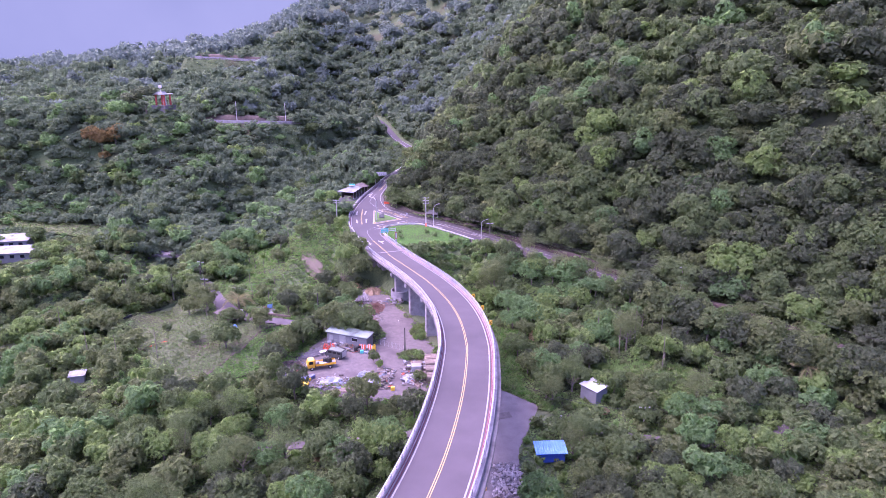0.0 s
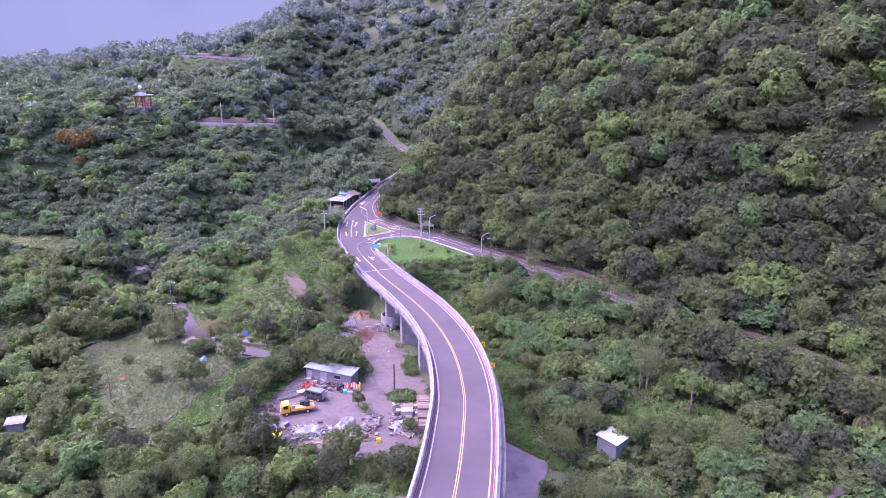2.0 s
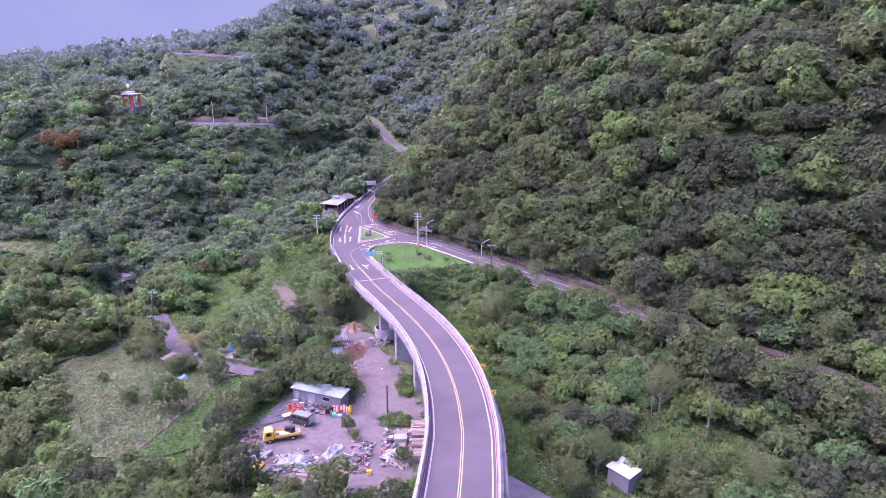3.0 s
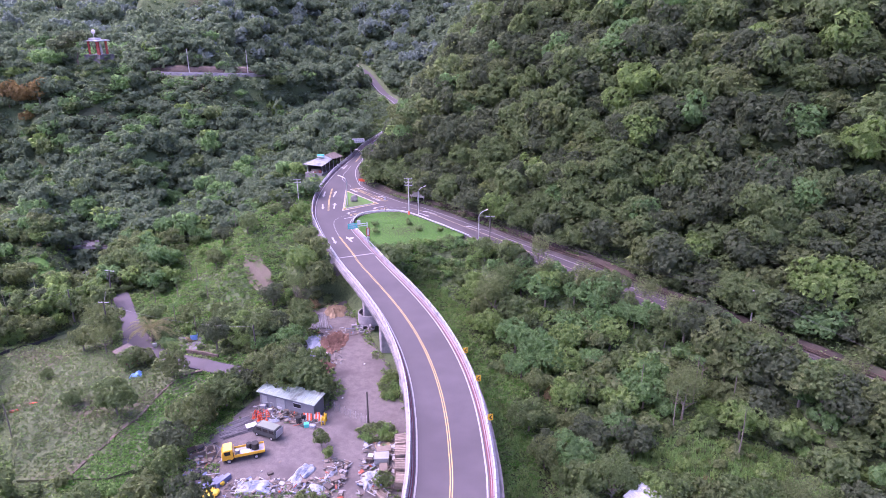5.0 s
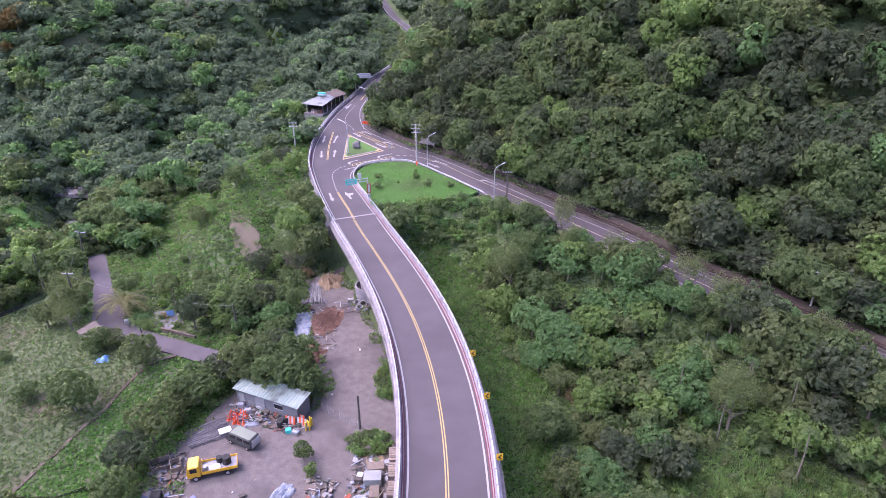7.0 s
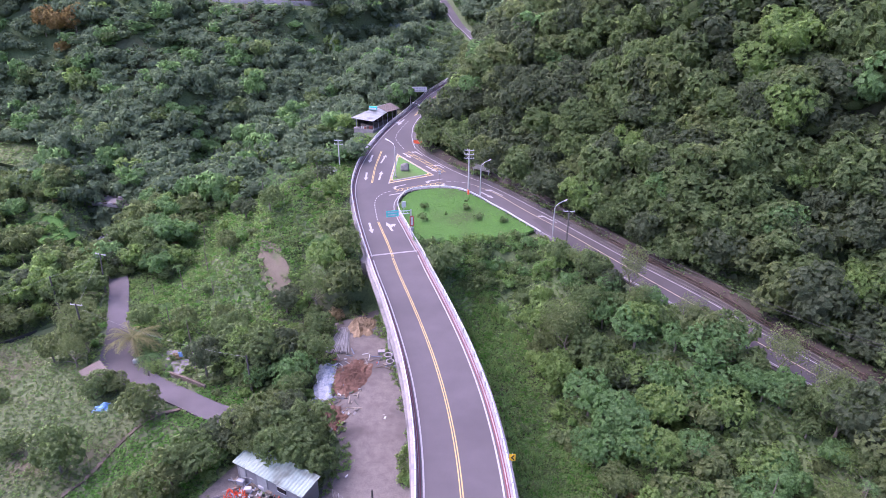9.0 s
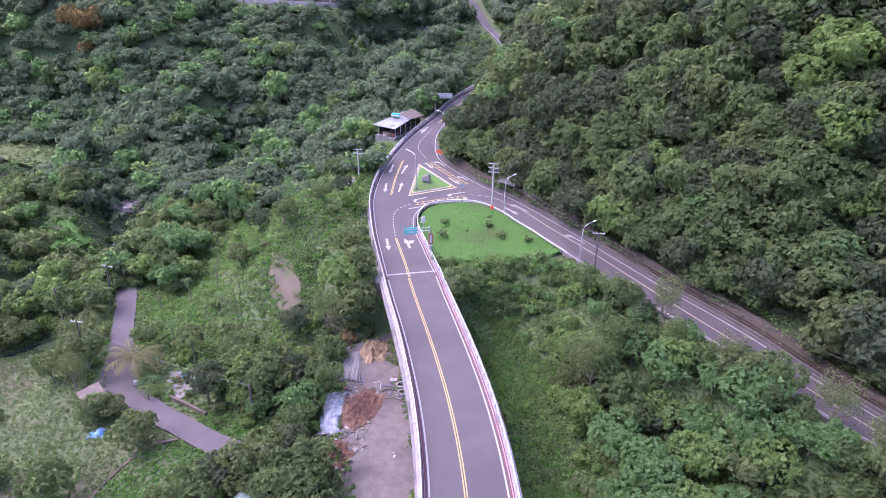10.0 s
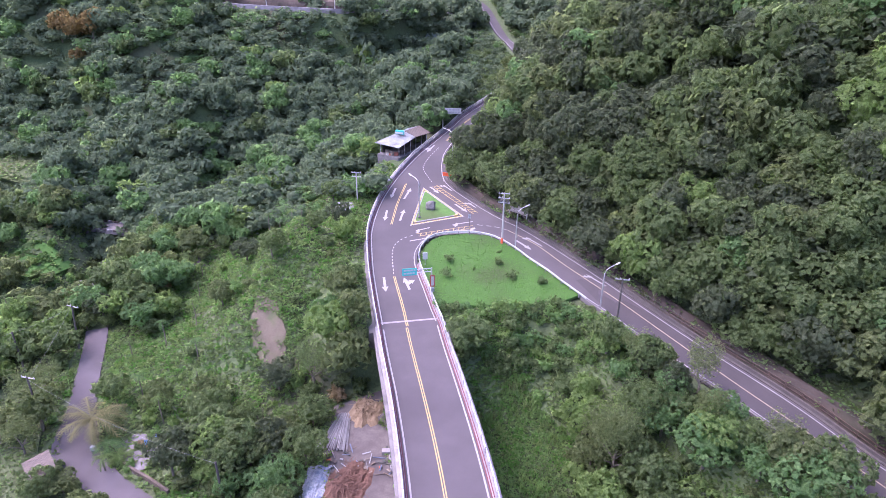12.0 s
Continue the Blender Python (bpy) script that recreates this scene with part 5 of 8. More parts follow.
# dark low wall along the field's upper edge
dw = thing("field_wall", pose(0, 0, 0), "low black sheet fence along the field's edge", "fence")
q = [(-79, 146.5), (-76.5, 149.5), (-74.5, 155), (-72.5, 160.5)]
sweep("sheet", np.array([(a, b, gz(a, b)) for a, b in q]), [(-0.05, -0.2), (-0.05, 0.95), (0.05, 0.95), (0.05, -0.2)], M_RUBBER, dw)
for a, b in q:
    part("post", tube(bmesh.new(), [(a, b, gz(a, b) - 0.3), (a, b, gz(a, b) + 1.2)], 0.06, 0.06, 5), M_WOOD, dw)

# houses at the valley's western edge
for x, y, w, d, turn in ((-145, 210.5, 12, 6, 14), (-138.5, 200.5, 13, 5.5, 10)):
    hs = thing("farm_house", pose(x, y, gz(x, y), 0, 0, turn), "white-roofed low farm building at the valley's edge", "farm building", "farm buildings")
    part("wall", box(bmesh.new(), w, d, 3.2, (0, 0, -0.6)), M_GREYWALL, hs)
    sheet_roof("roof", [(-w / 2 - 0.6, -d / 2 - 0.6, 2.7), (w / 2 + 0.6, -d / 2 - 0.6, 2.7), (w / 2 + 0.6, d / 2 + 0.6, 3.6), (-w / 2 - 0.6, d / 2 + 0.6, 3.6)], M_SHEET, hs, 14, label="white sheet roof")
    for k in range(4):
        part("window", box(bmesh.new(), 1.2, 0.08, 1.0, (-w * 0.35 + w * 0.23 * k, -d / 2 - 0.03, 1.0)), M_GLASS, hs)


# ---- yard ----
YZ = -7.05


def wheel(parent, x, y, r, w):
    bm = tube(bmesh.new(), [(x, y - w / 2, r), (x, y + w / 2, r)], r, r, 14)
    t = part("wheel", bm, M_RUBBER, parent, "black tyre")
    part("rim", tube(bmesh.new(), [(x, y - w / 2 - 0.012, r), (x, y + w / 2 + 0.012, r)], r * 0.55, r * 0.55, 10), M_STEEL, t)


def extrude_profile(name, pts, width, mat, parent, label="", bevel=0.05):
    """A side profile of (x, z) points given a width along y."""
    bm = bmesh.new()
    a = [bm.verts.new((x, -width / 2, z)) for x, z in pts]
    b = [bm.verts.new((x, width / 2, z)) for x, z in pts]
    bm.faces.new(a)
    bm.faces.new(b[::-1])
    for i in range(len(a)):
        j = (i + 1) % len(a)
        bm.faces.new((a[j], a[i], b[i], b[j]))
    bmesh.ops.recalc_face_normals(bm, faces=bm.faces)
    if bevel:
        bmesh.ops.bevel(bm, geom=list(bm.edges), offset=bevel, segments=2, affect='EDGES')
    return part(name, bm, mat, parent, label)


truck = thing("flatbed_truck", pose(-24.0, 118.1, YZ, 0, 0, 199), "yellow flatbed truck loaded with black drums and a white slab", "truck")
extrude_profile("cab", [(1.35, 0.55), (2.75, 0.55), (2.85, 1.25), (2.55, 2.05), (1.45, 2.12), (1.35, 1.9)], 1.85, M_TRUCKYELLOW, truck, "yellow cab", 0.06)
part("windscreen", box(bmesh.new(), 0.03, 1.6, 0.75, (2.74, 0, 1.25), (0, -19, 0)), M_GLASS, truck, "dark windscreen")
for s in (-0.94, 0.94):
    part("side_window", box(bmesh.new(), 0.75, 0.03, 0.55, (2.05, s, 1.35)), M_GLASS, truck, "dark side window")
part("bumper", box(bmesh.new(), 0.15, 1.8, 0.3, (2.85, 0, 0.45), bevel=0.03), M_SIGNGREY, truck)
for s in (-0.65, 0.65):
    part("headlight", box(bmesh.new(), 0.06, 0.32, 0.18, (2.83, s, 0.85), bevel=0.02), M_SIGNWHITE, truck)
part("chassis", box(bmesh.new(), 5.0, 0.9, 0.25, (0.0, 0, 0.55)), M_BLACK, truck)
part("bed_floor", box(bmesh.new(), 3.9, 1.9, 0.1, (-0.75, 0, 0.85)), M_SIGNGREY, truck, "grey bed floor")
for s in (-0.95, 0.95):
    part("side_board", box(bmesh.new(), 3.9, 0.06, 0.42, (-0.75, s, 0.83), bevel=0.015), M_TRUCKYELLOW, truck, "yellow side board")
part("tail_board", box(bmesh.new(), 0.06, 1.9, 0.42, (-2.7, 0, 0.83), bevel=0.015), M_TRUCKYELLOW, truck)
part("head_board", box(bmesh.new(), 0.06, 1.9, 0.8, (1.2, 0, 0.83), bevel=0.015), M_TRUCKYELLOW, truck)
for x in (1.95, -1.55):
    for s in (-0.82, 0.82):
        wheel(truck, x, s, 0.36, 0.24)
M = truck.matrix_basis


def drum(m, r, h, mat, label, group=""):
    bm = tube(bmesh.new(), [(0, 0, 0), (0, 0, h * 0.05), (0, 0, h * 0.5), (0, 0, h * 0.95), (0, 0, h)], r, r * 0.97, 14)
    ob = part("drum", bm, mat)
    ob.matrix_basis = m
    return tagged(ob, label, "drum", group)


drum(M @ pose(-1.55, -0.1, 0.97), 0.5, 0.9, M_RUBBER, "large black plastic drum on the truck bed", "drums on the truck")
drum(M @ pose(-0.75, -0.45, 0.97), 0.36, 0.75, M_RUBBER, "black plastic drum on the truck bed", "drums on the truck")
drum(M @ pose(0.75, 0.5, 0.97), 0.3, 0.7, M_GREYPIPE, "grey drum on the truck bed", "drums on the truck")
sl2 = part("slab", box(bmesh.new(), 1.5, 0.9, 0.12, bevel=0.02), M_SIGNWHITE)
sl2.matrix_basis = M @ pose(-0.1, 0.3, 0.96, 0, 0, 10)
tagged(sl2, "pale flat slab lying on the truck bed", "slab")

van = thing("van", pose(-22.1, 122.9, YZ, 0, 0, 155), "dark van with a greenish roof, parked in the yard", "van")
extrude_profile("body", [(-2.0, 0.3), (1.9, 0.3), (2.1, 0.8), (1.85, 1.05), (1.35, 1.72), (-1.95, 1.76), (-2.05, 1.0)], 1.6, M_VAN, van, "dark body", 0.07)
part("roof", box(bmesh.new(), 3.0, 1.4, 0.05, (-0.35, 0, 1.74), bevel=0.02), M_VANROOF, van, "greenish grey roof")
for s in (-0.8, 0.8):
    for k, x in enumerate((0.75, -0.35, -1.4)):
        part("side_window", box(bmesh.new(), 0.85, 0.03, 0.45, (x, s, 1.12)), M_GLASS, van)
part("windscreen", box(bmesh.new(), 0.03, 1.35, 0.7, (1.6, 0, 1.06), (0, -37, 0)), M_GLASS, van)
part("rear_board", box(bmesh.new(), 0.06, 1.5, 1.3, (-2.1, 0, 0.5), (0, -8, 0), 0.02), M_SIGNWHITE, van, "pale board at the back")
for x in (1.25, -1.3):
    for s in (-0.72, 0.72):
        wheel(van, x, s, 0.3, 0.2)


def heap(name, x, y, rx, ry, h, mat, label, category, seed, sticks=0, stick_mat=None, lumps=7, z=None):
    """A low mound of lumps, with loose sticks on it."""
    rng = np.random.RandomState(seed)
    t = thing(name, pose(x, y, YZ if z is None else z), label, category)
    bm = bmesh.new()
    o = Vector(rng.uniform(-20, 20, 3))
    n, m = 12, 36
    ring = [[bm.verts.new((0, 0, h))]]
    for i in range(1, n + 1):
        row = []
        for j in range(m):
            a, q = 6.2832 * j / m, i / n
            d = Vector((math.cos(a), math.sin(a), 0))
            e = 1 + 0.45 * noise.noise(d * 1.3 + o) + 0.28 * noise.noise(d * 4 + o)
            z = h * (1 - q ** 2.6) * (0.75 + 0.9 * noise.noise(Vector((d.x * q * 2.5, d.y * q * 2.5, 4)) + o)) + 0.35 * (1 - q * q) * noise.noise(Vector((d.x * q * 8, d.y * q * 8, 9)) + o) + 0.2 * rng.uniform(-1, 1) * (1 - q)
            row.append(bm.verts.new((d.x * rx * q * e, d.y * ry * q * e, z if i < n else -0.05)))
        ring.append(row)
    for j in range(m):
        bm.faces.new((ring[0][0], ring[1][j], ring[1][(j + 1) % m]))
    for u, v in zip(ring[1:], ring[2:]):
        for j in range(m):
            bm.faces.new((u[j], v[j], v[(j + 1) % m], u[(j + 1) % m]))
    part("mound", bm, mat, t)
    for k in range(sticks):
        a, q = rng.uniform(0, 6.28), rng.uniform(0, 0.95)
        px, py, pz = math.cos(a) * rx * q, math.sin(a) * ry * q, h * (1 - q * q) * 0.85 + 0.1
        l, b, e = rng.uniform(0.5, 1.4), rng.uniform(0, 6.28), rng.uniform(-0.4, 0.5)
        part("stick", tube(bmesh.new(), [(px, py, pz), (px + math.cos(b) * l * 0.5, py + math.sin(b) * l * 0.5, pz + e * l * 0.5 + 0.08), (px + math.cos(b) * l, py + math.sin(b) * l, max(0.02, pz + e * l))], 0.035, 0.015, 4), stick_mat or mat, t)
    return t


heap("brush_pile", -17.3, 150.2, 2.4, 4.2, 0.6, M_BRANCH, "large pile of reddish-brown dead branches in the yard", "brush pile", 4, 300, M_BRANCH, 11)
heap("brush_pile", -17.8, 141.6, 1.8, 2.6, 0.55, M_BRANCH, "low scattered pile of brown dead branches", "brush pile", 5, 110, M_BRANCH, 6)
heap("straw_pile", -19.0, 162.6, 2.0, 3.0, 0.8, M_STRAW, "tan heap of dry plant waste beside the yard", "straw pile", 6, 130, M_STRAW, 9)


def tarp(name, x, y, rx, ry, h, turn, mat, label, seed):
    """A crumpled sheet thrown over low junk."""
    rng = np.random.RandomState(seed)
    o = Vector(rng.uniform(-20, 20, 3))
    bm = bmesh.new()
    n = 22
    g = {}
    for i in range(n + 1):
        for j in range(n + 1):
            u, v = 2 * i / n - 1, 2 * j / n - 1
            e = 1 + 0.18 * noise.noise(Vector((u * 2, v * 2, 0)) + o)
            f = max(0.0, 1 - max(abs(u), abs(v)) ** 3)
            z = h * f * (0.55 + 0.6 * noise.noise(Vector((u * 1.6, v * 1.6, 3)) + o)) + 0.16 * f * abs(noise.noise(Vector((u * 5, v * 5, 7)) + o)) + 0.10 * f * noise.noise(Vector((u * 11, v * 9, 1)) + o)
            g[i, j] = bm.verts.new((u * rx * e, v * ry * e, max(0.02, z + 0.08)))
    for i in range(n):
        for j in range(n):
            bm.faces.new((g[i, j], g[i + 1, j], g[i + 1, j + 1], g[i, j + 1]))
    r = bmesh.ops.extrude_edge_only(bm, edges=[e for e in bm.edges if e.is_boundary])
    for w in r["geom"]:
        if isinstance(w, bmesh.types.BMVert):
            w.co.z = -0.03
    ob = part(name, bm, mat)
    ob.matrix_basis = pose(x, y, YZ, 0, 0, turn)
    return tagged(ob, label, "tarpaulin", "tarpaulins in the yard")


tarp("tarpaulin", -20.6, 148.6, 1.4, 4.0, 0.6, 12, M_PALETARP, "crumpled pale blue-white sheeting beside the brush pile", 1)
tarp("tarpaulin", -21.0, 112.0, 2.2, 1.2, 0.9, 5, M_PALETARP, "crumpled white sheeting over a junk heap", 2)
tarp("tarpaulin", -15.6, 114.4, 1.0, 2.2, 0.8, -25, M_PALETARP, "pale blue sheeting thrown over timber", 3)
tarp("tarpaulin", -13.0, 111.6, 1.4, 0.9, 0.5, -20, M_PALETARP, "crumpled pale sheeting beside timber", 4)
tarp("tarpaulin", -6.3, 113.6, 1.3, 1.7, 0.6, 20, M_PALETARP, "pale blue sheeting at the foot of the bridge", 5)
tarp("tarpaulin", -11.9, 114.0, 0.7, 1.6, 0.6, -15, M_PALETARP, "pale sheeting over stacked junk", 6)
tarp("tarpaulin", -22.1, 126.3, 0.8, 0.5, 0.3, 15, M_PALETARP, "small pale sheet on the gravel", 7)


def pile(name, x, y, turn, count, length, width, layers, r, mat, label, part_name, seed, square=False, fan=0.0, z=None):
    """Sticks, pipes or boards laid side by side in layers; each is a part on one mesh."""
    rng = np.random.RandomState(seed)
    t = thing(name, pose(x, y, YZ if z is None else z, 0, 0, turn), label, "pile")
    bm = box(bmesh.new(), r * 2, length, r * 1.2, (0, 0, 0)) if square else tube(bmesh.new(), [(0, -length / 2, r), (0, length / 2, r)], r, r * 0.8, 6)
    me = bpy.data.meshes.new(part_name)
    bm.to_mesh(me)
    bm.free()
    me.materials.append(mat)
    for k in range(count):
        lay = k % layers
        u = (k // layers + 0.5) / (count / layers) - 0.5
        part_mesh(part_name, me, t, pose(u * width * (1 - 0.12 * lay) + rng.uniform(-0.05, 0.05), rng.uniform(-0.2, 0.2), lay * r * (1.25 if square else 1.8), 0, 0, u * fan + rng.uniform(-3, 3)))
    return t


pile("pole_bundle", -21.2, 158.4, 6, 54, 6.4, 2.8, 3, 0.055, M_GREYPIPE, "fanned bundle of long pale poles lying on grass", "pole", 1, fan=16, z=-7.0)
pile("pipe_pile", -27.0, 124.4, -55, 46, 5.0, 3.8, 2, 0.06, material("weathered_pipe", (0.105, 0.098, 0.102), (0.190, 0.176, 0.182), 3.0, 0.7, 0.1, 18.0, by_object=0.35), "pile of long weathered grey pipes and poles", "pipe", 2, fan=-10)
pile("timber_pile", -12.9, 110.2, -28, 26, 3.6, 2.6, 2, 0.09, M_WOOD, "pile of brown timber planks", "plank", 3, True, 6)
pile("timber_pile", -16.4, 113.0, -30, 16, 3.2, 1.4, 2, 0.08, M_WOOD, "pile of grey-brown timber under sheeting", "plank", 4, True, 6)
pile("timber_pile", -18.2, 109.0, 80, 18, 3.4, 2.0, 2, 0.08, M_WOOD, "pile of reddish boards in the weeds", "plank", 5, True, 8)
pile("timber_pile", -5.0, 111.6, 55, 22, 2.8, 1.8, 2, 0.06, M_WOOD, "loose pile of branches and sticks", "stick", 6, False, 40)
for k, (yy, n) in enumerate(((120.3, 9), (117.6, 10), (115.0, 9), (112.5, 8))):
    st = thing("pallet_stack", pose(-2.7 + 0.2 * k, yy, YZ, 0, 0, 8 - 4 * k), "tall stack of weathered wooden pallets beside the bridge", "pallet stack", "pallet stacks")
    for lay in range(n):
        for b in range(6):
            part("slat", box(bmesh.new(), 2.3, 0.26, 0.05, (0.02 * (lay % 3), -0.9 + 0.36 * b, lay * 0.17 + 0.11)), M_WOOD, st) if lay >= n - 2 else None
        part("pallet_side", box(bmesh.new(), 2.3, 2.05, 0.10, (0.03 * (lay % 2), 0, lay * 0.17)), M_WOOD, st)
rng = np.random.RandomState(17)


def crate(x, y, sx, sy, sz, turn, mat, label, name="crate", lift=0.0):
    ob = part(name, box(bmesh.new(), sx, sy, sz, bevel=min(0.04, sz * 0.15)), mat)
    ob.matrix_basis = pose(x, y, YZ + lift, 0, 0, turn)
    return tagged(ob, label, name.replace("_", " "), "stored goods in the yard")


crate(-5.4, 117.2, 2.0, 1.5, 1.1, 4, M_SHEET, "grey sheet-topped cupboard among junk", "cupboard")
crate(-5.3, 119.0, 2.0, 1.2, 0.8, 10, M_WOOD, "weathered wooden chest among junk", "chest")
crate(-7.0, 117.3, 0.9, 1.0, 0.7, -8, M_DARKIN, "dark cabinet with a pale cloth on it", "cabinet")
crate(-6.9, 117.6, 0.7, 0.7, 0.05, -8, M_SIGNWHITE, "pale cloth on the cabinet", "cloth", 0.72)
crate(-5.6, 120.4, 2.1, 0.8, 0.3, 14, M_STRAW, "tan board lying on junk", "board")
crate(-6.2, 121.9, 1.6, 1.0, 0.7, 30, M_DARKIN, "heap of dark scrap under the pole", "scrap")
crate(-5.0, 115.4, 1.1, 1.8, 0.6, 6, M_WOOD, "weathered wooden crate beside the pallet stacks", "crate")
for k in range(6):
    crate(-28.3 + 0.62 * k, 111.2 + 0.35 * k, 0.56, 2.3, 0.7, -30, M_BLUEBOX, "long slate-blue plastic box in a row", "plastic_box")
crate(-29.0, 113.9, 1.1, 1.1, 0.8, 10, M_RUBBER, "black plastic tank on the gravel", "tank")
for k, (x, y) in enumerate(((-25.4, 112.6), (-26.2, 111.2), (-25.4, 110.8), (-26.9, 110.2), (-25.9, 110.0))):
    ob = part("sack", blob(bmesh.new(), (0, 0, 0.3), 0.6, 0.45, 0.38, np.random.RandomState(k), 2, 0.3), M_YPLASTIC)
    ob.matrix_basis = pose(x, y, YZ, 0, 0, 40 * k)
    tagged(ob, "bright yellow filled sack on the ground", "sack", "yellow sacks")
for x, y, t in ((-28.7, 118.6, 30), (-30.0, 118.9, 35), (-31.0, 118.4, 35)):
    c = thing("pallet_box", pose(x, y, YZ, 0, 0, t), "open weathered wooden box frame", "box frame", "box frames")
    for s in (-0.55, 0.55):
        part("side_board", box(bmesh.new(), 0.07, 1.7, 0.8, (s, 0, 0)), M_WOOD, c)
        part("end_board", box(bmesh.new(), 1.1, 0.07, 0.8, (0, s * 1.5, 0)), M_WOOD, c)
crate(-24.8, 124.4, 1.5, 1.1, 0.08, 30, M_SIGNWHITE, "white board propped on pipes", "board", 0.55)
crate(-24.8, 124.4, 1.3, 0.9, 0.54, 30, M_GREYPIPE, "bundle of pipes under a board", "pipe_stack")


def cone(x, y, h, m):
    c = thing("traffic_cone", pose(x, y, YZ, 0, 0, 20), "red-orange traffic cone with a white band", "traffic cone", "traffic cones")
    part("body", tube(bmesh.new(), [(0, 0, 0.03), (0, 0, h)], 0.17, 0.03, 8), m, c)
    part("band", tube(bmesh.new(), [(0, 0, h * 0.5), (0, 0, h * 0.7)], 0.105, 0.07, 8), M_SIGNWHITE, c)
    part("foot", box(bmesh.new(), 0.42, 0.42, 0.04), m, c)
    return c


base_cone = cone(-24.6, 127.6, 0.9, M_REDORANGE)
for k in range(24):
    copy_thing(base_cone, pose(-24.9 + rng.uniform(-0.4, 1.9), 126.8 + rng.uniform(-0.8, 1.3), YZ, 0, 0, rng.uniform(0, 90)))
for k, (x, y, s) in enumerate(((-18.6, 127.9, 0), (-17.6, 127.4, 1), (-16.6, 127.0, 2), (-16.0, 126.6, 0), (-15.6, 125.9, 1), (-17.1, 126.2, 2), (-19.6, 128.5, 1))):
    b = thing("road_barrier", pose(x, y, YZ, -12, 0, -22 + 6 * s), "red and white striped road barrier leaning by the shed", "road barrier", "road barriers")
    for i in range(5):
        part("stripe", box(bmesh.new(), 0.26, 0.05, 1.1, (-0.52 + 0.26 * i, 0, 0.15)), M_SIGNWHITE if (i + s) % 2 else M_REDORANGE, b)
    for sx in (-0.6, 0.6):
        part("leg", box(bmesh.new(), 0.05, 0.4, 0.16, (sx, 0.0, 0.0)), M_STEEL, b)
for k in range(9):
    crate(-14.7 + rng.uniform(-0.35, 0.35), 125.7 + rng.uniform(-0.9, 0.9), 0.16, 0.16, rng.uniform(1.0, 1.5), rng.uniform(0, 90), M_YPLASTIC, "upright bright yellow plastic post", "bollard")
drum(pose(-18.3, 125.9, YZ), 0.42, 0.95, M_RUBBER, "black plastic drum beside the shed", "drums in the yard")
drum(pose(-17.7, 126.6, YZ), 0.42, 0.95, M_RUBBER, "black plastic drum beside the shed", "drums in the yard")
crate(-17.0, 124.9, 0.7, 0.6, 0.6, 12, M_TEAL, "green plastic bin on the gravel", "bin")
crate(-16.1, 124.8, 0.9, 0.6, 0.4, -20, M_PALETARP, "pale bag of waste on gravel", "waste_bag")
for x, y, s, m in ((-22.6, 129.6, 1.4, M_SHEET), (-23.6, 129.9, 1.2, M_GREYPIPE), (-21.6, 128.9, 1.0, M_SIGNWHITE), (-24.4, 129.3, 0.9, M_SIGNGREY), (-20.6, 128.3, 0.8, M_WOOD), (-23.2, 128.4, 0.8, M_SIGNWHITE)):
    crate(x, y, s, s * 0.6, s * 0.8, rng.uniform(-40, 20), m, "discarded cabinet standing by the shed", "cabinet")
for k in range(26):
    x, y = rng.uniform(-31, -3), rng.uniform(106, 160)
    if inside(YARD, np.array([x]), np.array([y]))[0]:
        crate(x, y, rng.uniform(0.15, 0.45), rng.uniform(0.12, 0.3), rng.uniform(0.04, 0.15), rng.uniform(0, 90), (M_SIGNWHITE, M_WOOD, M_STONE)[k % 3], "scrap of litter on the gravel", "litter")
for x, y, s in ((-10.9, 113.4, 0.9), (-11.6, 112.0, 0.8), (-12.2, 115.8, 0.9), (-19.6, 114.6, 0.5), (-10.2, 114.8, 0.7), (-11.0, 116.0, 0.8)):
    crate(x, y, s * 1.5, s, s * 0.6, rng.uniform(-40, 40), (M_RUSTROOF, M_GREYPIPE, M_DARKIN)[int(s * 10) % 3], "rusty scrap piece in the junk row", "scrap_piece")
crate(-9.3, 108.9, 0.7, 0.5, 0.7, 8, M_YPLASTIC, "yellow plastic canister on the gravel", "canister")

# loose debris in the junk rows
dm = bpy.data.materials.new("mixed_debris")
dm.use_nodes = True
dn, dl = dm.node_tree.nodes, dm.node_tree.links
gi = dn.new("ShaderNodeNewGeometry")
rp = dn.new("ShaderNodeValToRGB")
rp.color_ramp.interpolation = 'CONSTANT'
for k, (at, col) in enumerate(((0.0, (0.13, 0.10, 0.08)), (0.26, (0.19, 0.18, 0.185)), (0.42, (0.06, 0.065, 0.06)), (0.56, (0.20, 0.17, 0.14)), (0.76, (0.30, 0.31, 0.335)), (0.86, (0.13, 0.16, 0.235)), (0.93, (0.30, 0.07, 0.04)), (0.955, (0.08, 0.13, 0.05)))):
    e = rp.color_ramp.elements[k] if k < 2 else rp.color_ramp.elements.new(at)
    e.position, e.color = at, (*col, 1)
dl.new(gi.outputs["Random Per Island"], rp.inputs[0])
dl.new(rp.outputs[0], dn["Principled BSDF"].inputs["Base Color"])
dn["Principled BSDF"].inputs["Roughness"].default_value = 0.75
rd = np.random.RandomState(31)
cube = np.array([(x, y, z) for x in (-0.5, 0.5) for y in (-0.5, 0.5) for z in (-0.5, 0.5)])
cf = np.array([(0, 1, 3, 2), (4, 6, 7, 5), (0, 4, 5, 1), (2, 3, 7, 6), (0, 2, 6, 4), (1, 5, 7, 3)])
DV, DF = [], []
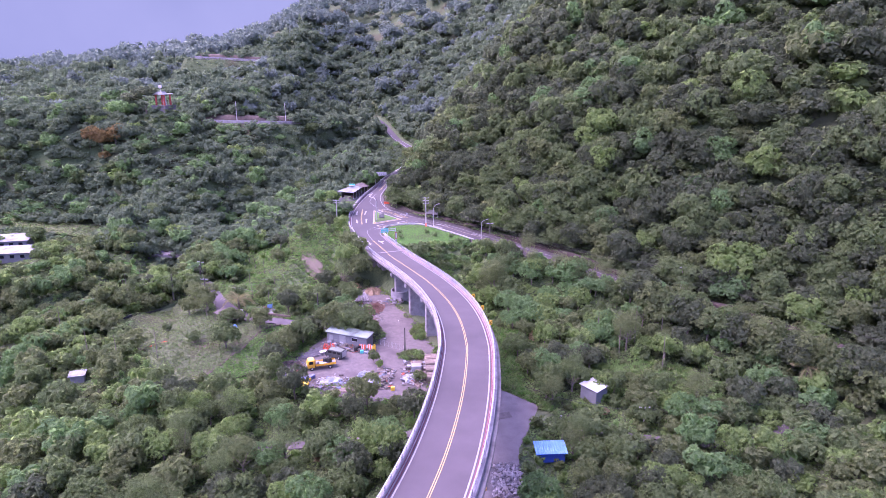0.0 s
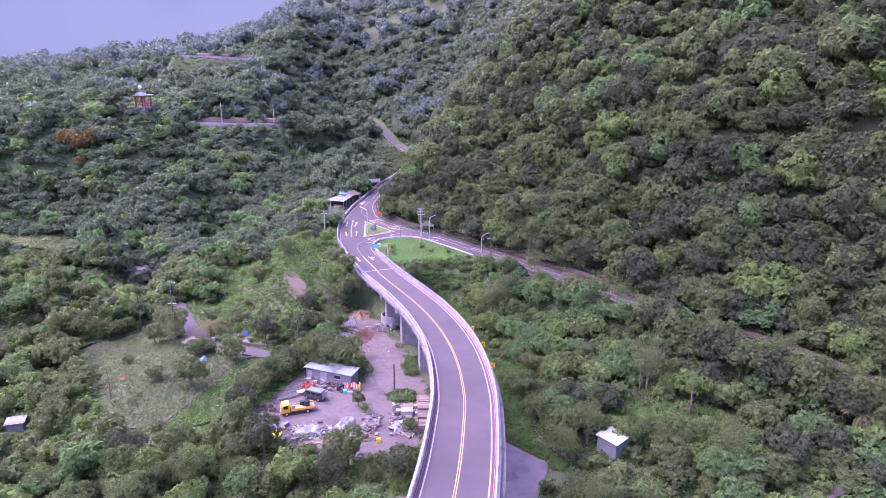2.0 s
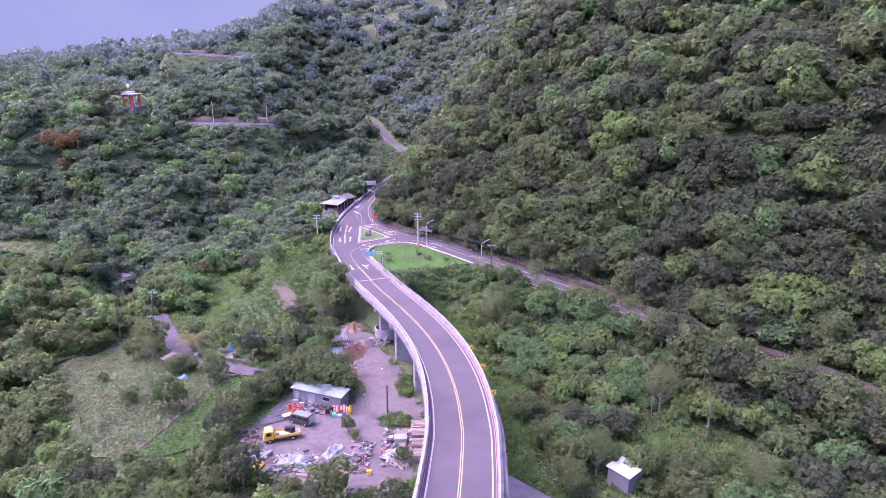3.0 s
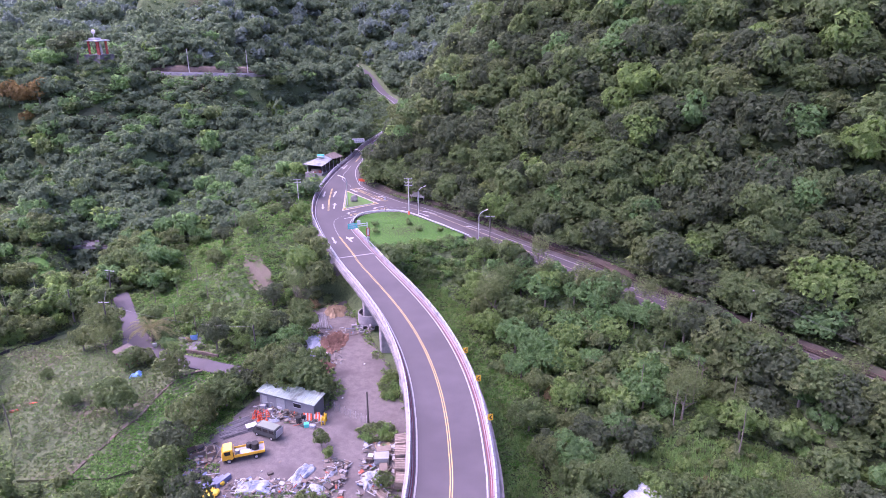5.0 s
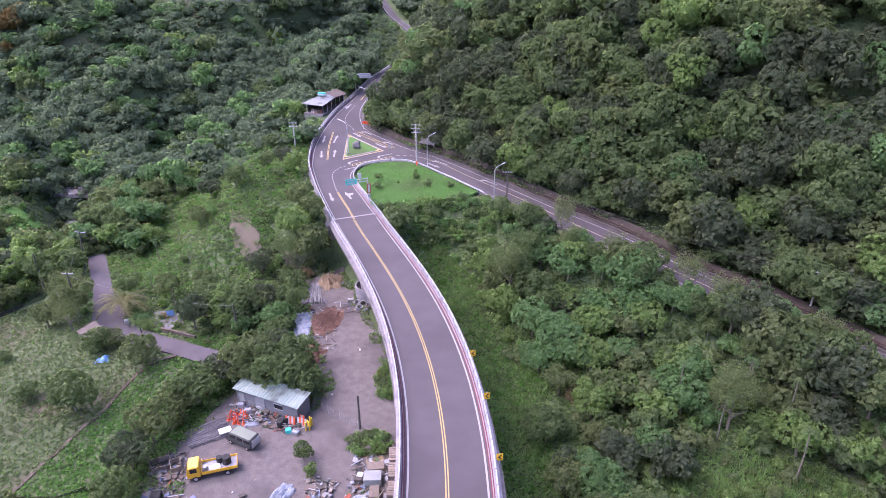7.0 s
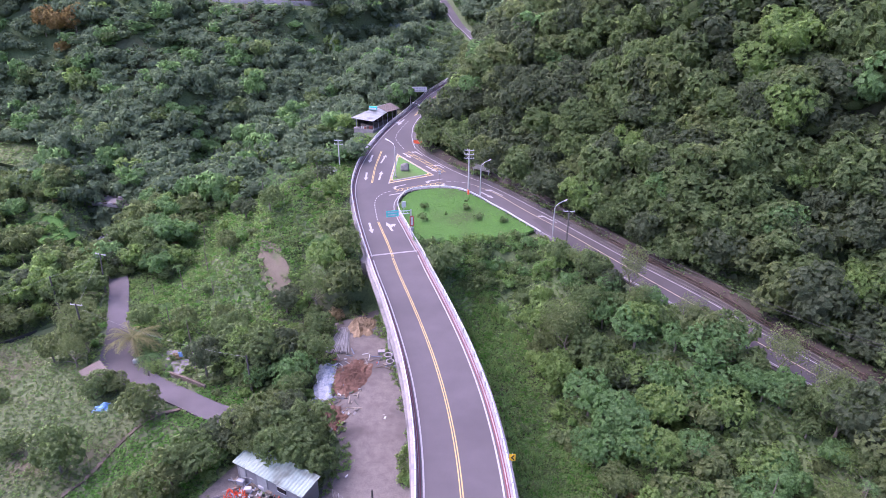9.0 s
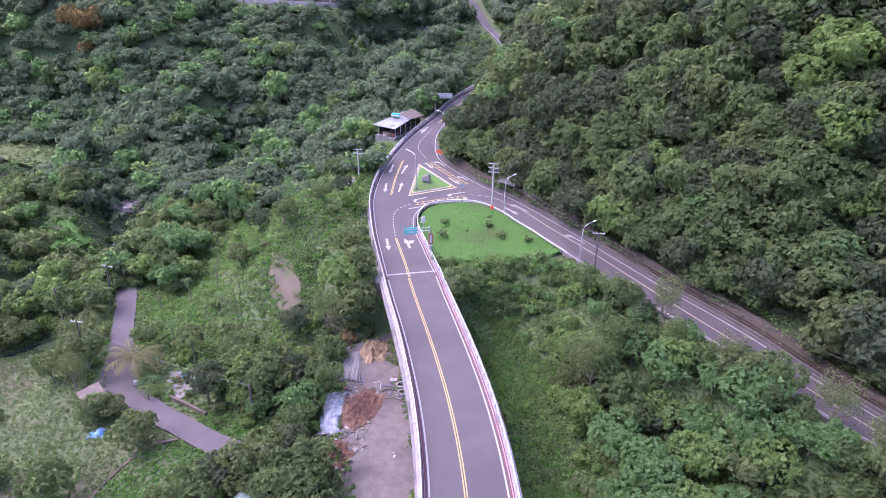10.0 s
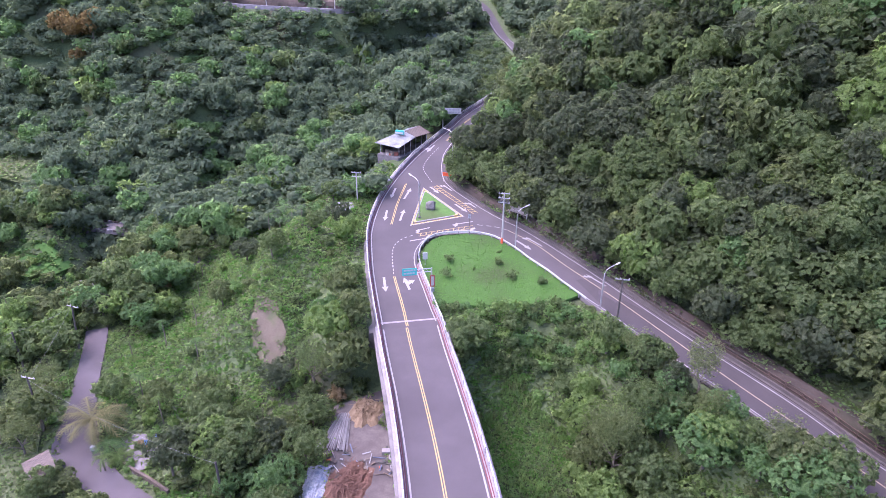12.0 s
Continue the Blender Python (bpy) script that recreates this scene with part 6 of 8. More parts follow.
for x0, x1, y0, y1, slope, n, top in ((-25.5, -15.0, 125.6, 128.4, -0.32, 150, 0.7), (-24.5, -9.8, 109.2, 113.6, 0.0, 330, 0.45), (-12.6, -9.6, 112.5, 117.5, 0.0, 120, 0.6), (-8.0, -3.6, 110.6, 123.0, 0.0, 260, 0.6), (-31.5, -26.8, 113.5, 121.0, 0.0, 110, 0.4), (-21.0, -14.8, 139.0, 156.0, 0.0, 160, 0.2), (-14.5, -10.5, 152.5, 157.0, 0.0, 60, 0.3)):
    for k in range(n):
        x = rd.uniform(x0, x1)
        y = rd.uniform(y0, y1) + slope * (x - (x0 + x1) / 2)
        long_ = rd.rand() < 0.55
        sz = np.array([rd.uniform(0.5, 2.0), rd.uniform(0.05, 0.16), rd.uniform(0.03, 0.08)]) if long_ else np.array([rd.uniform(0.12, 0.8), rd.uniform(0.1, 0.6), rd.uniform(0.02, 0.16)])
        m = np.array(Euler((rd.uniform(-0.25, 0.25), rd.uniform(-0.25, 0.25), rd.uniform(0, 3.14))).to_matrix())
        DV.append((cube * sz) @ m.T + np.array([x, y, YZ + 0.08 + rd.uniform(0, top) ** 1.5]))
        DF.append(cf + 8 * len(DF))
deb = new("debris", mesh_np("debris", np.vstack(DV), np.vstack(DF), [dm]))
tagged(deb, "loose planks, sheets and scrap strewn over the yard", "debris", kind="stuff")

# mesh fence with posts
mf = thing("mesh_fence", pose(0, 0, 0), "low grey wire mesh fence across the yard", "fence")
for k in range(7):
    t = k / 6
    part("post", tube(bmesh.new(), [(-13.6 + 5.2 * t, 129.0 - 3.2 * t, YZ - 0.1), (-13.6 + 5.2 * t, 129.0 - 3.2 * t, YZ + 1.3)], 0.03, 0.03, 5), M_STEEL, mf)
for zz in np.arange(0.15, 1.3, 0.14):
    cable("wire", (-13.6, 129.0, YZ + zz), (-8.4, 125.8, YZ + zz), 0.0, 0.006, M_GREYPIPE, mf)

# concrete tank and culvert rings under the bridge
tank = thing("concrete_tank", pose(-11.6, 158.4, YZ), "round open concrete water tank under the bridge", "tank")


def ring_mesh(bm, R, r, h, seg=28):
    v = [[bm.verts.new((q * math.cos(a), q * math.sin(a), z)) for a in (2 * math.pi * k / seg for k in range(seg))] for q, z in ((R, 0), (R, h), (r, h), (r, 0))]
    for i in range(4):
        for k in range(seg):
            bm.faces.new((v[i][k], v[i][(k + 1) % seg], v[(i + 1) % 4][(k + 1) % seg], v[(i + 1) % 4][k]))
    bmesh.ops.recalc_face_normals(bm, faces=bm.faces)
    return bm


part("wall", ring_mesh(bmesh.new(), 2.3, 2.08, 2.1), M_PALECONC, tank, "pale concrete wall")
part("water", tube(bmesh.new(), [(0, 0, 0.2), (0, 0, 1.2)], 2.07, 2.07, 28), M_WATER, tank)
for x, y, t, ti in ((-13.2, 155.4, 0, 0), (-12.1, 155.0, 0, 35), (-11.2, 155.6, 60, 70), (-12.6, 153.9, 20, 0)):
    r = part("concrete_ring", ring_mesh(bmesh.new(), 0.62, 0.46, 0.5, 20), M_PALECONC)
    r.matrix_basis = pose(x, y, YZ + 0.25 * abs(math.sin(radians(ti))), ti, 0, t)
    tagged(r, "pale concrete culvert ring lying under the bridge", "concrete ring", "concrete rings")
crate(-14.4, 156.2, 1.0, 0.7, 0.5, 15, M_PALECONC, "rough concrete block under the bridge", "block")
crate(-3.9, 138.2, 1.2, 0.9, 1.0, 5, M_DARKIN, "dark chest against the pier", "chest")
crate(-4.9, 136.8, 0.9, 0.4, 0.3, 35, M_OCHRE, "orange-brown scrap beside the pier", "scrap")

# rubble and boards on the apron
RUB = []
for k in range(4):
    me = bpy.data.meshes.new("stone")
    b = blob(bmesh.new(), (0, 0, 0), 0.24, 0.19, 0.15, rng, 1, 0.7)
    b.to_mesh(me)
    b.free()
    me.materials.append(M_RUBBLE)
    RUB.append(me)
rub = thing("rubble_heap", pose(9.3, 82.4, YZ), "spread heap of broken grey stones on the apron", "rubble")
for k in range(290):
    x, y = rng.uniform(-2.2, 2.2), rng.uniform(-4.2, 3.6)
    part_mesh("stone", RUB[k % 4], rub, pose(x, y, 0.05 + 0.28 * (1 - (x / 2.3) ** 2) * rng.uniform(0.2, 1), rng.uniform(0, 90), 0, rng.uniform(0, 360)) @ Matrix.Scale(rng.uniform(0.5, 1.4), 4))
heap("earth_heap", 7.6, 76.6, 1.3, 1.6, 0.7, M_DIRT, "low heap of pale pinkish earth", "earth heap", 9, 0, None, 6)
crate(5.9, 81.8, 0.5, 4.6, 0.35, 4, M_OCHRE, "long ochre board beside the bridge foot", "board")
crate(19.6, 98.4, 0.3, 0.3, 1.0, 0, M_SIGNWHITE, "short white post beside the track", "marker_post")

# odds beside the lane and field
crate(-49.4, 149.6, 0.7, 0.5, 0.6, 10, M_SIGNWHITE, "white box beside the lane", "white_box", -0.6)
tb = tarp("tarpaulin", -48.3, 139.6, 1.1, 0.9, 1.1, 15, M_BLUETARP, "blue tarpaulin over a low stack", 11)
tb.location.z = gz(-48.3, 139.6)
for x, y in ((-60.6, 131.4), (-62.2, 129.3), (-77.4, 149.6)):
    f = part("cloth", blob(bmesh.new(), (0, 0, 0.25), 0.7, 0.3, 0.25, np.random.RandomState(int(-x)), 2, 0.6), M_REDORANGE)
    f.matrix_basis = pose(x, y, gz(x, y), 0, 0, 30)
    tagged(f, "faded orange sheet lying at the field's edge", "cloth", "orange sheets")
ro = thing("low_wall", pose(0, 0, 0), "low stone garden wall beside the lane", "garden wall")
q = spline([(-47.4, 150.6, 0), (-44.2, 148.2, 0), (-40.0, 146.6, 0), (-36.5, 145.2, 0)], 0.8)
q[:, 2] = ground(q[:, 0], q[:, 1])
sweep("wall", q, [(-0.15, -0.3), (-0.15, 0.65), (0.15, 0.65), (0.15, -0.3)], M_DIRT, ro)
patch("clearing", [(-70.5, 199.0), (-66.0, 201.2), (-62.0, 199.2), (-63.5, 195.8), (-68.5, 196.4)], lambda x, y: ground(x, y) + 0.15, M_PATH, 1.0, "small worn asphalt turning place", "clearing")

# ---- vegetation ----
ROADPOLY = np.vstack([LEFT_EDGE, HILL_EDGE, NEAR_EDGE])[::2]
EDGE3 = np.column_stack([LEFT_EDGE, 0 * LEFT_EDGE[:, :1]])[:150:3]
RNG = np.random.RandomState(11)


def unit(v):
    return v / (np.linalg.norm(v, axis=-1, keepdims=True) + 1e-9)


def cards(pos, nrm, size, aspect, rng):
    """Small three-cornered leaf clusters at pos that face nrm."""
    n = len(pos)
    t = unit(np.cross(nrm, unit(rng.normal(size=(n, 3)))))
    b = np.cross(nrm, t)
    s = (size * rng.uniform(0.6, 1.35, n))[:, None] / 2
    t, b = t * s, b * s * aspect
    v = np.stack([pos - t - b * 0.6, pos + t * 0.9 - b * 0.35, pos - t * 0.1 + b * 1.1], 1)
    return v.reshape(-1, 3)


def crown(rng, n, r, h, leaf, lobes=9, aspect=0.75, flat=0.8, ragged=0.25):
    """Leaf quads on the outside of a crown of lobes; radius r, middle at height h."""
    c, rad = [np.array([0, 0, h])], [r * 0.62]
    for k in range(lobes):
        a, e = 6.283 * (k + rng.uniform(-0.3, 0.3)) / lobes * 2.4, rng.uniform(-0.35, 0.9)
        q = r * rng.uniform(0.45, 0.7)
        c.append(np.array([q * math.cos(a) * math.cos(e), q * math.sin(a) * math.cos(e), h + r * flat * 0.75 * math.sin(e)]))
        rad.append(r * rng.uniform(0.28, 0.48))
    c, rad = np.array(c), np.array(rad)
    which = rng.choice(len(c), n, p=rad ** 2 / (rad ** 2).sum())
    d = unit(rng.normal(size=(n, 3)) + np.array([0, 0, 0.45]))
    p = c[which] + d * (rad[which] * rng.uniform(1 - ragged, 1.06, n))[:, None] * np.array([1, 1, flat])
    nrm = unit(d + rng.normal(size=(n, 3)) * 0.45 + np.array([0, 0, 0.35]))
    return cards(p, nrm, leaf, aspect, rng)


ICO = bmesh.new()
bmesh.ops.create_icosphere(ICO, subdivisions=1, radius=1)
ICO_V, ICO_F = np.array([v.co[:] for v in ICO.verts]), np.array([[v.index for v in f.verts] for f in ICO.faces])
ICO.free()


def full_crown(rng, n, r, h, leaf, lobes=9, aspect=0.75, flat=0.8, ragged=0.22, cover=1.25):
    """A crown of leafy lobes: a closed leaf-coloured ball, added inside to block light and fill gaps, and about n leaf
    clusters, spread evenly over the outside so that they close it. Gives vertices and triangles.
    """
    c, rad = [np.array([0, 0, h])], [r * 0.60]
    for k in range(lobes):
        a, e = 6.283 * (k + rng.uniform(-0.3, 0.3)) / lobes * 2.4, rng.uniform(-0.3, 1.0)
        q = r * rng.uniform(0.5, 0.78)
        c.append(np.array([q * math.cos(a) * math.cos(e), q * math.sin(a) * math.cos(e), h + r * flat * 0.8 * math.sin(e)]))
        rad.append(r * rng.uniform(0.24, 0.44))
    c, rad, squash = np.array(c), np.array(rad), np.array([1, 1, flat])
    per = 900.0 / (rad ** 2).sum()
    P, D = [], []
    for k in range(len(c)):
        m = max(6, int(per * rad[k] ** 2))
        i = np.arange(m) + 0.5
        z, t = 1 - 2 * i / m, 2.39996 * i + rng.uniform(0, 6.283)
        d = np.column_stack([np.sqrt(1 - z * z) * np.cos(t), np.sqrt(1 - z * z) * np.sin(t), z])
        d = unit(d + rng.normal(size=d.shape) * 0.35 * math.sqrt(4 * math.pi / m))
        p = c[k] + d * rad[k] * squash
        free = d[:, 2] > -0.55
        for j in range(len(c)):
            if j != k:
                free &= np.linalg.norm((p - c[j]) / squash, axis=1) > rad[j] * 0.94
        P.append(p[free])
        D.append(d[free])
    area = sum(len(p) for p in P) / 900.0 * 4 * math.pi * (rad ** 2).sum() * (0.4 + 0.6 * flat)
    p, d = np.vstack(P), np.vstack(D)
    pick = rng.choice(len(p), n, replace=True) if n > len(p) else rng.permutation(len(p))[:n]
    spread = 0.5 * math.sqrt(area / n)
    p, d = p[pick], d[pick]
    nrm = unit(d + rng.normal(size=(n, 3)) * 0.45 + np.array([0, 0, 0.25]))
    p = p + rng.normal(size=(n, 3)) * spread * (0.75 if n > 900 else 0.4) - d * (rng.uniform(0, ragged, n) * r * 0.35)[:, None]
    soup = cards(p, nrm, min(leaf, math.sqrt(cover * area / (0.376 * aspect * n))), aspect, rng)
    core = ICO_V * (rad[0] * 0.86 * rng.uniform(0.85, 1.1, (len(ICO_V), 1))) * squash + c[0]
    return np.vstack([soup, core]), np.vstack([np.arange(len(soup)).reshape(-1, 3), ICO_F + len(soup)])


def frond_crown(rng, fronds, length, h, leaflets=9, droop=0.9, width=0.5):
    """A palm head: arching fronds, each a rib with narrow leaflets on both sides."""
    out = []
    for k in range(fronds):
        a = 6.283 * k / fronds + rng.uniform(-0.3, 0.3)
        up, bend = rng.uniform(0.2, 1.2), droop * rng.uniform(0.7, 1.15)
        ca, sa = math.cos(a), math.sin(a)

        def rib(t):
            rr = length * (t - 0.2 * t * t)
            return np.array([ca * rr, sa * rr, h + length * (up * 0.6 * t - bend * t * t)])

        for j in range(leaflets):
            for side in (-1, 1):
                t0 = (j + 0.6) / leaflets
                p, q = rib(t0), rib(min(1.0, t0 + 0.55 / leaflets))
                w = width * length * 0.62 * math.sin(0.45 + 2.5 * t0) * rng.uniform(0.8, 1.1)
                tip = (p + q) / 2 + (np.array([-sa, ca, 0]) * side + np.array([ca, sa, 0]) * 0.7 + np.array([0, 0, -0.35 - 0.3 * rng.rand()])) * w
                out += [p, q, tip + (q - p) * 0.15, tip]
        for j in range(5):
            p, q = rib(j / 5), rib((j + 1) / 5)
            s = np.array([-sa, ca, 0]) * 0.018 * length
            out += [p - s, p + s, q + s * 0.7, q - s * 0.7]
    return np.array(out)


def scatter(rng, x0, x1, y0, y1, spacing, keep):
    X, Y = np.meshgrid(np.arange(x0, x1, spacing), np.arange(y0, y1, spacing * 0.87))
    X = X + (np.arange(X.shape[0]) % 2)[:, None] * spacing / 2
    X, Y = X.ravel(), Y.ravel()
    X, Y = X + rng.uniform(-0.42, 0.42, X.size) * spacing, Y + rng.uniform(-0.42, 0.42, Y.size) * spacing
    k = keep(X, Y)
    return X[k], Y[k]


def clear_of(x, y, margin=1.0):
    """True off the roads, the bridge, the yard, the lawn and the field."""
    ok = np.ones(len(x), bool)
    for line, half in ((MAIN, 4.2), (VALLEY, 4.2), (LANE, 1.5), (UNDER[UNDER[:, 0] < 22], 1.8), (UNDER[UNDER[:, 0] > 21], -0.2), (MIDROAD, 3.2), (TOPROAD, 3.2), (BRIDGE, 5.6)):
        ok &= to_line(line[::2], x, y)[0] > half + margin
    ok &= ~inside(ROADPOLY, x, y) & (to_line(EDGE3, x, y)[0] > 0.8 + 0.6 * margin)
    for poly in (YARD, UNDERYARD, LAWN, FIELD):
        ring = np.column_stack([np.vstack([poly, poly[:1]]), np.zeros(len(poly) + 1)])
        ok &= ~inside(poly, x, y) & (to_line(ring, x, y)[0] > margin)
    return ok


def in_view(x, y, spare=14):
    return np.abs(x - 2) < 0.70 * np.clip(y + 2, 0, None) + spare


def hill_line(x, y):
    return (x - 25.0) * 0.70 + (y - 176.5) * 0.714


def wood(name, label, X, Y, protos, scale, mats, weights, rng, sink=0.3, category="trees", trunks=False):
    """One mesh of many trees: each is a prototype turned, scaled and set on the ground."""
    Z = ground(X, Y)
    V, MI, FF, base = [], [], [], 0
    kinds = rng.randint(len(protos), size=len(X))
    mi = rng.choice(len(mats), len(X), p=np.array(weights) / sum(weights))
    for k, pr in enumerate(protos):
        s = np.where(kinds == k)[0]
        if not len(s):
            continue
        pr, tri = pr if isinstance(pr, tuple) else (pr, np.arange(len(pr)).reshape(-1, 3))
        a, sc = rng.uniform(0, 6.283, len(s)), rng.uniform(*scale, len(s))
        ca, sa = np.cos(a)[:, None] * sc[:, None], np.sin(a)[:, None] * sc[:, None]
        zz = pr[None, :, 2] * (sc * rng.uniform(0.8, 1.2, len(s)))[:, None] + (Z[s] - sink)[:, None]
        v = np.stack([pr[None, :, 0] * ca - pr[None, :, 1] * sa + X[s][:, None], pr[None, :, 0] * sa + pr[None, :, 1] * ca + Y[s][:, None], zz], -1)
        V.append(v.reshape(-1, 3))
        MI.append(np.repeat(mi[s], len(tri)))
        FF.append((tri[None] + (np.arange(len(s)) * len(pr))[:, None, None] + base).reshape(-1, 3))
        base += len(s) * len(pr)
    me = mesh_np(name, np.vstack(V), np.vstack(FF), [LEAF[m] for m in mats], np.concatenate(MI), smooth=True)
    return tagged(new(name, me), label, category, kind="stuff")


BROAD = [full_crown(np.random.RandomState(20 + i), 400, 3.0, 3.4, 0.9, 10) for i in range(7)]
NEARB = [full_crown(np.random.RandomState(30 + i), 1500, 3.0, 3.4, 0.6, 14) for i in range(6)]
HILLB = [full_crown(np.random.RandomState(40 + i), 740, 4.1, 4.4, 1.1, 13, flat=0.9, ragged=0.28) for i in range(7)]
HILLA = [full_crown(np.random.RandomState(45 + i), 1150, 4.0, 4.4, 0.8, 15, flat=0.9, ragged=0.3) for i in range(6)]
HILLC = [full_crown(np.random.RandomState(50 + i), 330, 4.1, 4.4, 1.4, 11, flat=0.9, ragged=0.28) for i in range(7)]
SPURB = [full_crown(np.random.RandomState(55 + i), 250, 3.7, 3.4, 1.4, 9, flat=0.75) for i in range(6)]
FARB = [full_crown(np.random.RandomState(60 + i), 170, 4.4, 4.0, 1.7, 7) for i in range(5)]
DISTB = [full_crown(np.random.RandomState(80 + i), 80, 6.2, 5.0, 2.4, 4) for i in range(4)]
SHRUB = [crown(np.random.RandomState(100 + i), 170, 1.2, 0.7, 0.36, 6, ragged=0.4) for i in range(5)]
SCRUB = [full_crown(np.random.RandomState(105 + i), 90, 1.3, 0.8, 0.6, 4, ragged=0.4) for i in range(5)]
BUSH = [full_crown(np.random.RandomState(110 + i), 100, 2.6, 1.6, 0.7, 4, flat=0.75, ragged=0.3) for i in range(5)]
FARBUSH = [full_crown(np.random.RandomState(115 + i), 34, 4.0, 1.6, 2.2, 2, flat=0.6) for i in range(4)]
BUSH = [(v * np.array([1.5, 1.5, 1.2]), f) for v, f in BUSH]
WEED = [crown(np.random.RandomState(120 + i), 34, 0.95, 0.25, 0.34, 3, flat=0.5, ragged=0.8) for i in range(6)]
BIGLEAF = [full_crown(np.random.RandomState(140 + i), 1000, 2.9, 3.2, 0.6, 16, 0.9, 0.75, 0.15) for i in range(4)]
PINE = [crown(np.random.RandomState(150 + i), 1900, 2.6, 4.6, 0.30, 16, 0.5, 1.25, 0.4) for i in range(3)]
UMBRELLA = [full_crown(np.random.RandomState(160 + i), 560, 4.2, 6.2, 0.8, 10, 0.7, 0.4, 0.3) for i in range(2)]


def blades(rng, n, h, spread):
    """A tuft of upright grass blades."""
    p = np.column_stack([rng.normal(size=(n, 2)) * spread, np.full(n, h * 0.4)])
    a = rng.uniform(0, 6.283, n)
    w = np.column_stack([np.cos(a), np.sin(a), np.zeros(n)]) * 0.10
    t = np.column_stack([rng.normal(size=(n, 2)) * 0.3, np.full(n, 1.0)]) * (h * rng.uniform(0.4, 0.7, n))[:, None]
    return np.stack([p - w - t * 0.6, p + w - t * 0.6, p + t], 1).reshape(-1, 3)


TUFT = [blades(np.random.RandomState(170 + i), 22, 1.1, 0.4) for i in range(5)]

# ---- single trees ----
TRUNK = []
for k in range(3):
    rng = np.random.RandomState(200 + k)
    bm = tube(bmesh.new(), [(0, 0, -0.5), (rng.uniform(-0.1, 0.1), rng.uniform(-0.1, 0.1), 1.2), (rng.uniform(-0.3, 0.3), rng.uniform(-0.3, 0.3), 2.6), (rng.uniform(-0.3, 0.3), rng.uniform(-0.3, 0.3), 3.6)], 0.19, 0.07, 6)
    for j in range(5):
        a, z0 = 6.283 * j / 5 + rng.uniform(-0.4, 0.4), rng.uniform(1.5, 2.4)
        tube(bm, [(0, 0, z0), (math.cos(a) * 0.7, math.sin(a) * 0.7, z0 + 0.7), (math.cos(a) * 1.5, math.sin(a) * 1.5, z0 + 1.3)], 0.09, 0.03, 5)
    me = bpy.data.meshes.new("trunk")
    bm.to_mesh(me)
    bm.free()
    me.materials.append(M_BARK)
    TRUNK.append(me)
CROWNS = {}


def crown_mesh(kind, k, mat):
    key = (kind, k, mat)
    if key not in CROWNS:
        v = {"broad": NEARB, "big": BIGLEAF, "pine": PINE, "umbrella": UMBRELLA}[kind][k]
        v, tri = v if isinstance(v, tuple) else (v, np.arange(len(v)).reshape(-1, 3))
        CROWNS[key] = mesh_np("crown", v, tri, [LEAF[mat]], smooth=True)
    return CROWNS[key]


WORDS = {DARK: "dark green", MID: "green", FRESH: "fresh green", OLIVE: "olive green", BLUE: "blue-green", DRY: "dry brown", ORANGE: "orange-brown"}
SHAPE = {"broad": "broadleaved tree", "big": "broadleaved tree with large leaves", "pine": "feathery tree", "umbrella": "flat-topped tree"}


def tree(x, y, kind, k, mat, s, turn, where, tall=1.0):
    t = thing("tree", pose(x, y, gz(x, y) - 0.2, 0, 0, turn), WORDS[mat] + " " + SHAPE[kind] + " " + where, "tree", "trees in the valley")
    t.scale = (s, s, s * tall)
    part_mesh("trunk", TRUNK[k % 3], t)
    part_mesh("crown", crown_mesh(kind, k, mat), t)
    return t


def valley(x, y):
    rough = noise_field(x, y, 26.0)
    free = np.hypot((x - 37.5) / 12, (y - 117.5) / 6) > 1 + 0.25 * noise_field(x, y, 7)
    for a, b, r in ((25.5, 102.0, 5.5), (16.5, 85.5, 4.0), (33.5, 97.5, 3.2), (-53.0, 142.0, 6), (-47.5, 151.5, 7.5), (-42, 153, 4), (-53, 132, 9), (-42, 112, 6), (-58, 120, 6), (-69.5, 113, 5), (-68, 108, 4.5), (-140, 203, 9), (-133, 192, 6), (-95, 209, 8), (-92, 202, 6), (-91, 196, 3.5), (-90, 186, 3)):
        free &= np.hypot(x - a, y - b) > r
    free &= (to_line(np.array([(-97, 225, 0), (-93, 208, 0), (-90, 195, 0), (-90, 183, 0), (-97, 165, 0)]), x, y)[0] > 4.5) & ~inside(PADDY, x, y) & ~inside(TERRACE, x, y)
    return free & clear_of(x, y, 1.7) & in_view(x, y) & (hill_line(x, y) < -5.5) & (y < 240) & ~((y > 215) & (x < -60)) \
        & ~((x > -62) & (x < -30) & (y > 160) & (rough > -0.75)) & ~((x > -4) & (y > 100) & (y < 180) & (to_line(BRIDGE, x, y)[0] < np.where(y > 128, 16.5, 13.5) + 1.5 * rough)) & ~((x > -20) & (x < 10) & (y > 170))


RT = np.random.RandomState(77)
X, Y = scatter(RT, -150, 110, 30, 235, 4.0, valley)
near = (np.abs(X) < 48) & (Y > 62) & (Y < 168)
NX, NY = X[near], Y[near]
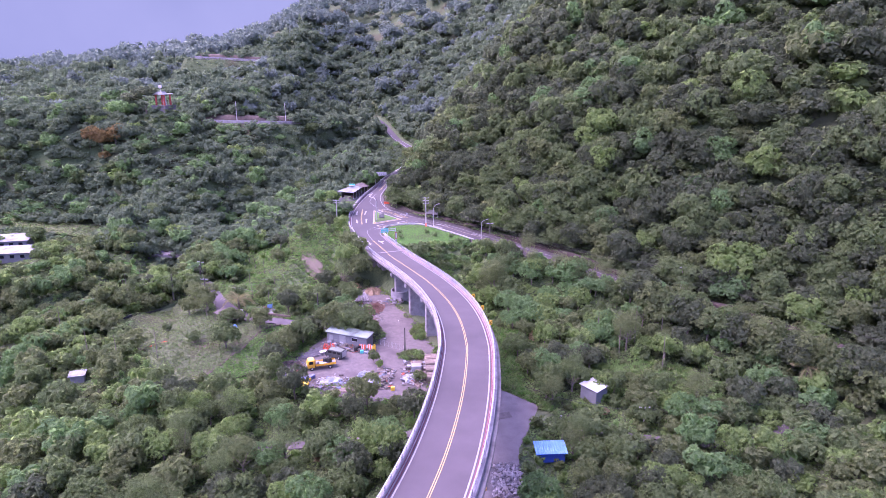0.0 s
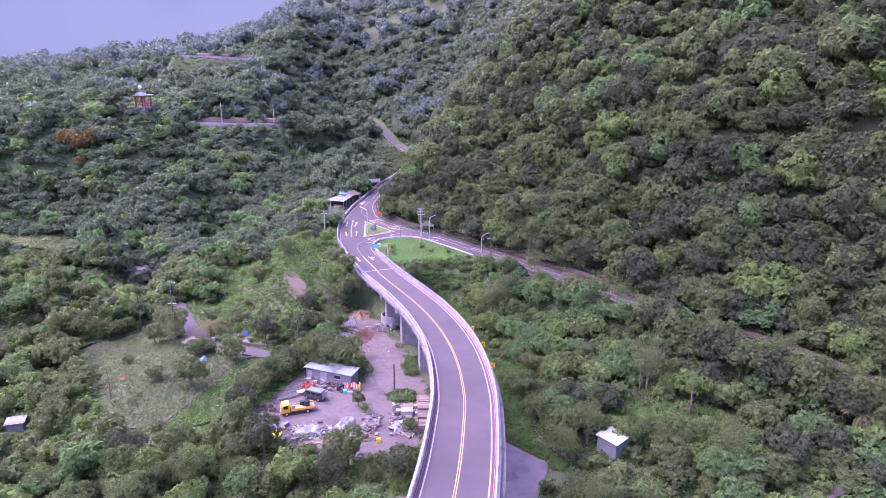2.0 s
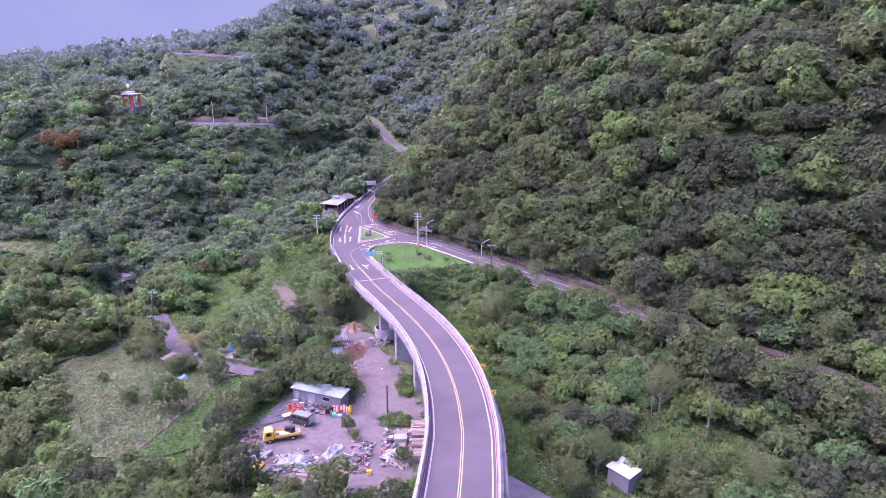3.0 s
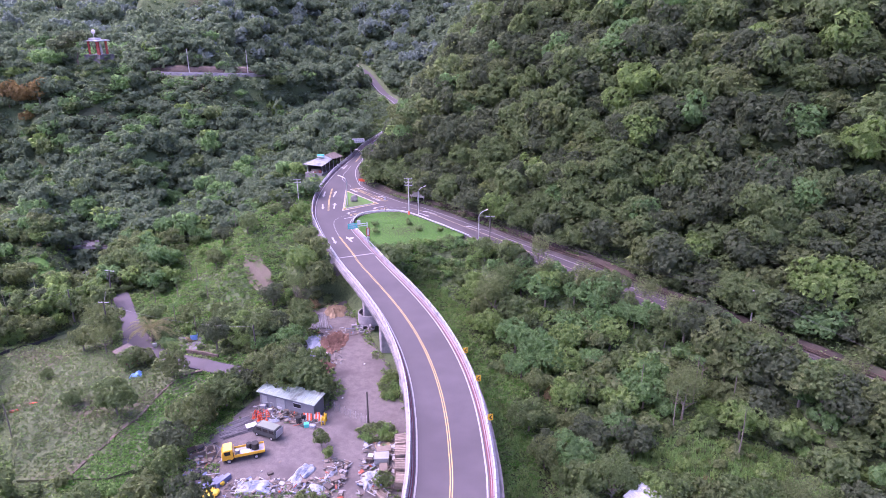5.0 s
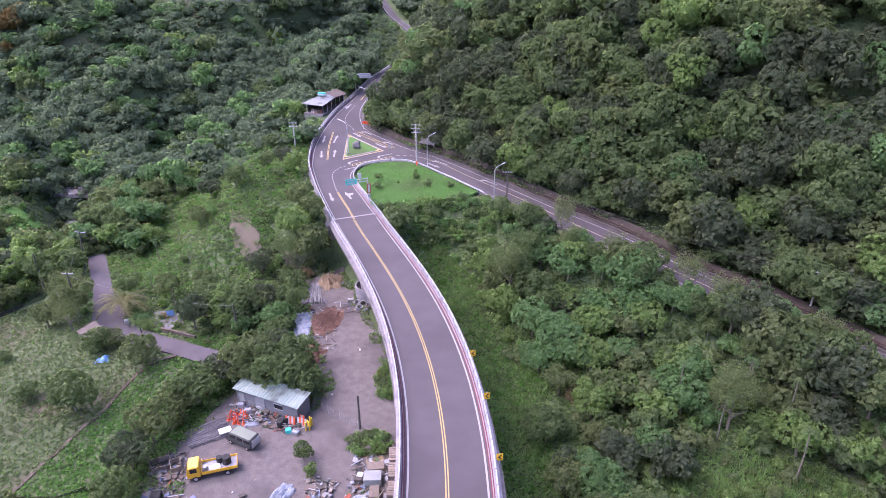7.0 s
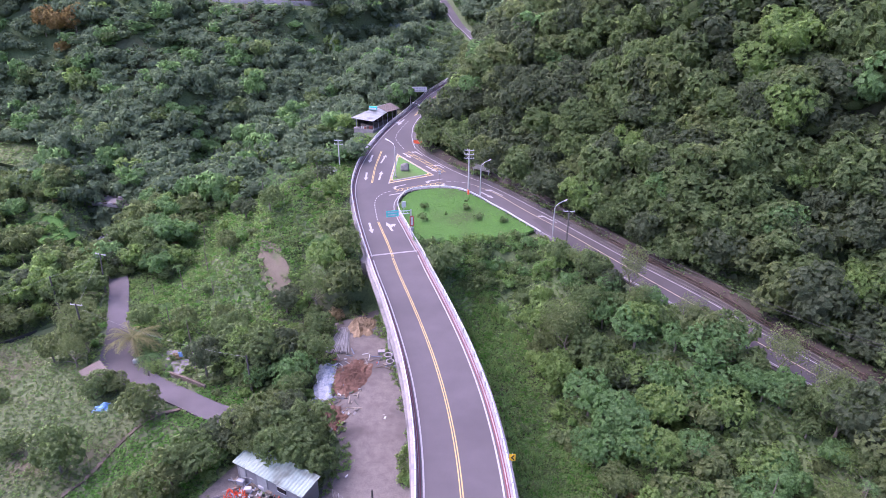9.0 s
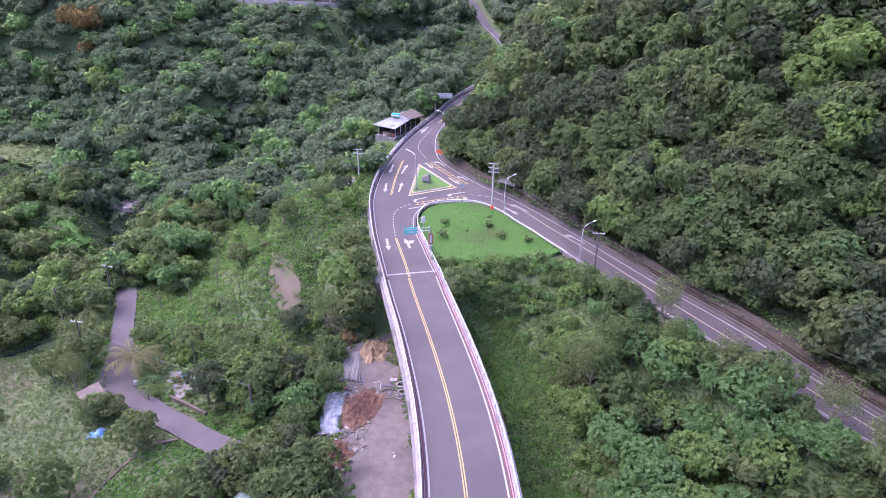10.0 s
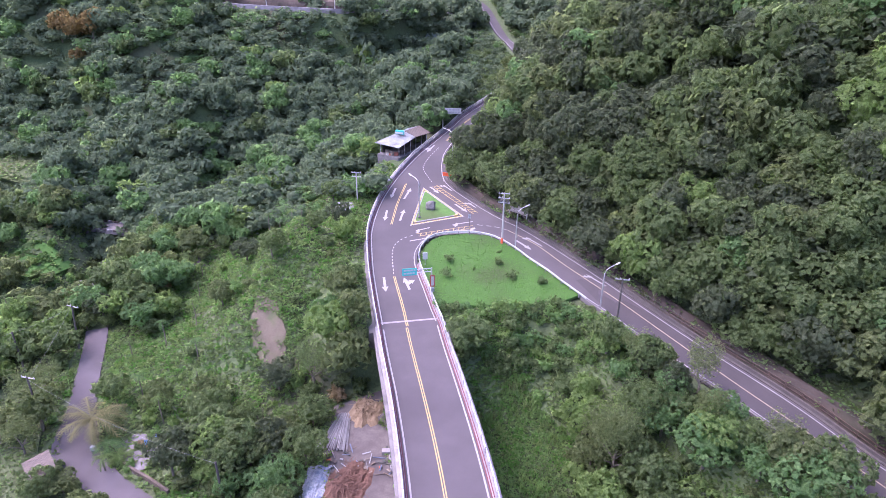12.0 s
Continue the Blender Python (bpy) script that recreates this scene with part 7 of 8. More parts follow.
# trees hiding the metal shed from the camera are moved out to a circle's rim
away = np.maximum(np.hypot(NX - 27.6, NY - 104.8), 0.1)
push = np.where(away < 6.8, 7.2 / away, 1.0)
NX, NY = 27.6 + (NX - 27.6) * push, 104.8 + (NY - 104.8) * push
pick = RT.permutation(len(NX))[:270]
rest = np.ones(len(NX), bool)
rest[pick] = False
for i in pick:
    x, y = NX[i], NY[i]
    big = (13 < x < 34) and (128 < y < 165)
    side = "beside the bridge" if to_line(BRIDGE, np.array([x]), np.array([y]))[0][0] < 16 else ("on the valley floor" if x < 0 else "below the valley road")
    if big and RT.rand() < 0.75:
        tree(x, y, "big", RT.randint(4), (BLUE, FRESH, BLUE)[RT.randint(3)], RT.uniform(0.8, 1.25), RT.uniform(0, 360), side)
    elif RT.rand() < 0.10:
        tree(x, y, "pine", RT.randint(3), (OLIVE, MID)[RT.randint(2)], RT.uniform(0.8, 1.2), RT.uniform(0, 360), side)
    else:
        tree(x, y, "broad", RT.randint(6), RT.choice([MID, DARK, OLIVE, BLUE, FRESH, DRY], p=[0.38, 0.12, 0.18, 0.14, 0.18, 0.0]), RT.uniform(0.55, 1.15), RT.uniform(0, 360), side, RT.uniform(0.8, 1.15))
X, Y = np.concatenate([X[~near], NX[rest]]), np.concatenate([Y[~near], NY[rest]])
for west in (True, False):
    k = (X < -25) == west
    wood("valley_wood", "mixed green broadleaved trees filling the valley floor", X[k], Y[k], BROAD, (0.5, 1.15), [MID, DARK, OLIVE, BLUE, FRESH, HAZEDFAR], [3.2, 0.1, 3.4, 2.0, 2.4, 0] if west else [4, 2, 2.5, 2.4, 1.4, 0], RNG)
for x, y, kind, k, mat, s, tall, where in ((11.9, 157.5, "pine", 0, OLIVE, 1.25, 1.15, "beside the bridge"), (14.5, 163, "pine", 1, MID, 1.2, 1.1, "below the valley road"), (21.3, 166.4, "pine", 2, OLIVE, 1.0, 1.05, "beside the valley road"),
        (15.2, 170.0, "broad", 1, DARK, 0.85, 0.9, "beside the valley road"), (28.2, 157.6, "pine", 1, OLIVE, 0.85, 1.0, "beside the valley road"), (-14.0, 120.2, "broad", 2, MID, 0.42, 1.25, "in the yard"), (-12.6, 117.8, "broad", 4, FRESH, 0.3, 1.2, "in the yard"), (-16.6, 131.6, "broad", 2, MID, 0.95, 1.05, "behind the yard shed"),
        (-20.0, 132.9, "broad", 3, MID, 1.35, 1.0, "behind the yard shed"), (-24.8, 134.6, "broad", 4, OLIVE, 1.3, 1.0, "behind the yard shed"), (-22.3, 138.2, "broad", 1, DARK, 1.1, 0.9, "behind the yard shed"), (-28.5, 134.0, "broad", 0, DARK, 1.0, 0.9, "beside the yard"), (-32, 128.0, "broad", 5, OLIVE, 0.95, 1.0, "beside the yard"),
        (-31.2, 149.8, "broad", 1, MID, 1.35, 0.85, "beside the lane"), (-27.8, 153.0, "broad", 2, DARK, 1.1, 0.9, "beside the lane"), (-35.3, 152.5, "broad", 3, MID, 1.05, 0.9, "beside the lane"), (-38.5, 157.5, "broad", 0, MID, 1.05, 0.85, "on the bank"),
        (-31.5, 163.5, "broad", 4, DARK, 0.95, 0.85, "on the bank"), (-41.9, 138.9, "broad", 5, OLIVE, 0.95, 0.95, "beside the lane"), (-50.3, 141.8, "broad", 1, MID, 0.85, 0.8, "beside the open shed"), (-48.4, 143.0, "broad", 3, OLIVE, 0.7, 0.9, "beside the open shed"), (-46.3, 128.6, "broad", 2, MID, 1.1, 1.0, "in the field"), (-58.4, 151.6, "broad", 4, OLIVE, 1.2, 1.0, "beside the lane"), (-61.8, 148.6, "broad", 0, OLIVE, 0.9, 1.0, "beside the lane"), (-57.0, 147.2, "pine", 0, OLIVE, 0.9, 0.9, "beside the lane"), (-30.2, 130.2, "broad", 3, MID, 1.1, 1.0, "beside the yard"), (33.2, 155.2, "broad", 3, MID, 1.1, 1.0, "below the valley road"), (38.0, 150.0, "pine", 1, OLIVE, 1.1, 1.0, "below the valley road"),
        (-62.5, 154.5, "pine", 0, OLIVE, 1.0, 1.0, "beside the lane"), (-53.5, 129.8, "broad", 4, MID, 0.62, 0.9, "in the field"), (-63.8, 140.4, "broad", 3, MID, 0.4, 1.1, "in the field"), (-62.6, 158.2, "pine", 1, OLIVE, 0.85, 0.9, "beside the lane"),
        (-66.5, 181.5, "broad", 1, MID, 1.1, 1.0, "at the end of the lane"), (-66.2, 174.8, "broad", 0, MID, 0.5, 0.8, "beside the lane"), (-69, 173.5, "broad", 2, MID, 0.6, 0.8, "beside the lane"), (-62.5, 177.5, "broad", 2, OLIVE, 0.8, 0.9, "beside the lane"), (-68.5, 177, "broad", 3, DARK, 0.9, 0.9, "beside the lane"), (-33.0, 122.5, "broad", 0, OLIVE, 1.1, 1.0, "beside the yard"), (-33.5, 118, "broad", 3, DARK, 1.0, 1.0, "beside the yard"), (-4.6, 112.2, "broad", 3, MID, 0.5, 0.9, "beside the pallet stacks"), (-42.5, 187.0, "broad", 1, MID, 0.9, 0.9, "on the bank"), (-47.5, 178.5, "broad", 2, OLIVE, 0.8, 1.0, "on the bank"), (-50, 192, "broad", 3, DARK, 1.0, 0.9, "on the bank"), (-38.5, 196.5, "broad", 4, MID, 0.7, 0.8, "on the bank"),
        (-37.0, 203.5, "broad", 5, DARK, 0.85, 0.9, "on the bank"), (-43, 216, "broad", 0, MID, 0.9, 0.9, "on the bank"), (-143, 273.5, "broad", 0, ORANGE, 1.7, 1.1, "on the spur"), (-137.5, 274.5, "broad", 1, ORANGE, 1.5, 1.1, "on the spur"), (-148.5, 274.5, "broad", 1, ORANGE, 1.4, 1.05, "on the spur"), (-141, 270, "broad", 1, ORANGE, 1.0, 0.8, "on the spur"), (-130.5, 290.5, "umbrella", 1, DARK, 1.5, 1.2, "beside the pavilion"), (-137, 293, "umbrella", 0, DARK, 1.3, 1.1, "beside the pavilion"),
        (-18.8, 312.5, "broad", 3, MID, 1.0, 1.0, "beside the upper road"), (-18.2, 305.5, "broad", 4, OLIVE, 1.15, 1.0, "beside the upper road"), (65.5, 147.0, "broad", 5, FRESH, 1.9, 1.1, "at the foot of the hill"), (56.5, 148.6, "broad", 1, FRESH, 1.1, 1.0, "at the foot of the hill"), (-11.5, 251.5, "broad", 2, OLIVE, 1.6, 1.2, "at the foot of the hill"), (-8.0, 256, "broad", 1, DARK, 1.9, 1.3, "at the foot of the hill"), (-4.5, 261, "broad", 0, OLIVE, 1.8, 1.3, "at the foot of the hill")):
    tree(x, y, kind, k, mat, s, 57 * k, where, tall)

# thicket below the lawn
X, Y = scatter(RT, -14, 16, 163, 183, 1.9, lambda x, y: clear_of(x, y, 0.5) & (to_line(BRIDGE, x, y)[0] > 6.5) & (hill_line(x, y) < -5) & (y > 171 + 0.25 * (x - 2)))
wood("thicket", "dense dark green shrubs below the lawn", X, Y, SHRUB, (0.8, 1.5), [MID, FRESH, BLUE, GRASS], [3, 2, 2, 1.5], RT, 0.0)
# a screen of trees below the valley road
for k, (p, turn) in enumerate(along(offset(VALLEY, 5.6), 3.2, 38.0)):
    if p[1] > 92:
        low = p[0] < 41
        gap = abs(p[0] - 57) < 1.3 or abs(p[0] - 64.5) < 1.3
        q = (p[0] - 1.6, p[1] - 1.6) if low else (p[0], p[1])
        tree(q[0] + RT.uniform(-1, 1), q[1] + RT.uniform(-1, 1), ("broad", "pine", "broad", "big")[k % 4], k % 3, (MID, OLIVE, MID, BLUE)[k % 4], RT.uniform(0.72, 0.92) if low else (0.5 if gap else RT.uniform(0.9, 1.2)), 77 * k, "beside the valley road", RT.uniform(0.9, 1.1))

for k, (p, turn) in enumerate(along(offset(VALLEY, 8.8), 3.6, 82.0)):
    if p[1] > 100:
        tree(p[0] + RT.uniform(-1, 1), p[1] + RT.uniform(-1, 1), "broad", k % 6, (MID, DARK, OLIVE)[k % 3], RT.uniform(1.25, 1.6), 77 * k, "below the valley road", RT.uniform(0.9, 1.05))

# palms


def palm(x, y, h, length, fronds, mat, label, seed, thin=0.11, width=0.5):
    p = thing("palm_tree", pose(x, y, gz(x, y), 0, 0, 40 * seed), label, "palm tree", "palms in the valley")
    part("trunk", tube(bmesh.new(), [(0, 0, -0.4), (0.1, 0, h * 0.5), (0, 0.05, h)], thin * 1.2, thin * 0.7, 6), M_BARK, p, "slim grey-brown trunk")
    v = frond_crown(np.random.RandomState(seed), fronds, length, h, 12 if length < 4 else 20, 0.85 if length < 4 else 0.62, width)
    part_mesh("crown", mesh_np("crown", v, np.arange(len(v)).reshape(-1, 4), [LEAF[mat]]), p)


palm(-50.8, 151.9, 3.2, 5.2, 18, PALMLEAF, "large palm with long yellowed fronds beside the lane", 1, 0.24, 0.30)
palm(-47.4, 149.9, 1.6, 2.4, 16, BLUE, "low palm with dark green fronds beside the lane", 2, 0.2, 0.45)
palm(-45.3, 148.9, 1.0, 2.0, 16, FRESH, "low palm with fresh green fronds", 3, 0.15, 0.5)
palm(-45.8, 146.9, 2.4, 1.5, 9, FRESH, "young palm beside the lane", 4, 0.1, 0.45)
palm(66.2, 110.6, 5.5, 4.3, 13, PALMLEAF, "tall palm with drooping yellowed fronds over the trees", 5, 0.22, 0.26)
palm(54.5, 106.6, 2.6, 2.8, 12, BLUE, "banana-like plant with broad green fronds", 6, 0.2, 0.8)
ARECA = [(-60.5, 193.6), (-56.4, 185.8), (-49.7, 159.9), (-44.4, 156.3), (-49.8, 201.0), (-46.7, 199.2), (-63, 182), (-60, 178), (-54, 172), (-51, 176), (-57, 168), (-46, 168), (-43, 163), (-84, 172), (-87, 168), (-82, 164), (-79, 170), (-90, 160), (-86, 155), (-81, 158),
         (-40.0, 207.5), (-42.5, 208.2), (-45.0, 208.6), (-47.2, 209.8), (-49.5, 210), (-42, 211), (52, 138), (48, 134), (45, 128), (40.5, 131), (57, 127), (36, 126), (33, 133), (62, 120), (43, 120), (-70, 136), (-58, 122), (-64, 118), (-72, 122), (-88, 140)]
for k, (x, y) in enumerate(ARECA):
    palm(x, y, (3.0 if y > 150 and x > -65 else 6.5) + (k % 5) * 0.5, 1.3, 8, (FRESH, MID, BLUE)[k % 3], "slender areca palm with a small crown", 10 + k, 0.08, 0.5)
# bushes and weeds along the edges of the yard
X, Y = scatter(RT, -34, 0, 103, 166, 0.8, lambda x, y: ((inside(YARD, x, y) & (to_line(np.column_stack([np.vstack([YARD, YARD[:1]]), np.zeros(len(YARD) + 1)]), x, y)[0] < 0.9 + 0.7 * noise_field(x, y, 6))) | (np.hypot((x + 6.3) / 2.2, (y - 122.6) / 1.6) < 1) | (np.hypot((x + 6.0) / 1.6, (y - 136) / 3.2) < 1) | (np.hypot((x + 13.4) / 1.2, (y - 157) / 2.5) < 0.9) | (np.hypot((x + 17.5) / 6, (y - 110.3) / 0.9) < 1) | (np.hypot((x + 29) / 2.5, (y - 115.2) / 1.2) < 1)) & ~((x > -28) & (x < -15) & (y > 127) & (y < 134)))
wood("yard_weeds", "green weeds along the edges of the yard", X, Y, WEED, (0.5, 1.1), [GRASS, FRESH, MID], [3, 2, 2], RT, 0.0)
X, Y = scatter(RT, -12, -2, 118, 142, 1.0, lambda x, y: ((np.hypot((x + 6.6) / 2.9, (y - 123.0) / 2.3) < 1) & (y > 121.2)) | (np.hypot((x + 5.4) / 1.7, (y - 135.6) / 3.8) < 1))
wood("yard_bushes", "fresh green bushes growing beside the bridge", X, Y, SHRUB, (0.55, 0.95), [MID, FRESH, GRASS], [3, 2, 2], RT, 0.0, "bushes")
# young bushes on the lawn
for k, (x, y, s) in enumerate(((1.2, 187.0, 0.75), (-3.3, 187.6, 0.8), (-6.0, 191.4, 0.8), (-13.3, 186.0, 0.9), (-13.9, 191.0, 0.75), (-6.4, 195.4, 0.4), (-9.5, 189, 0.3))):
    v, tri = full_crown(np.random.RandomState(300 + k), 190, 1.2, 0.75, 0.32, 6, ragged=0.35)
    b = part_mesh("bush", mesh_np("bush", v, tri, [LEAF[MID]]), None, pose(x, y, 1.15 + 0.012 * (y - 185), 0, 0, 50 * k) @ Matrix.Scale(s * 1.1, 4))
    tagged(b, "small round dark green bush on the lawn", "bush", "bushes on the lawn")

# ---- woods ----
def bend_open(x, y):
    """False where trees would hide the upper bend or the terrace from the camera; only low bushes there."""
    return ~((x > -37) & (x < -14) & (y > 298) & (y < 360)) & ~((x < -116) & (y < 241))


def spur_open(x, y):
    """True where no view is kept: off the pavilion, the shop and the slopes below the far roads."""
    ok = bend_open(x, y) & (np.hypot(x + 123, y - 289) > 8) & (to_line(np.array([(-37, 230, 0), (-32, 243, 0), (-40, 226, 0)]), x, y)[0] > 6.5)
    return ok & ~((x > -107) & (x < -71) & (to_line(MIDROAD, x, y)[0] < 5.5) & (y < 306 + 0.9 * np.clip(x + 82, 0, 99)))


def hillside(x, y):
    return (hill_line(x, y) > np.where(x > 12, 1.2, 2.0)) & (((x + 20) * 0.96 - (y - 240) * 0.1) > 3) & (to_line(MAIN, x, y)[0] > 6.0) & ~inside(ROADPOLY, x, y) & in_view(x, y, 8)


X, Y = scatter(RNG, -40, 150, 40, 300, 3.9, lambda x, y: hillside(x, y) & (hill_line(x, y) < 42))
k = (hill_line(X, Y) < 17) & (Y > 95) & (X < 95)
wood("hillside_wood", "dense dark green broadleaved trees along the foot of the hill", X[k], Y[k], HILLA, (0.75, 1.25), [DARK, MID, OLIVE, BLUE, FRESH], [4.2, 4, 1.0, 0.5, 0.9], RNG, 0.0)
X, Y = X[~k], Y[~k]
wood("hillside_wood", "dense dark green broadleaved wood on the steep hillside", X, Y, HILLB, (0.75, 1.3), [DARK, MID, OLIVE, BLUE, FRESH], [6.0, 3.6, 0.8, 0.5, 0.6], RNG, 0.0)
X, Y = scatter(RNG, -40, 190, 40, 345, 4.7, lambda x, y: hillside(x, y) & (hill_line(x, y) >= 42) & (hill_line(x, y) < 150))
wood("hillside_wood", "dense dark green wood high on the steep hillside", X, Y, HILLC, (0.8, 1.3), [DARK, MID, OLIVE, BLUE, FRESH], [6.0, 3.4, 0.9, 0.5, 0.4], RNG, 0.0)
X, Y = scatter(RNG, -40, 180, 60, 340, 4.3, lambda x, y: hillside(x, y) & (hill_line(x, y) > 4) & (hill_line(x, y) < 150))
wood("hillside_undergrowth", "dark green undergrowth beneath the hillside trees", X, Y, BUSH, (0.9, 1.3), [DARK, MID, OLIVE], [3, 4, 1], RNG, -0.5)
X, Y = scatter(RNG, -12, 120, 60, 235, 0.95, lambda x, y: (hill_line(x, y) > 0.2) & (hill_line(x, y) < 8) & ~inside(ROADPOLY, x, y) & in_view(x, y, 5))
wood("bank_weeds", "ferns and weeds over the roadside bank", X, Y, WEED, (0.5, 1.2), [MID, DARK, GRASS, OLIVE], [3, 2, 2.5, 1], RNG, -0.9)
X, Y = scatter(RNG, -240, -28, 212, 345, 4.2, lambda x, y: clear_of(x, y, 0.4) & in_view(x, y) & ~((x > -60) & (y < 232)) & ~((hill_line(x, y) > 0) & (x > -24)) & spur_open(x, y) & ~inside(TERRACE, x, y) & (np.hypot((x + 142) / 9, (y - 270) / 5) > 1) & ~((x > -107) & (x < -71) & (to_line(MIDROAD, x, y)[0] < 21) & (y < 306 + 0.9 * np.clip(x + 82, 0, 99))) & (to_line(np.array([(-37, 230, 0), (-32, 243, 0)]), x, y)[0] > 6.5))
keep = to_line(np.array([(-126, 291, 0), (-114, 268, 0)]), X, Y)[0] > 8.0
X, Y = X[keep], Y[keep]
# from the spur outward the leaf colours carry painted haze
wood("spur_wood", "dense green broadleaved wood over the spur", X, Y, SPURB, (0.75, 1.25), [HAZEDFAR, FRESH, MID, BLUE], [8, 0.3, 0.5, 1.4], RNG, 0.2)
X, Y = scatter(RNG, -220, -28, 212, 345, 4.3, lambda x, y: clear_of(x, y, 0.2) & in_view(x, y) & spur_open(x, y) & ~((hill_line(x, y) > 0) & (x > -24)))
wood("spur_undergrowth", "green undergrowth and vines over the spur", X, Y, BUSH, (0.7, 1.25), [HAZEDFAR, BLUE], [5, 1], RNG, 0.0)
X, Y = scatter(RNG, -175, 0, 205, 410, 2.6, lambda x, y: clear_of(x, y, 0.1) & (((to_line(MAIN, x, y)[0] < 11) & (y > 240)) | ~bend_open(x, y) | (to_line(np.array([(-128, 294, 0), (-110, 260, 0)]), x, y)[0] < 12) | ((to_line(MIDROAD, x, y)[0] < 14) & (to_line(MIDROAD, x, y)[0] > 5) & (x < -60) & (y < 306 + 0.9 * np.clip(x + 82, 0, 99)))) & ~inside(ROADPOLY, x, y))
keep = ~inside(TERRACE, X, Y) & (np.hypot(X + 141, Y - 205) > 11)
X, Y = X[keep], Y[keep]
wood("roadside_bushes", "low green bushes along the far roads", X, Y, BUSH, (0.3, 0.6), [HAZEDFAR, MID, BLUE], [4, 1.5, 1], RNG, 0.0)
X, Y = scatter(RNG, -330, 60, 300, 500, 6.0, lambda x, y: clear_of(x, y, 1.2) & in_view(x, y, 6) & ~((x > -164) & (x < -84) & (to_line(TOPROAD, x, y)[0] < 10) & (y < 431)))
keep = bend_open(X, Y)
X, Y = X[keep], Y[keep]
wood("far_undergrowth", "green undergrowth over the further slopes", X, Y, FARBUSH, (1.0, 1.7), [HAZEDFAR, HAZEDMOUNT], [5, 1], RNG, 0.0)
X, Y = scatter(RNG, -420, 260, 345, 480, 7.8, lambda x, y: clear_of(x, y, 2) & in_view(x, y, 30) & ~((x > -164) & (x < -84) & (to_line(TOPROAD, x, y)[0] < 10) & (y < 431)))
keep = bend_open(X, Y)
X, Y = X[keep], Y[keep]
wood("far_wood", "green woods on the further slopes, leaves paled for haze", X, Y, FARB, (0.9, 1.4), [HAZEDFAR, HAZEDMOUNT], [6, 1.2], RNG)
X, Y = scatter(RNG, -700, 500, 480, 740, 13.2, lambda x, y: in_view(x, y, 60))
wood("distant_wood", "distant mountain forest with haze painted into its blue-green leaves", X, Y, DISTB, (0.9, 1.5), [HAZEDMOUNT], [1], RNG)


def field_top(x, y):
    return ground(x, y) + np.where(inside(FIELD, x, y), 0.42, 0.1)


def creeper_side(x, y):
    """True on the yard's side of the footpath across the field."""
    return x > np.interp(y, FOOTPATH[:, 1], FOOTPATH[:, 0]) + 0.4


def open_bank(x, y):
    return (x > -64) & (x < -30) & (y > 158)


def not_bare(x, y):
    u, v = (x + 35.8) * 0.87 + (y - 171.0) * 0.5, (y - 171.0) * 0.87 - (x + 35.8) * 0.5
    return np.hypot(u / 1.5, v / 3.8) > 1 + 0.5 * noise_field(x, y, 5)


def verge(x, y):
    return (to_line(BRIDGE, x, y)[0] < np.where(y > 128, 16.5, 13.5) + 2 * noise_field(x, y, 17)) & (x > -6) & (y > 96)


X, Y = scatter(RNG, -120, 80, 40, 245, 3.3, lambda x, y: clear_of(x, y, 0.6) & in_view(x, y, 5) & (hill_line(x, y) < -4.5) & ~((y > 215) & (x < -60)) & ~verge(x, y) & ~(open_bank(x, y) & (noise_field(x, y, 9) > -0.75)))
wood("scrub", "low green shrubs and vines", X, Y, SCRUB, (0.6, 1.4), [MID, FRESH, OLIVE, GRASS, DRY], [3, 2, 2, 2, 0.2], RNG, 0.1)
HILL3 = on_road(HILL_EDGE[(HILL_EDGE[:, 1] < 236) & (HILL_EDGE[:, 0] < 110)][::2], 0.0)


def carpet(name, label, x0, x1, y0, y1, per, size, mats, keep, lift=0.18, height=ground):
    """Low creeping leaves close over the ground: one mesh of single leaves."""
    n = int((x1 - x0) * (y1 - y0) * per)
    x, y = RNG.uniform(x0, x1, n), RNG.uniform(y0, y1, n)
    k = keep(x, y)
    x, y = x[k], y[k]
    nrm = unit(RNG.normal(size=(len(x), 3)) * 0.38 + np.array([0, 0, 1.0]))
    v = cards(np.column_stack([x, y, height(x, y) + lift * RNG.uniform(0.3, 1.6, len(x))]), nrm, size, 0.9, RNG)
    mi = np.clip((noise_field(x, y, 13.0) * 0.5 + 0.5 + RNG.normal(size=len(x)) * 0.3) * len(mats), 0, len(mats) - 1).astype(int)
    me = mesh_np(name, v, np.arange(len(v)).reshape(-1, 3), [LEAF[m] for m in mats], mi)
    return tagged(new(name, me), label, "ground cover", kind="stuff")


carpet("ground_cover", "low leafy ground cover between the trees", -95, 62, 70, 240, 6.0, 0.62, [MID, GRASS, OLIVE, FRESH], lambda x, y: not_bare(x, y) & clear_of(x, y, 0.1) & in_view(x, y, 3) & (hill_line(x, y) < -4) & ~((y > 215) & (x < -60)))
carpet("stream_bank_cover", "low green growth along the stream", -150, -95, 150, 232, 3.0, 0.8, [MID, GRASS, FRESH, OLIVE], lambda x, y: clear_of(x, y, 0.1) & in_view(x, y, 3) & ~inside(TERRACE, x, y), 0.25)
carpet("far_slope_cover", "low green growth on the slopes by the far roads", -165, -5, 262, 440, 1.6, 1.15, [HAZEDFAR, HAZEDFAR, MID], lambda x, y: clear_of(x, y, 0.0) & (((x > -40) & (y > 296) & (y < 400)) | ((to_line(TOPROAD, x, y)[0] < 16)) | ((to_line(MIDROAD, x, y)[0] < 22) & (y < 306) & (x > -130))), 0.5)
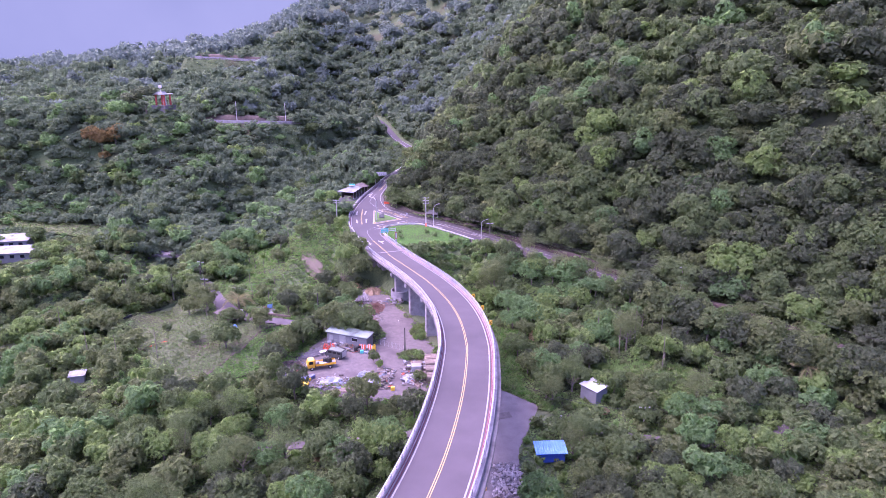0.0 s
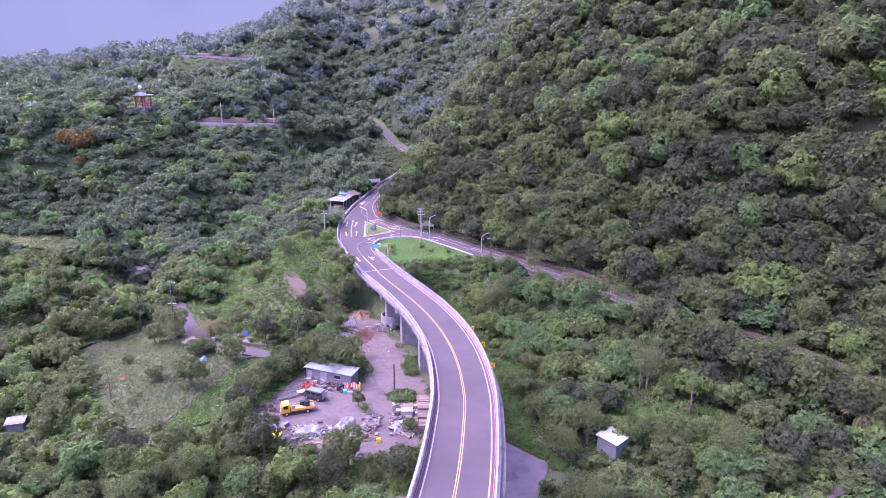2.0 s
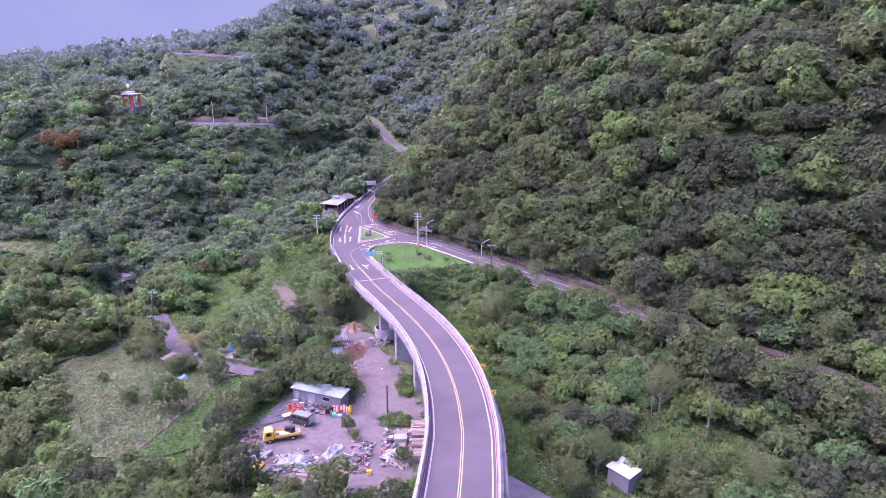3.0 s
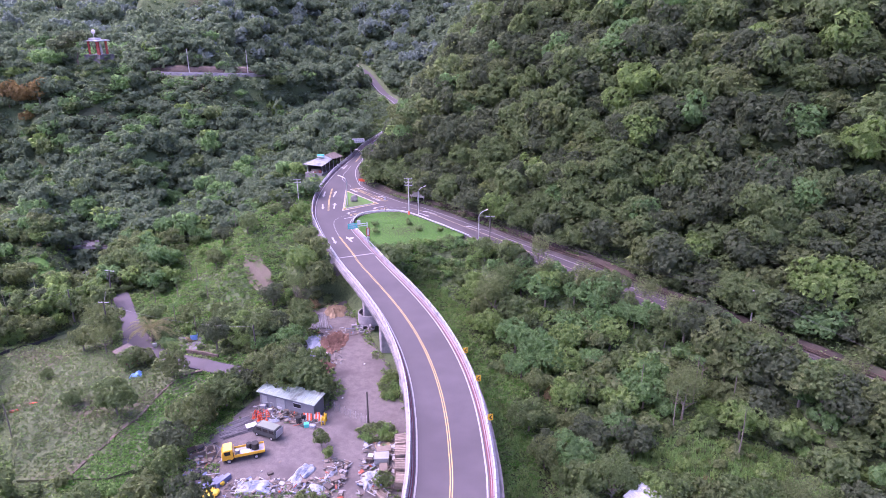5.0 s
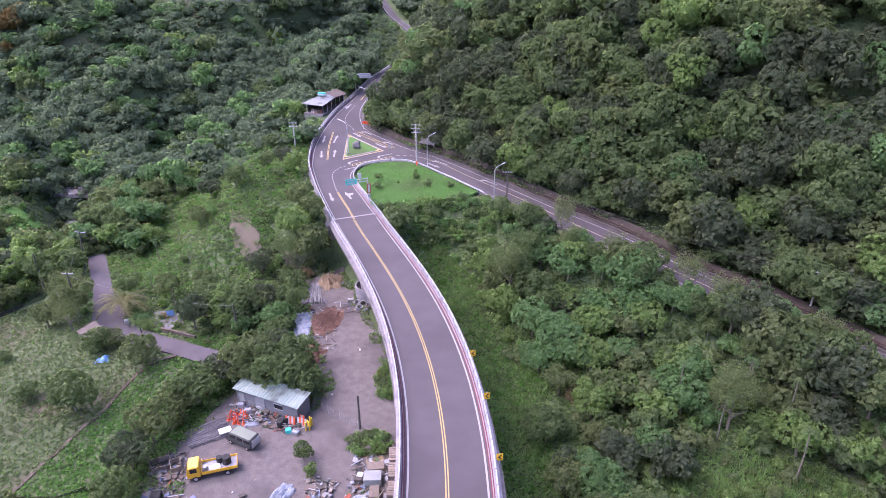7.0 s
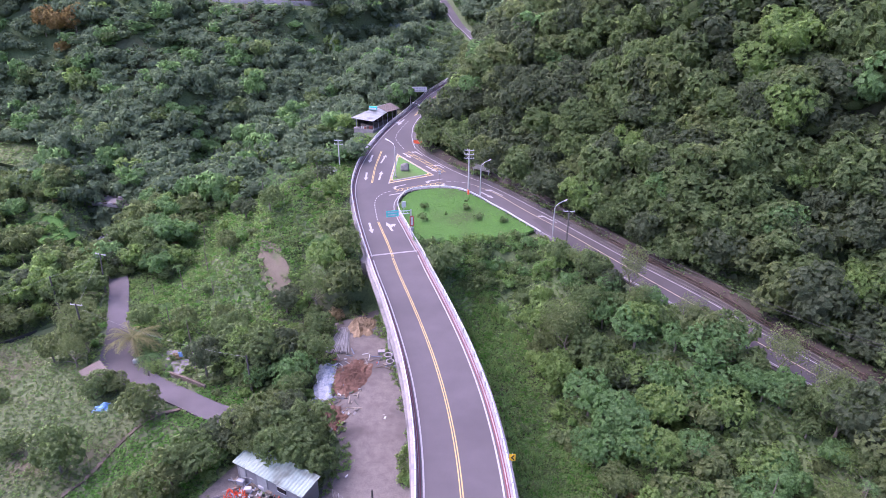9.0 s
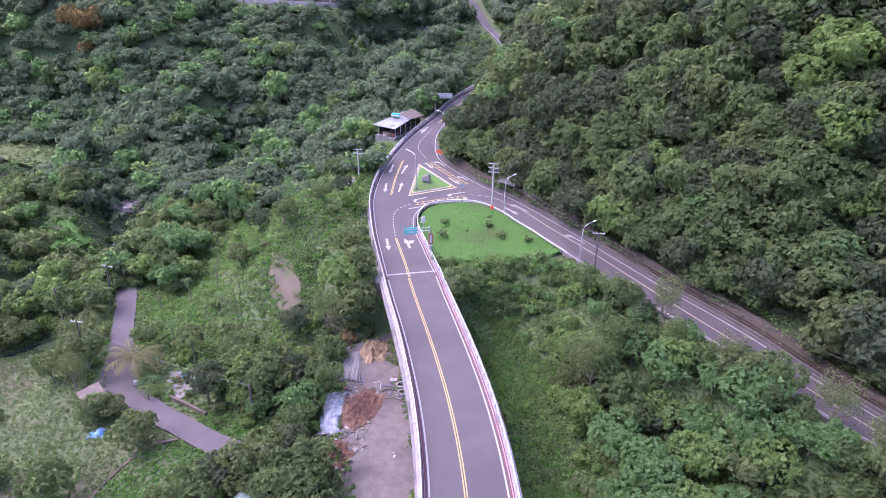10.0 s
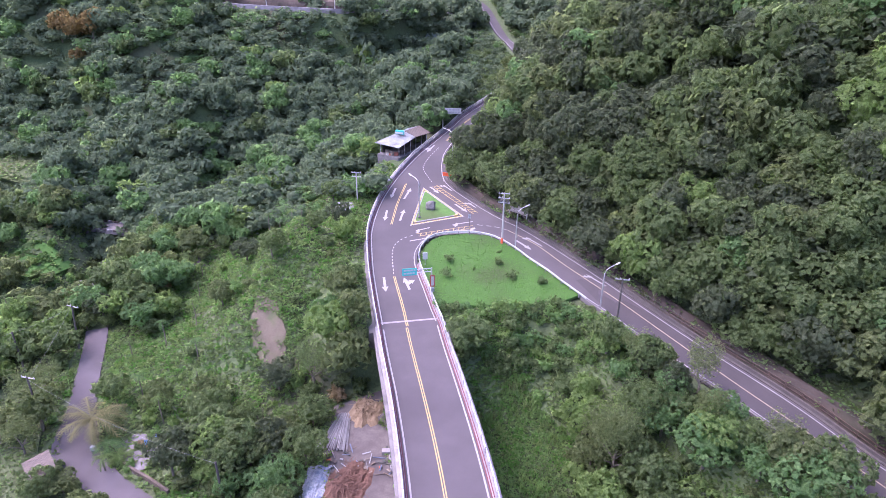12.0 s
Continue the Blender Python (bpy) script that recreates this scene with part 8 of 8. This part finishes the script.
carpet("bank_cover", "patches of weeds and ferns on the bank at the foot of the hill", -24, 100, 70, 236, 5.0, 0.42, [MID, GRASS, DARK, GRASS], lambda x, y: ~inside(ROADPOLY, x, y) & (hill_line(x, y) > -1) & in_view(x, y, 3) & (to_line(HILL3, x, y)[0] > 0.9) & (to_line(HILL3, x, y)[0] < 4.2) & (noise_field(x, y, 6.0) > -0.25), 0.16,
       lambda x, y: road_height(x, y) + np.interp(to_line(HILL3, x, y)[0], [0.6, 1.0, 1.5, 2.2, 3.0, 4.2], [0.35, 0.75, 1.35, 1.8, 1.9, 2.4]))
carpet("thicket_floor", "dense leafy growth on the ground below the valley road", 4, 50, 95, 182, 6.0, 0.5, [MID, FRESH, GRASS, MID], lambda x, y: clear_of(x, y, 0.2) & (hill_line(x, y) < -4), 0.3)
carpet("meadow_grass", "rough yellow-green grass on the terraced field", -184, -126, 228, 264, 3.0, 0.8, [OLIVE, GRASS, OLIVE], lambda x, y: inside(TERRACE, x, y), 0.15, lambda x, y: ground(x, y) + 0.25)
carpet("hill_ground_cover", "dark leafy ground cover under the hillside trees", -30, 110, 90, 300, 2.0, 0.9, [DARK, MID], lambda x, y: (hill_line(x, y) > 2) & (hill_line(x, y) < 45) & ~inside(ROADPOLY, x, y) & in_view(x, y, 3) & (((x + 20) * 0.96 - (y - 240) * 0.1) > 2), 0.3)
X, Y = scatter(RNG, -95, 30, 95, 240, 0.9, lambda x, y: clear_of(x, y, 0.1) & in_view(x, y, 5) & (hill_line(x, y) < -4) & (verge(x, y) | open_bank(x, y)) & not_bare(x, y))
wood("weeds", "leafy green weeds and creepers over the ground", X, Y, WEED, (0.5, 1.2), [GRASS, FRESH, LAWNLEAF, MID], [4, 3, 2, 1.5], RNG, 0.0)
X, Y = scatter(RNG, -82, 52, 70, 185, 0.9, lambda x, y: (np.hypot((x - 37.5) / 12.5, (y - 117.5) / 6.5) < 1) | (clear_of(x, y, 0.1) & verge(x, y) & (noise_field(x, y, 9) > 0.45)))
wood("tall_grass", "tall green grass along the bridge and field", X, Y, TUFT, (0.4, 1.1), [GRASS, FRESH, OLIVE, DRY], [4, 2, 1.2, 0.12], RNG, -0.2)
X, Y = scatter(RNG, -12, 24, 96, 182, 0.62, lambda x, y: clear_of(x, y, 0.0) & verge(x, y))
wood("verge_grass", "lush bright green grass and weeds on the verge", X, Y, WEED, (0.35, 0.8), [LAWNLEAF, GRASS, FRESH], [3, 3, 2], RNG, -0.05)
carpet("creepers", "lush bright green creepers over the slope beside the yard", -60, -28, 104, 146, 15.0, 0.46, [LAWNLEAF, GRASS, LAWNLEAF], lambda x, y: creeper_side(x, y) & (inside(FIELD, x, y) | (clear_of(x, y, 0.1) & (y > 112))), 0.14, field_top)
carpet("field_weeds", "short dull green grass and weeds over the field", -82, -30, 110, 168, 11.0, 0.40, [OLIVE, MID, GRASS, MID, OLIVE], lambda x, y: inside(FIELD, x, y) & ~creeper_side(x, y), 0.10, field_top)
carpet("lawn_grass", "short bright green grass of the lawn", -22, 12, 176, 203, 42.0, 0.17, [LAWNLEAF], lambda x, y: inside(LAWN, x, y), 0.06, lambda x, y: road_height(x, y) + 0.13)
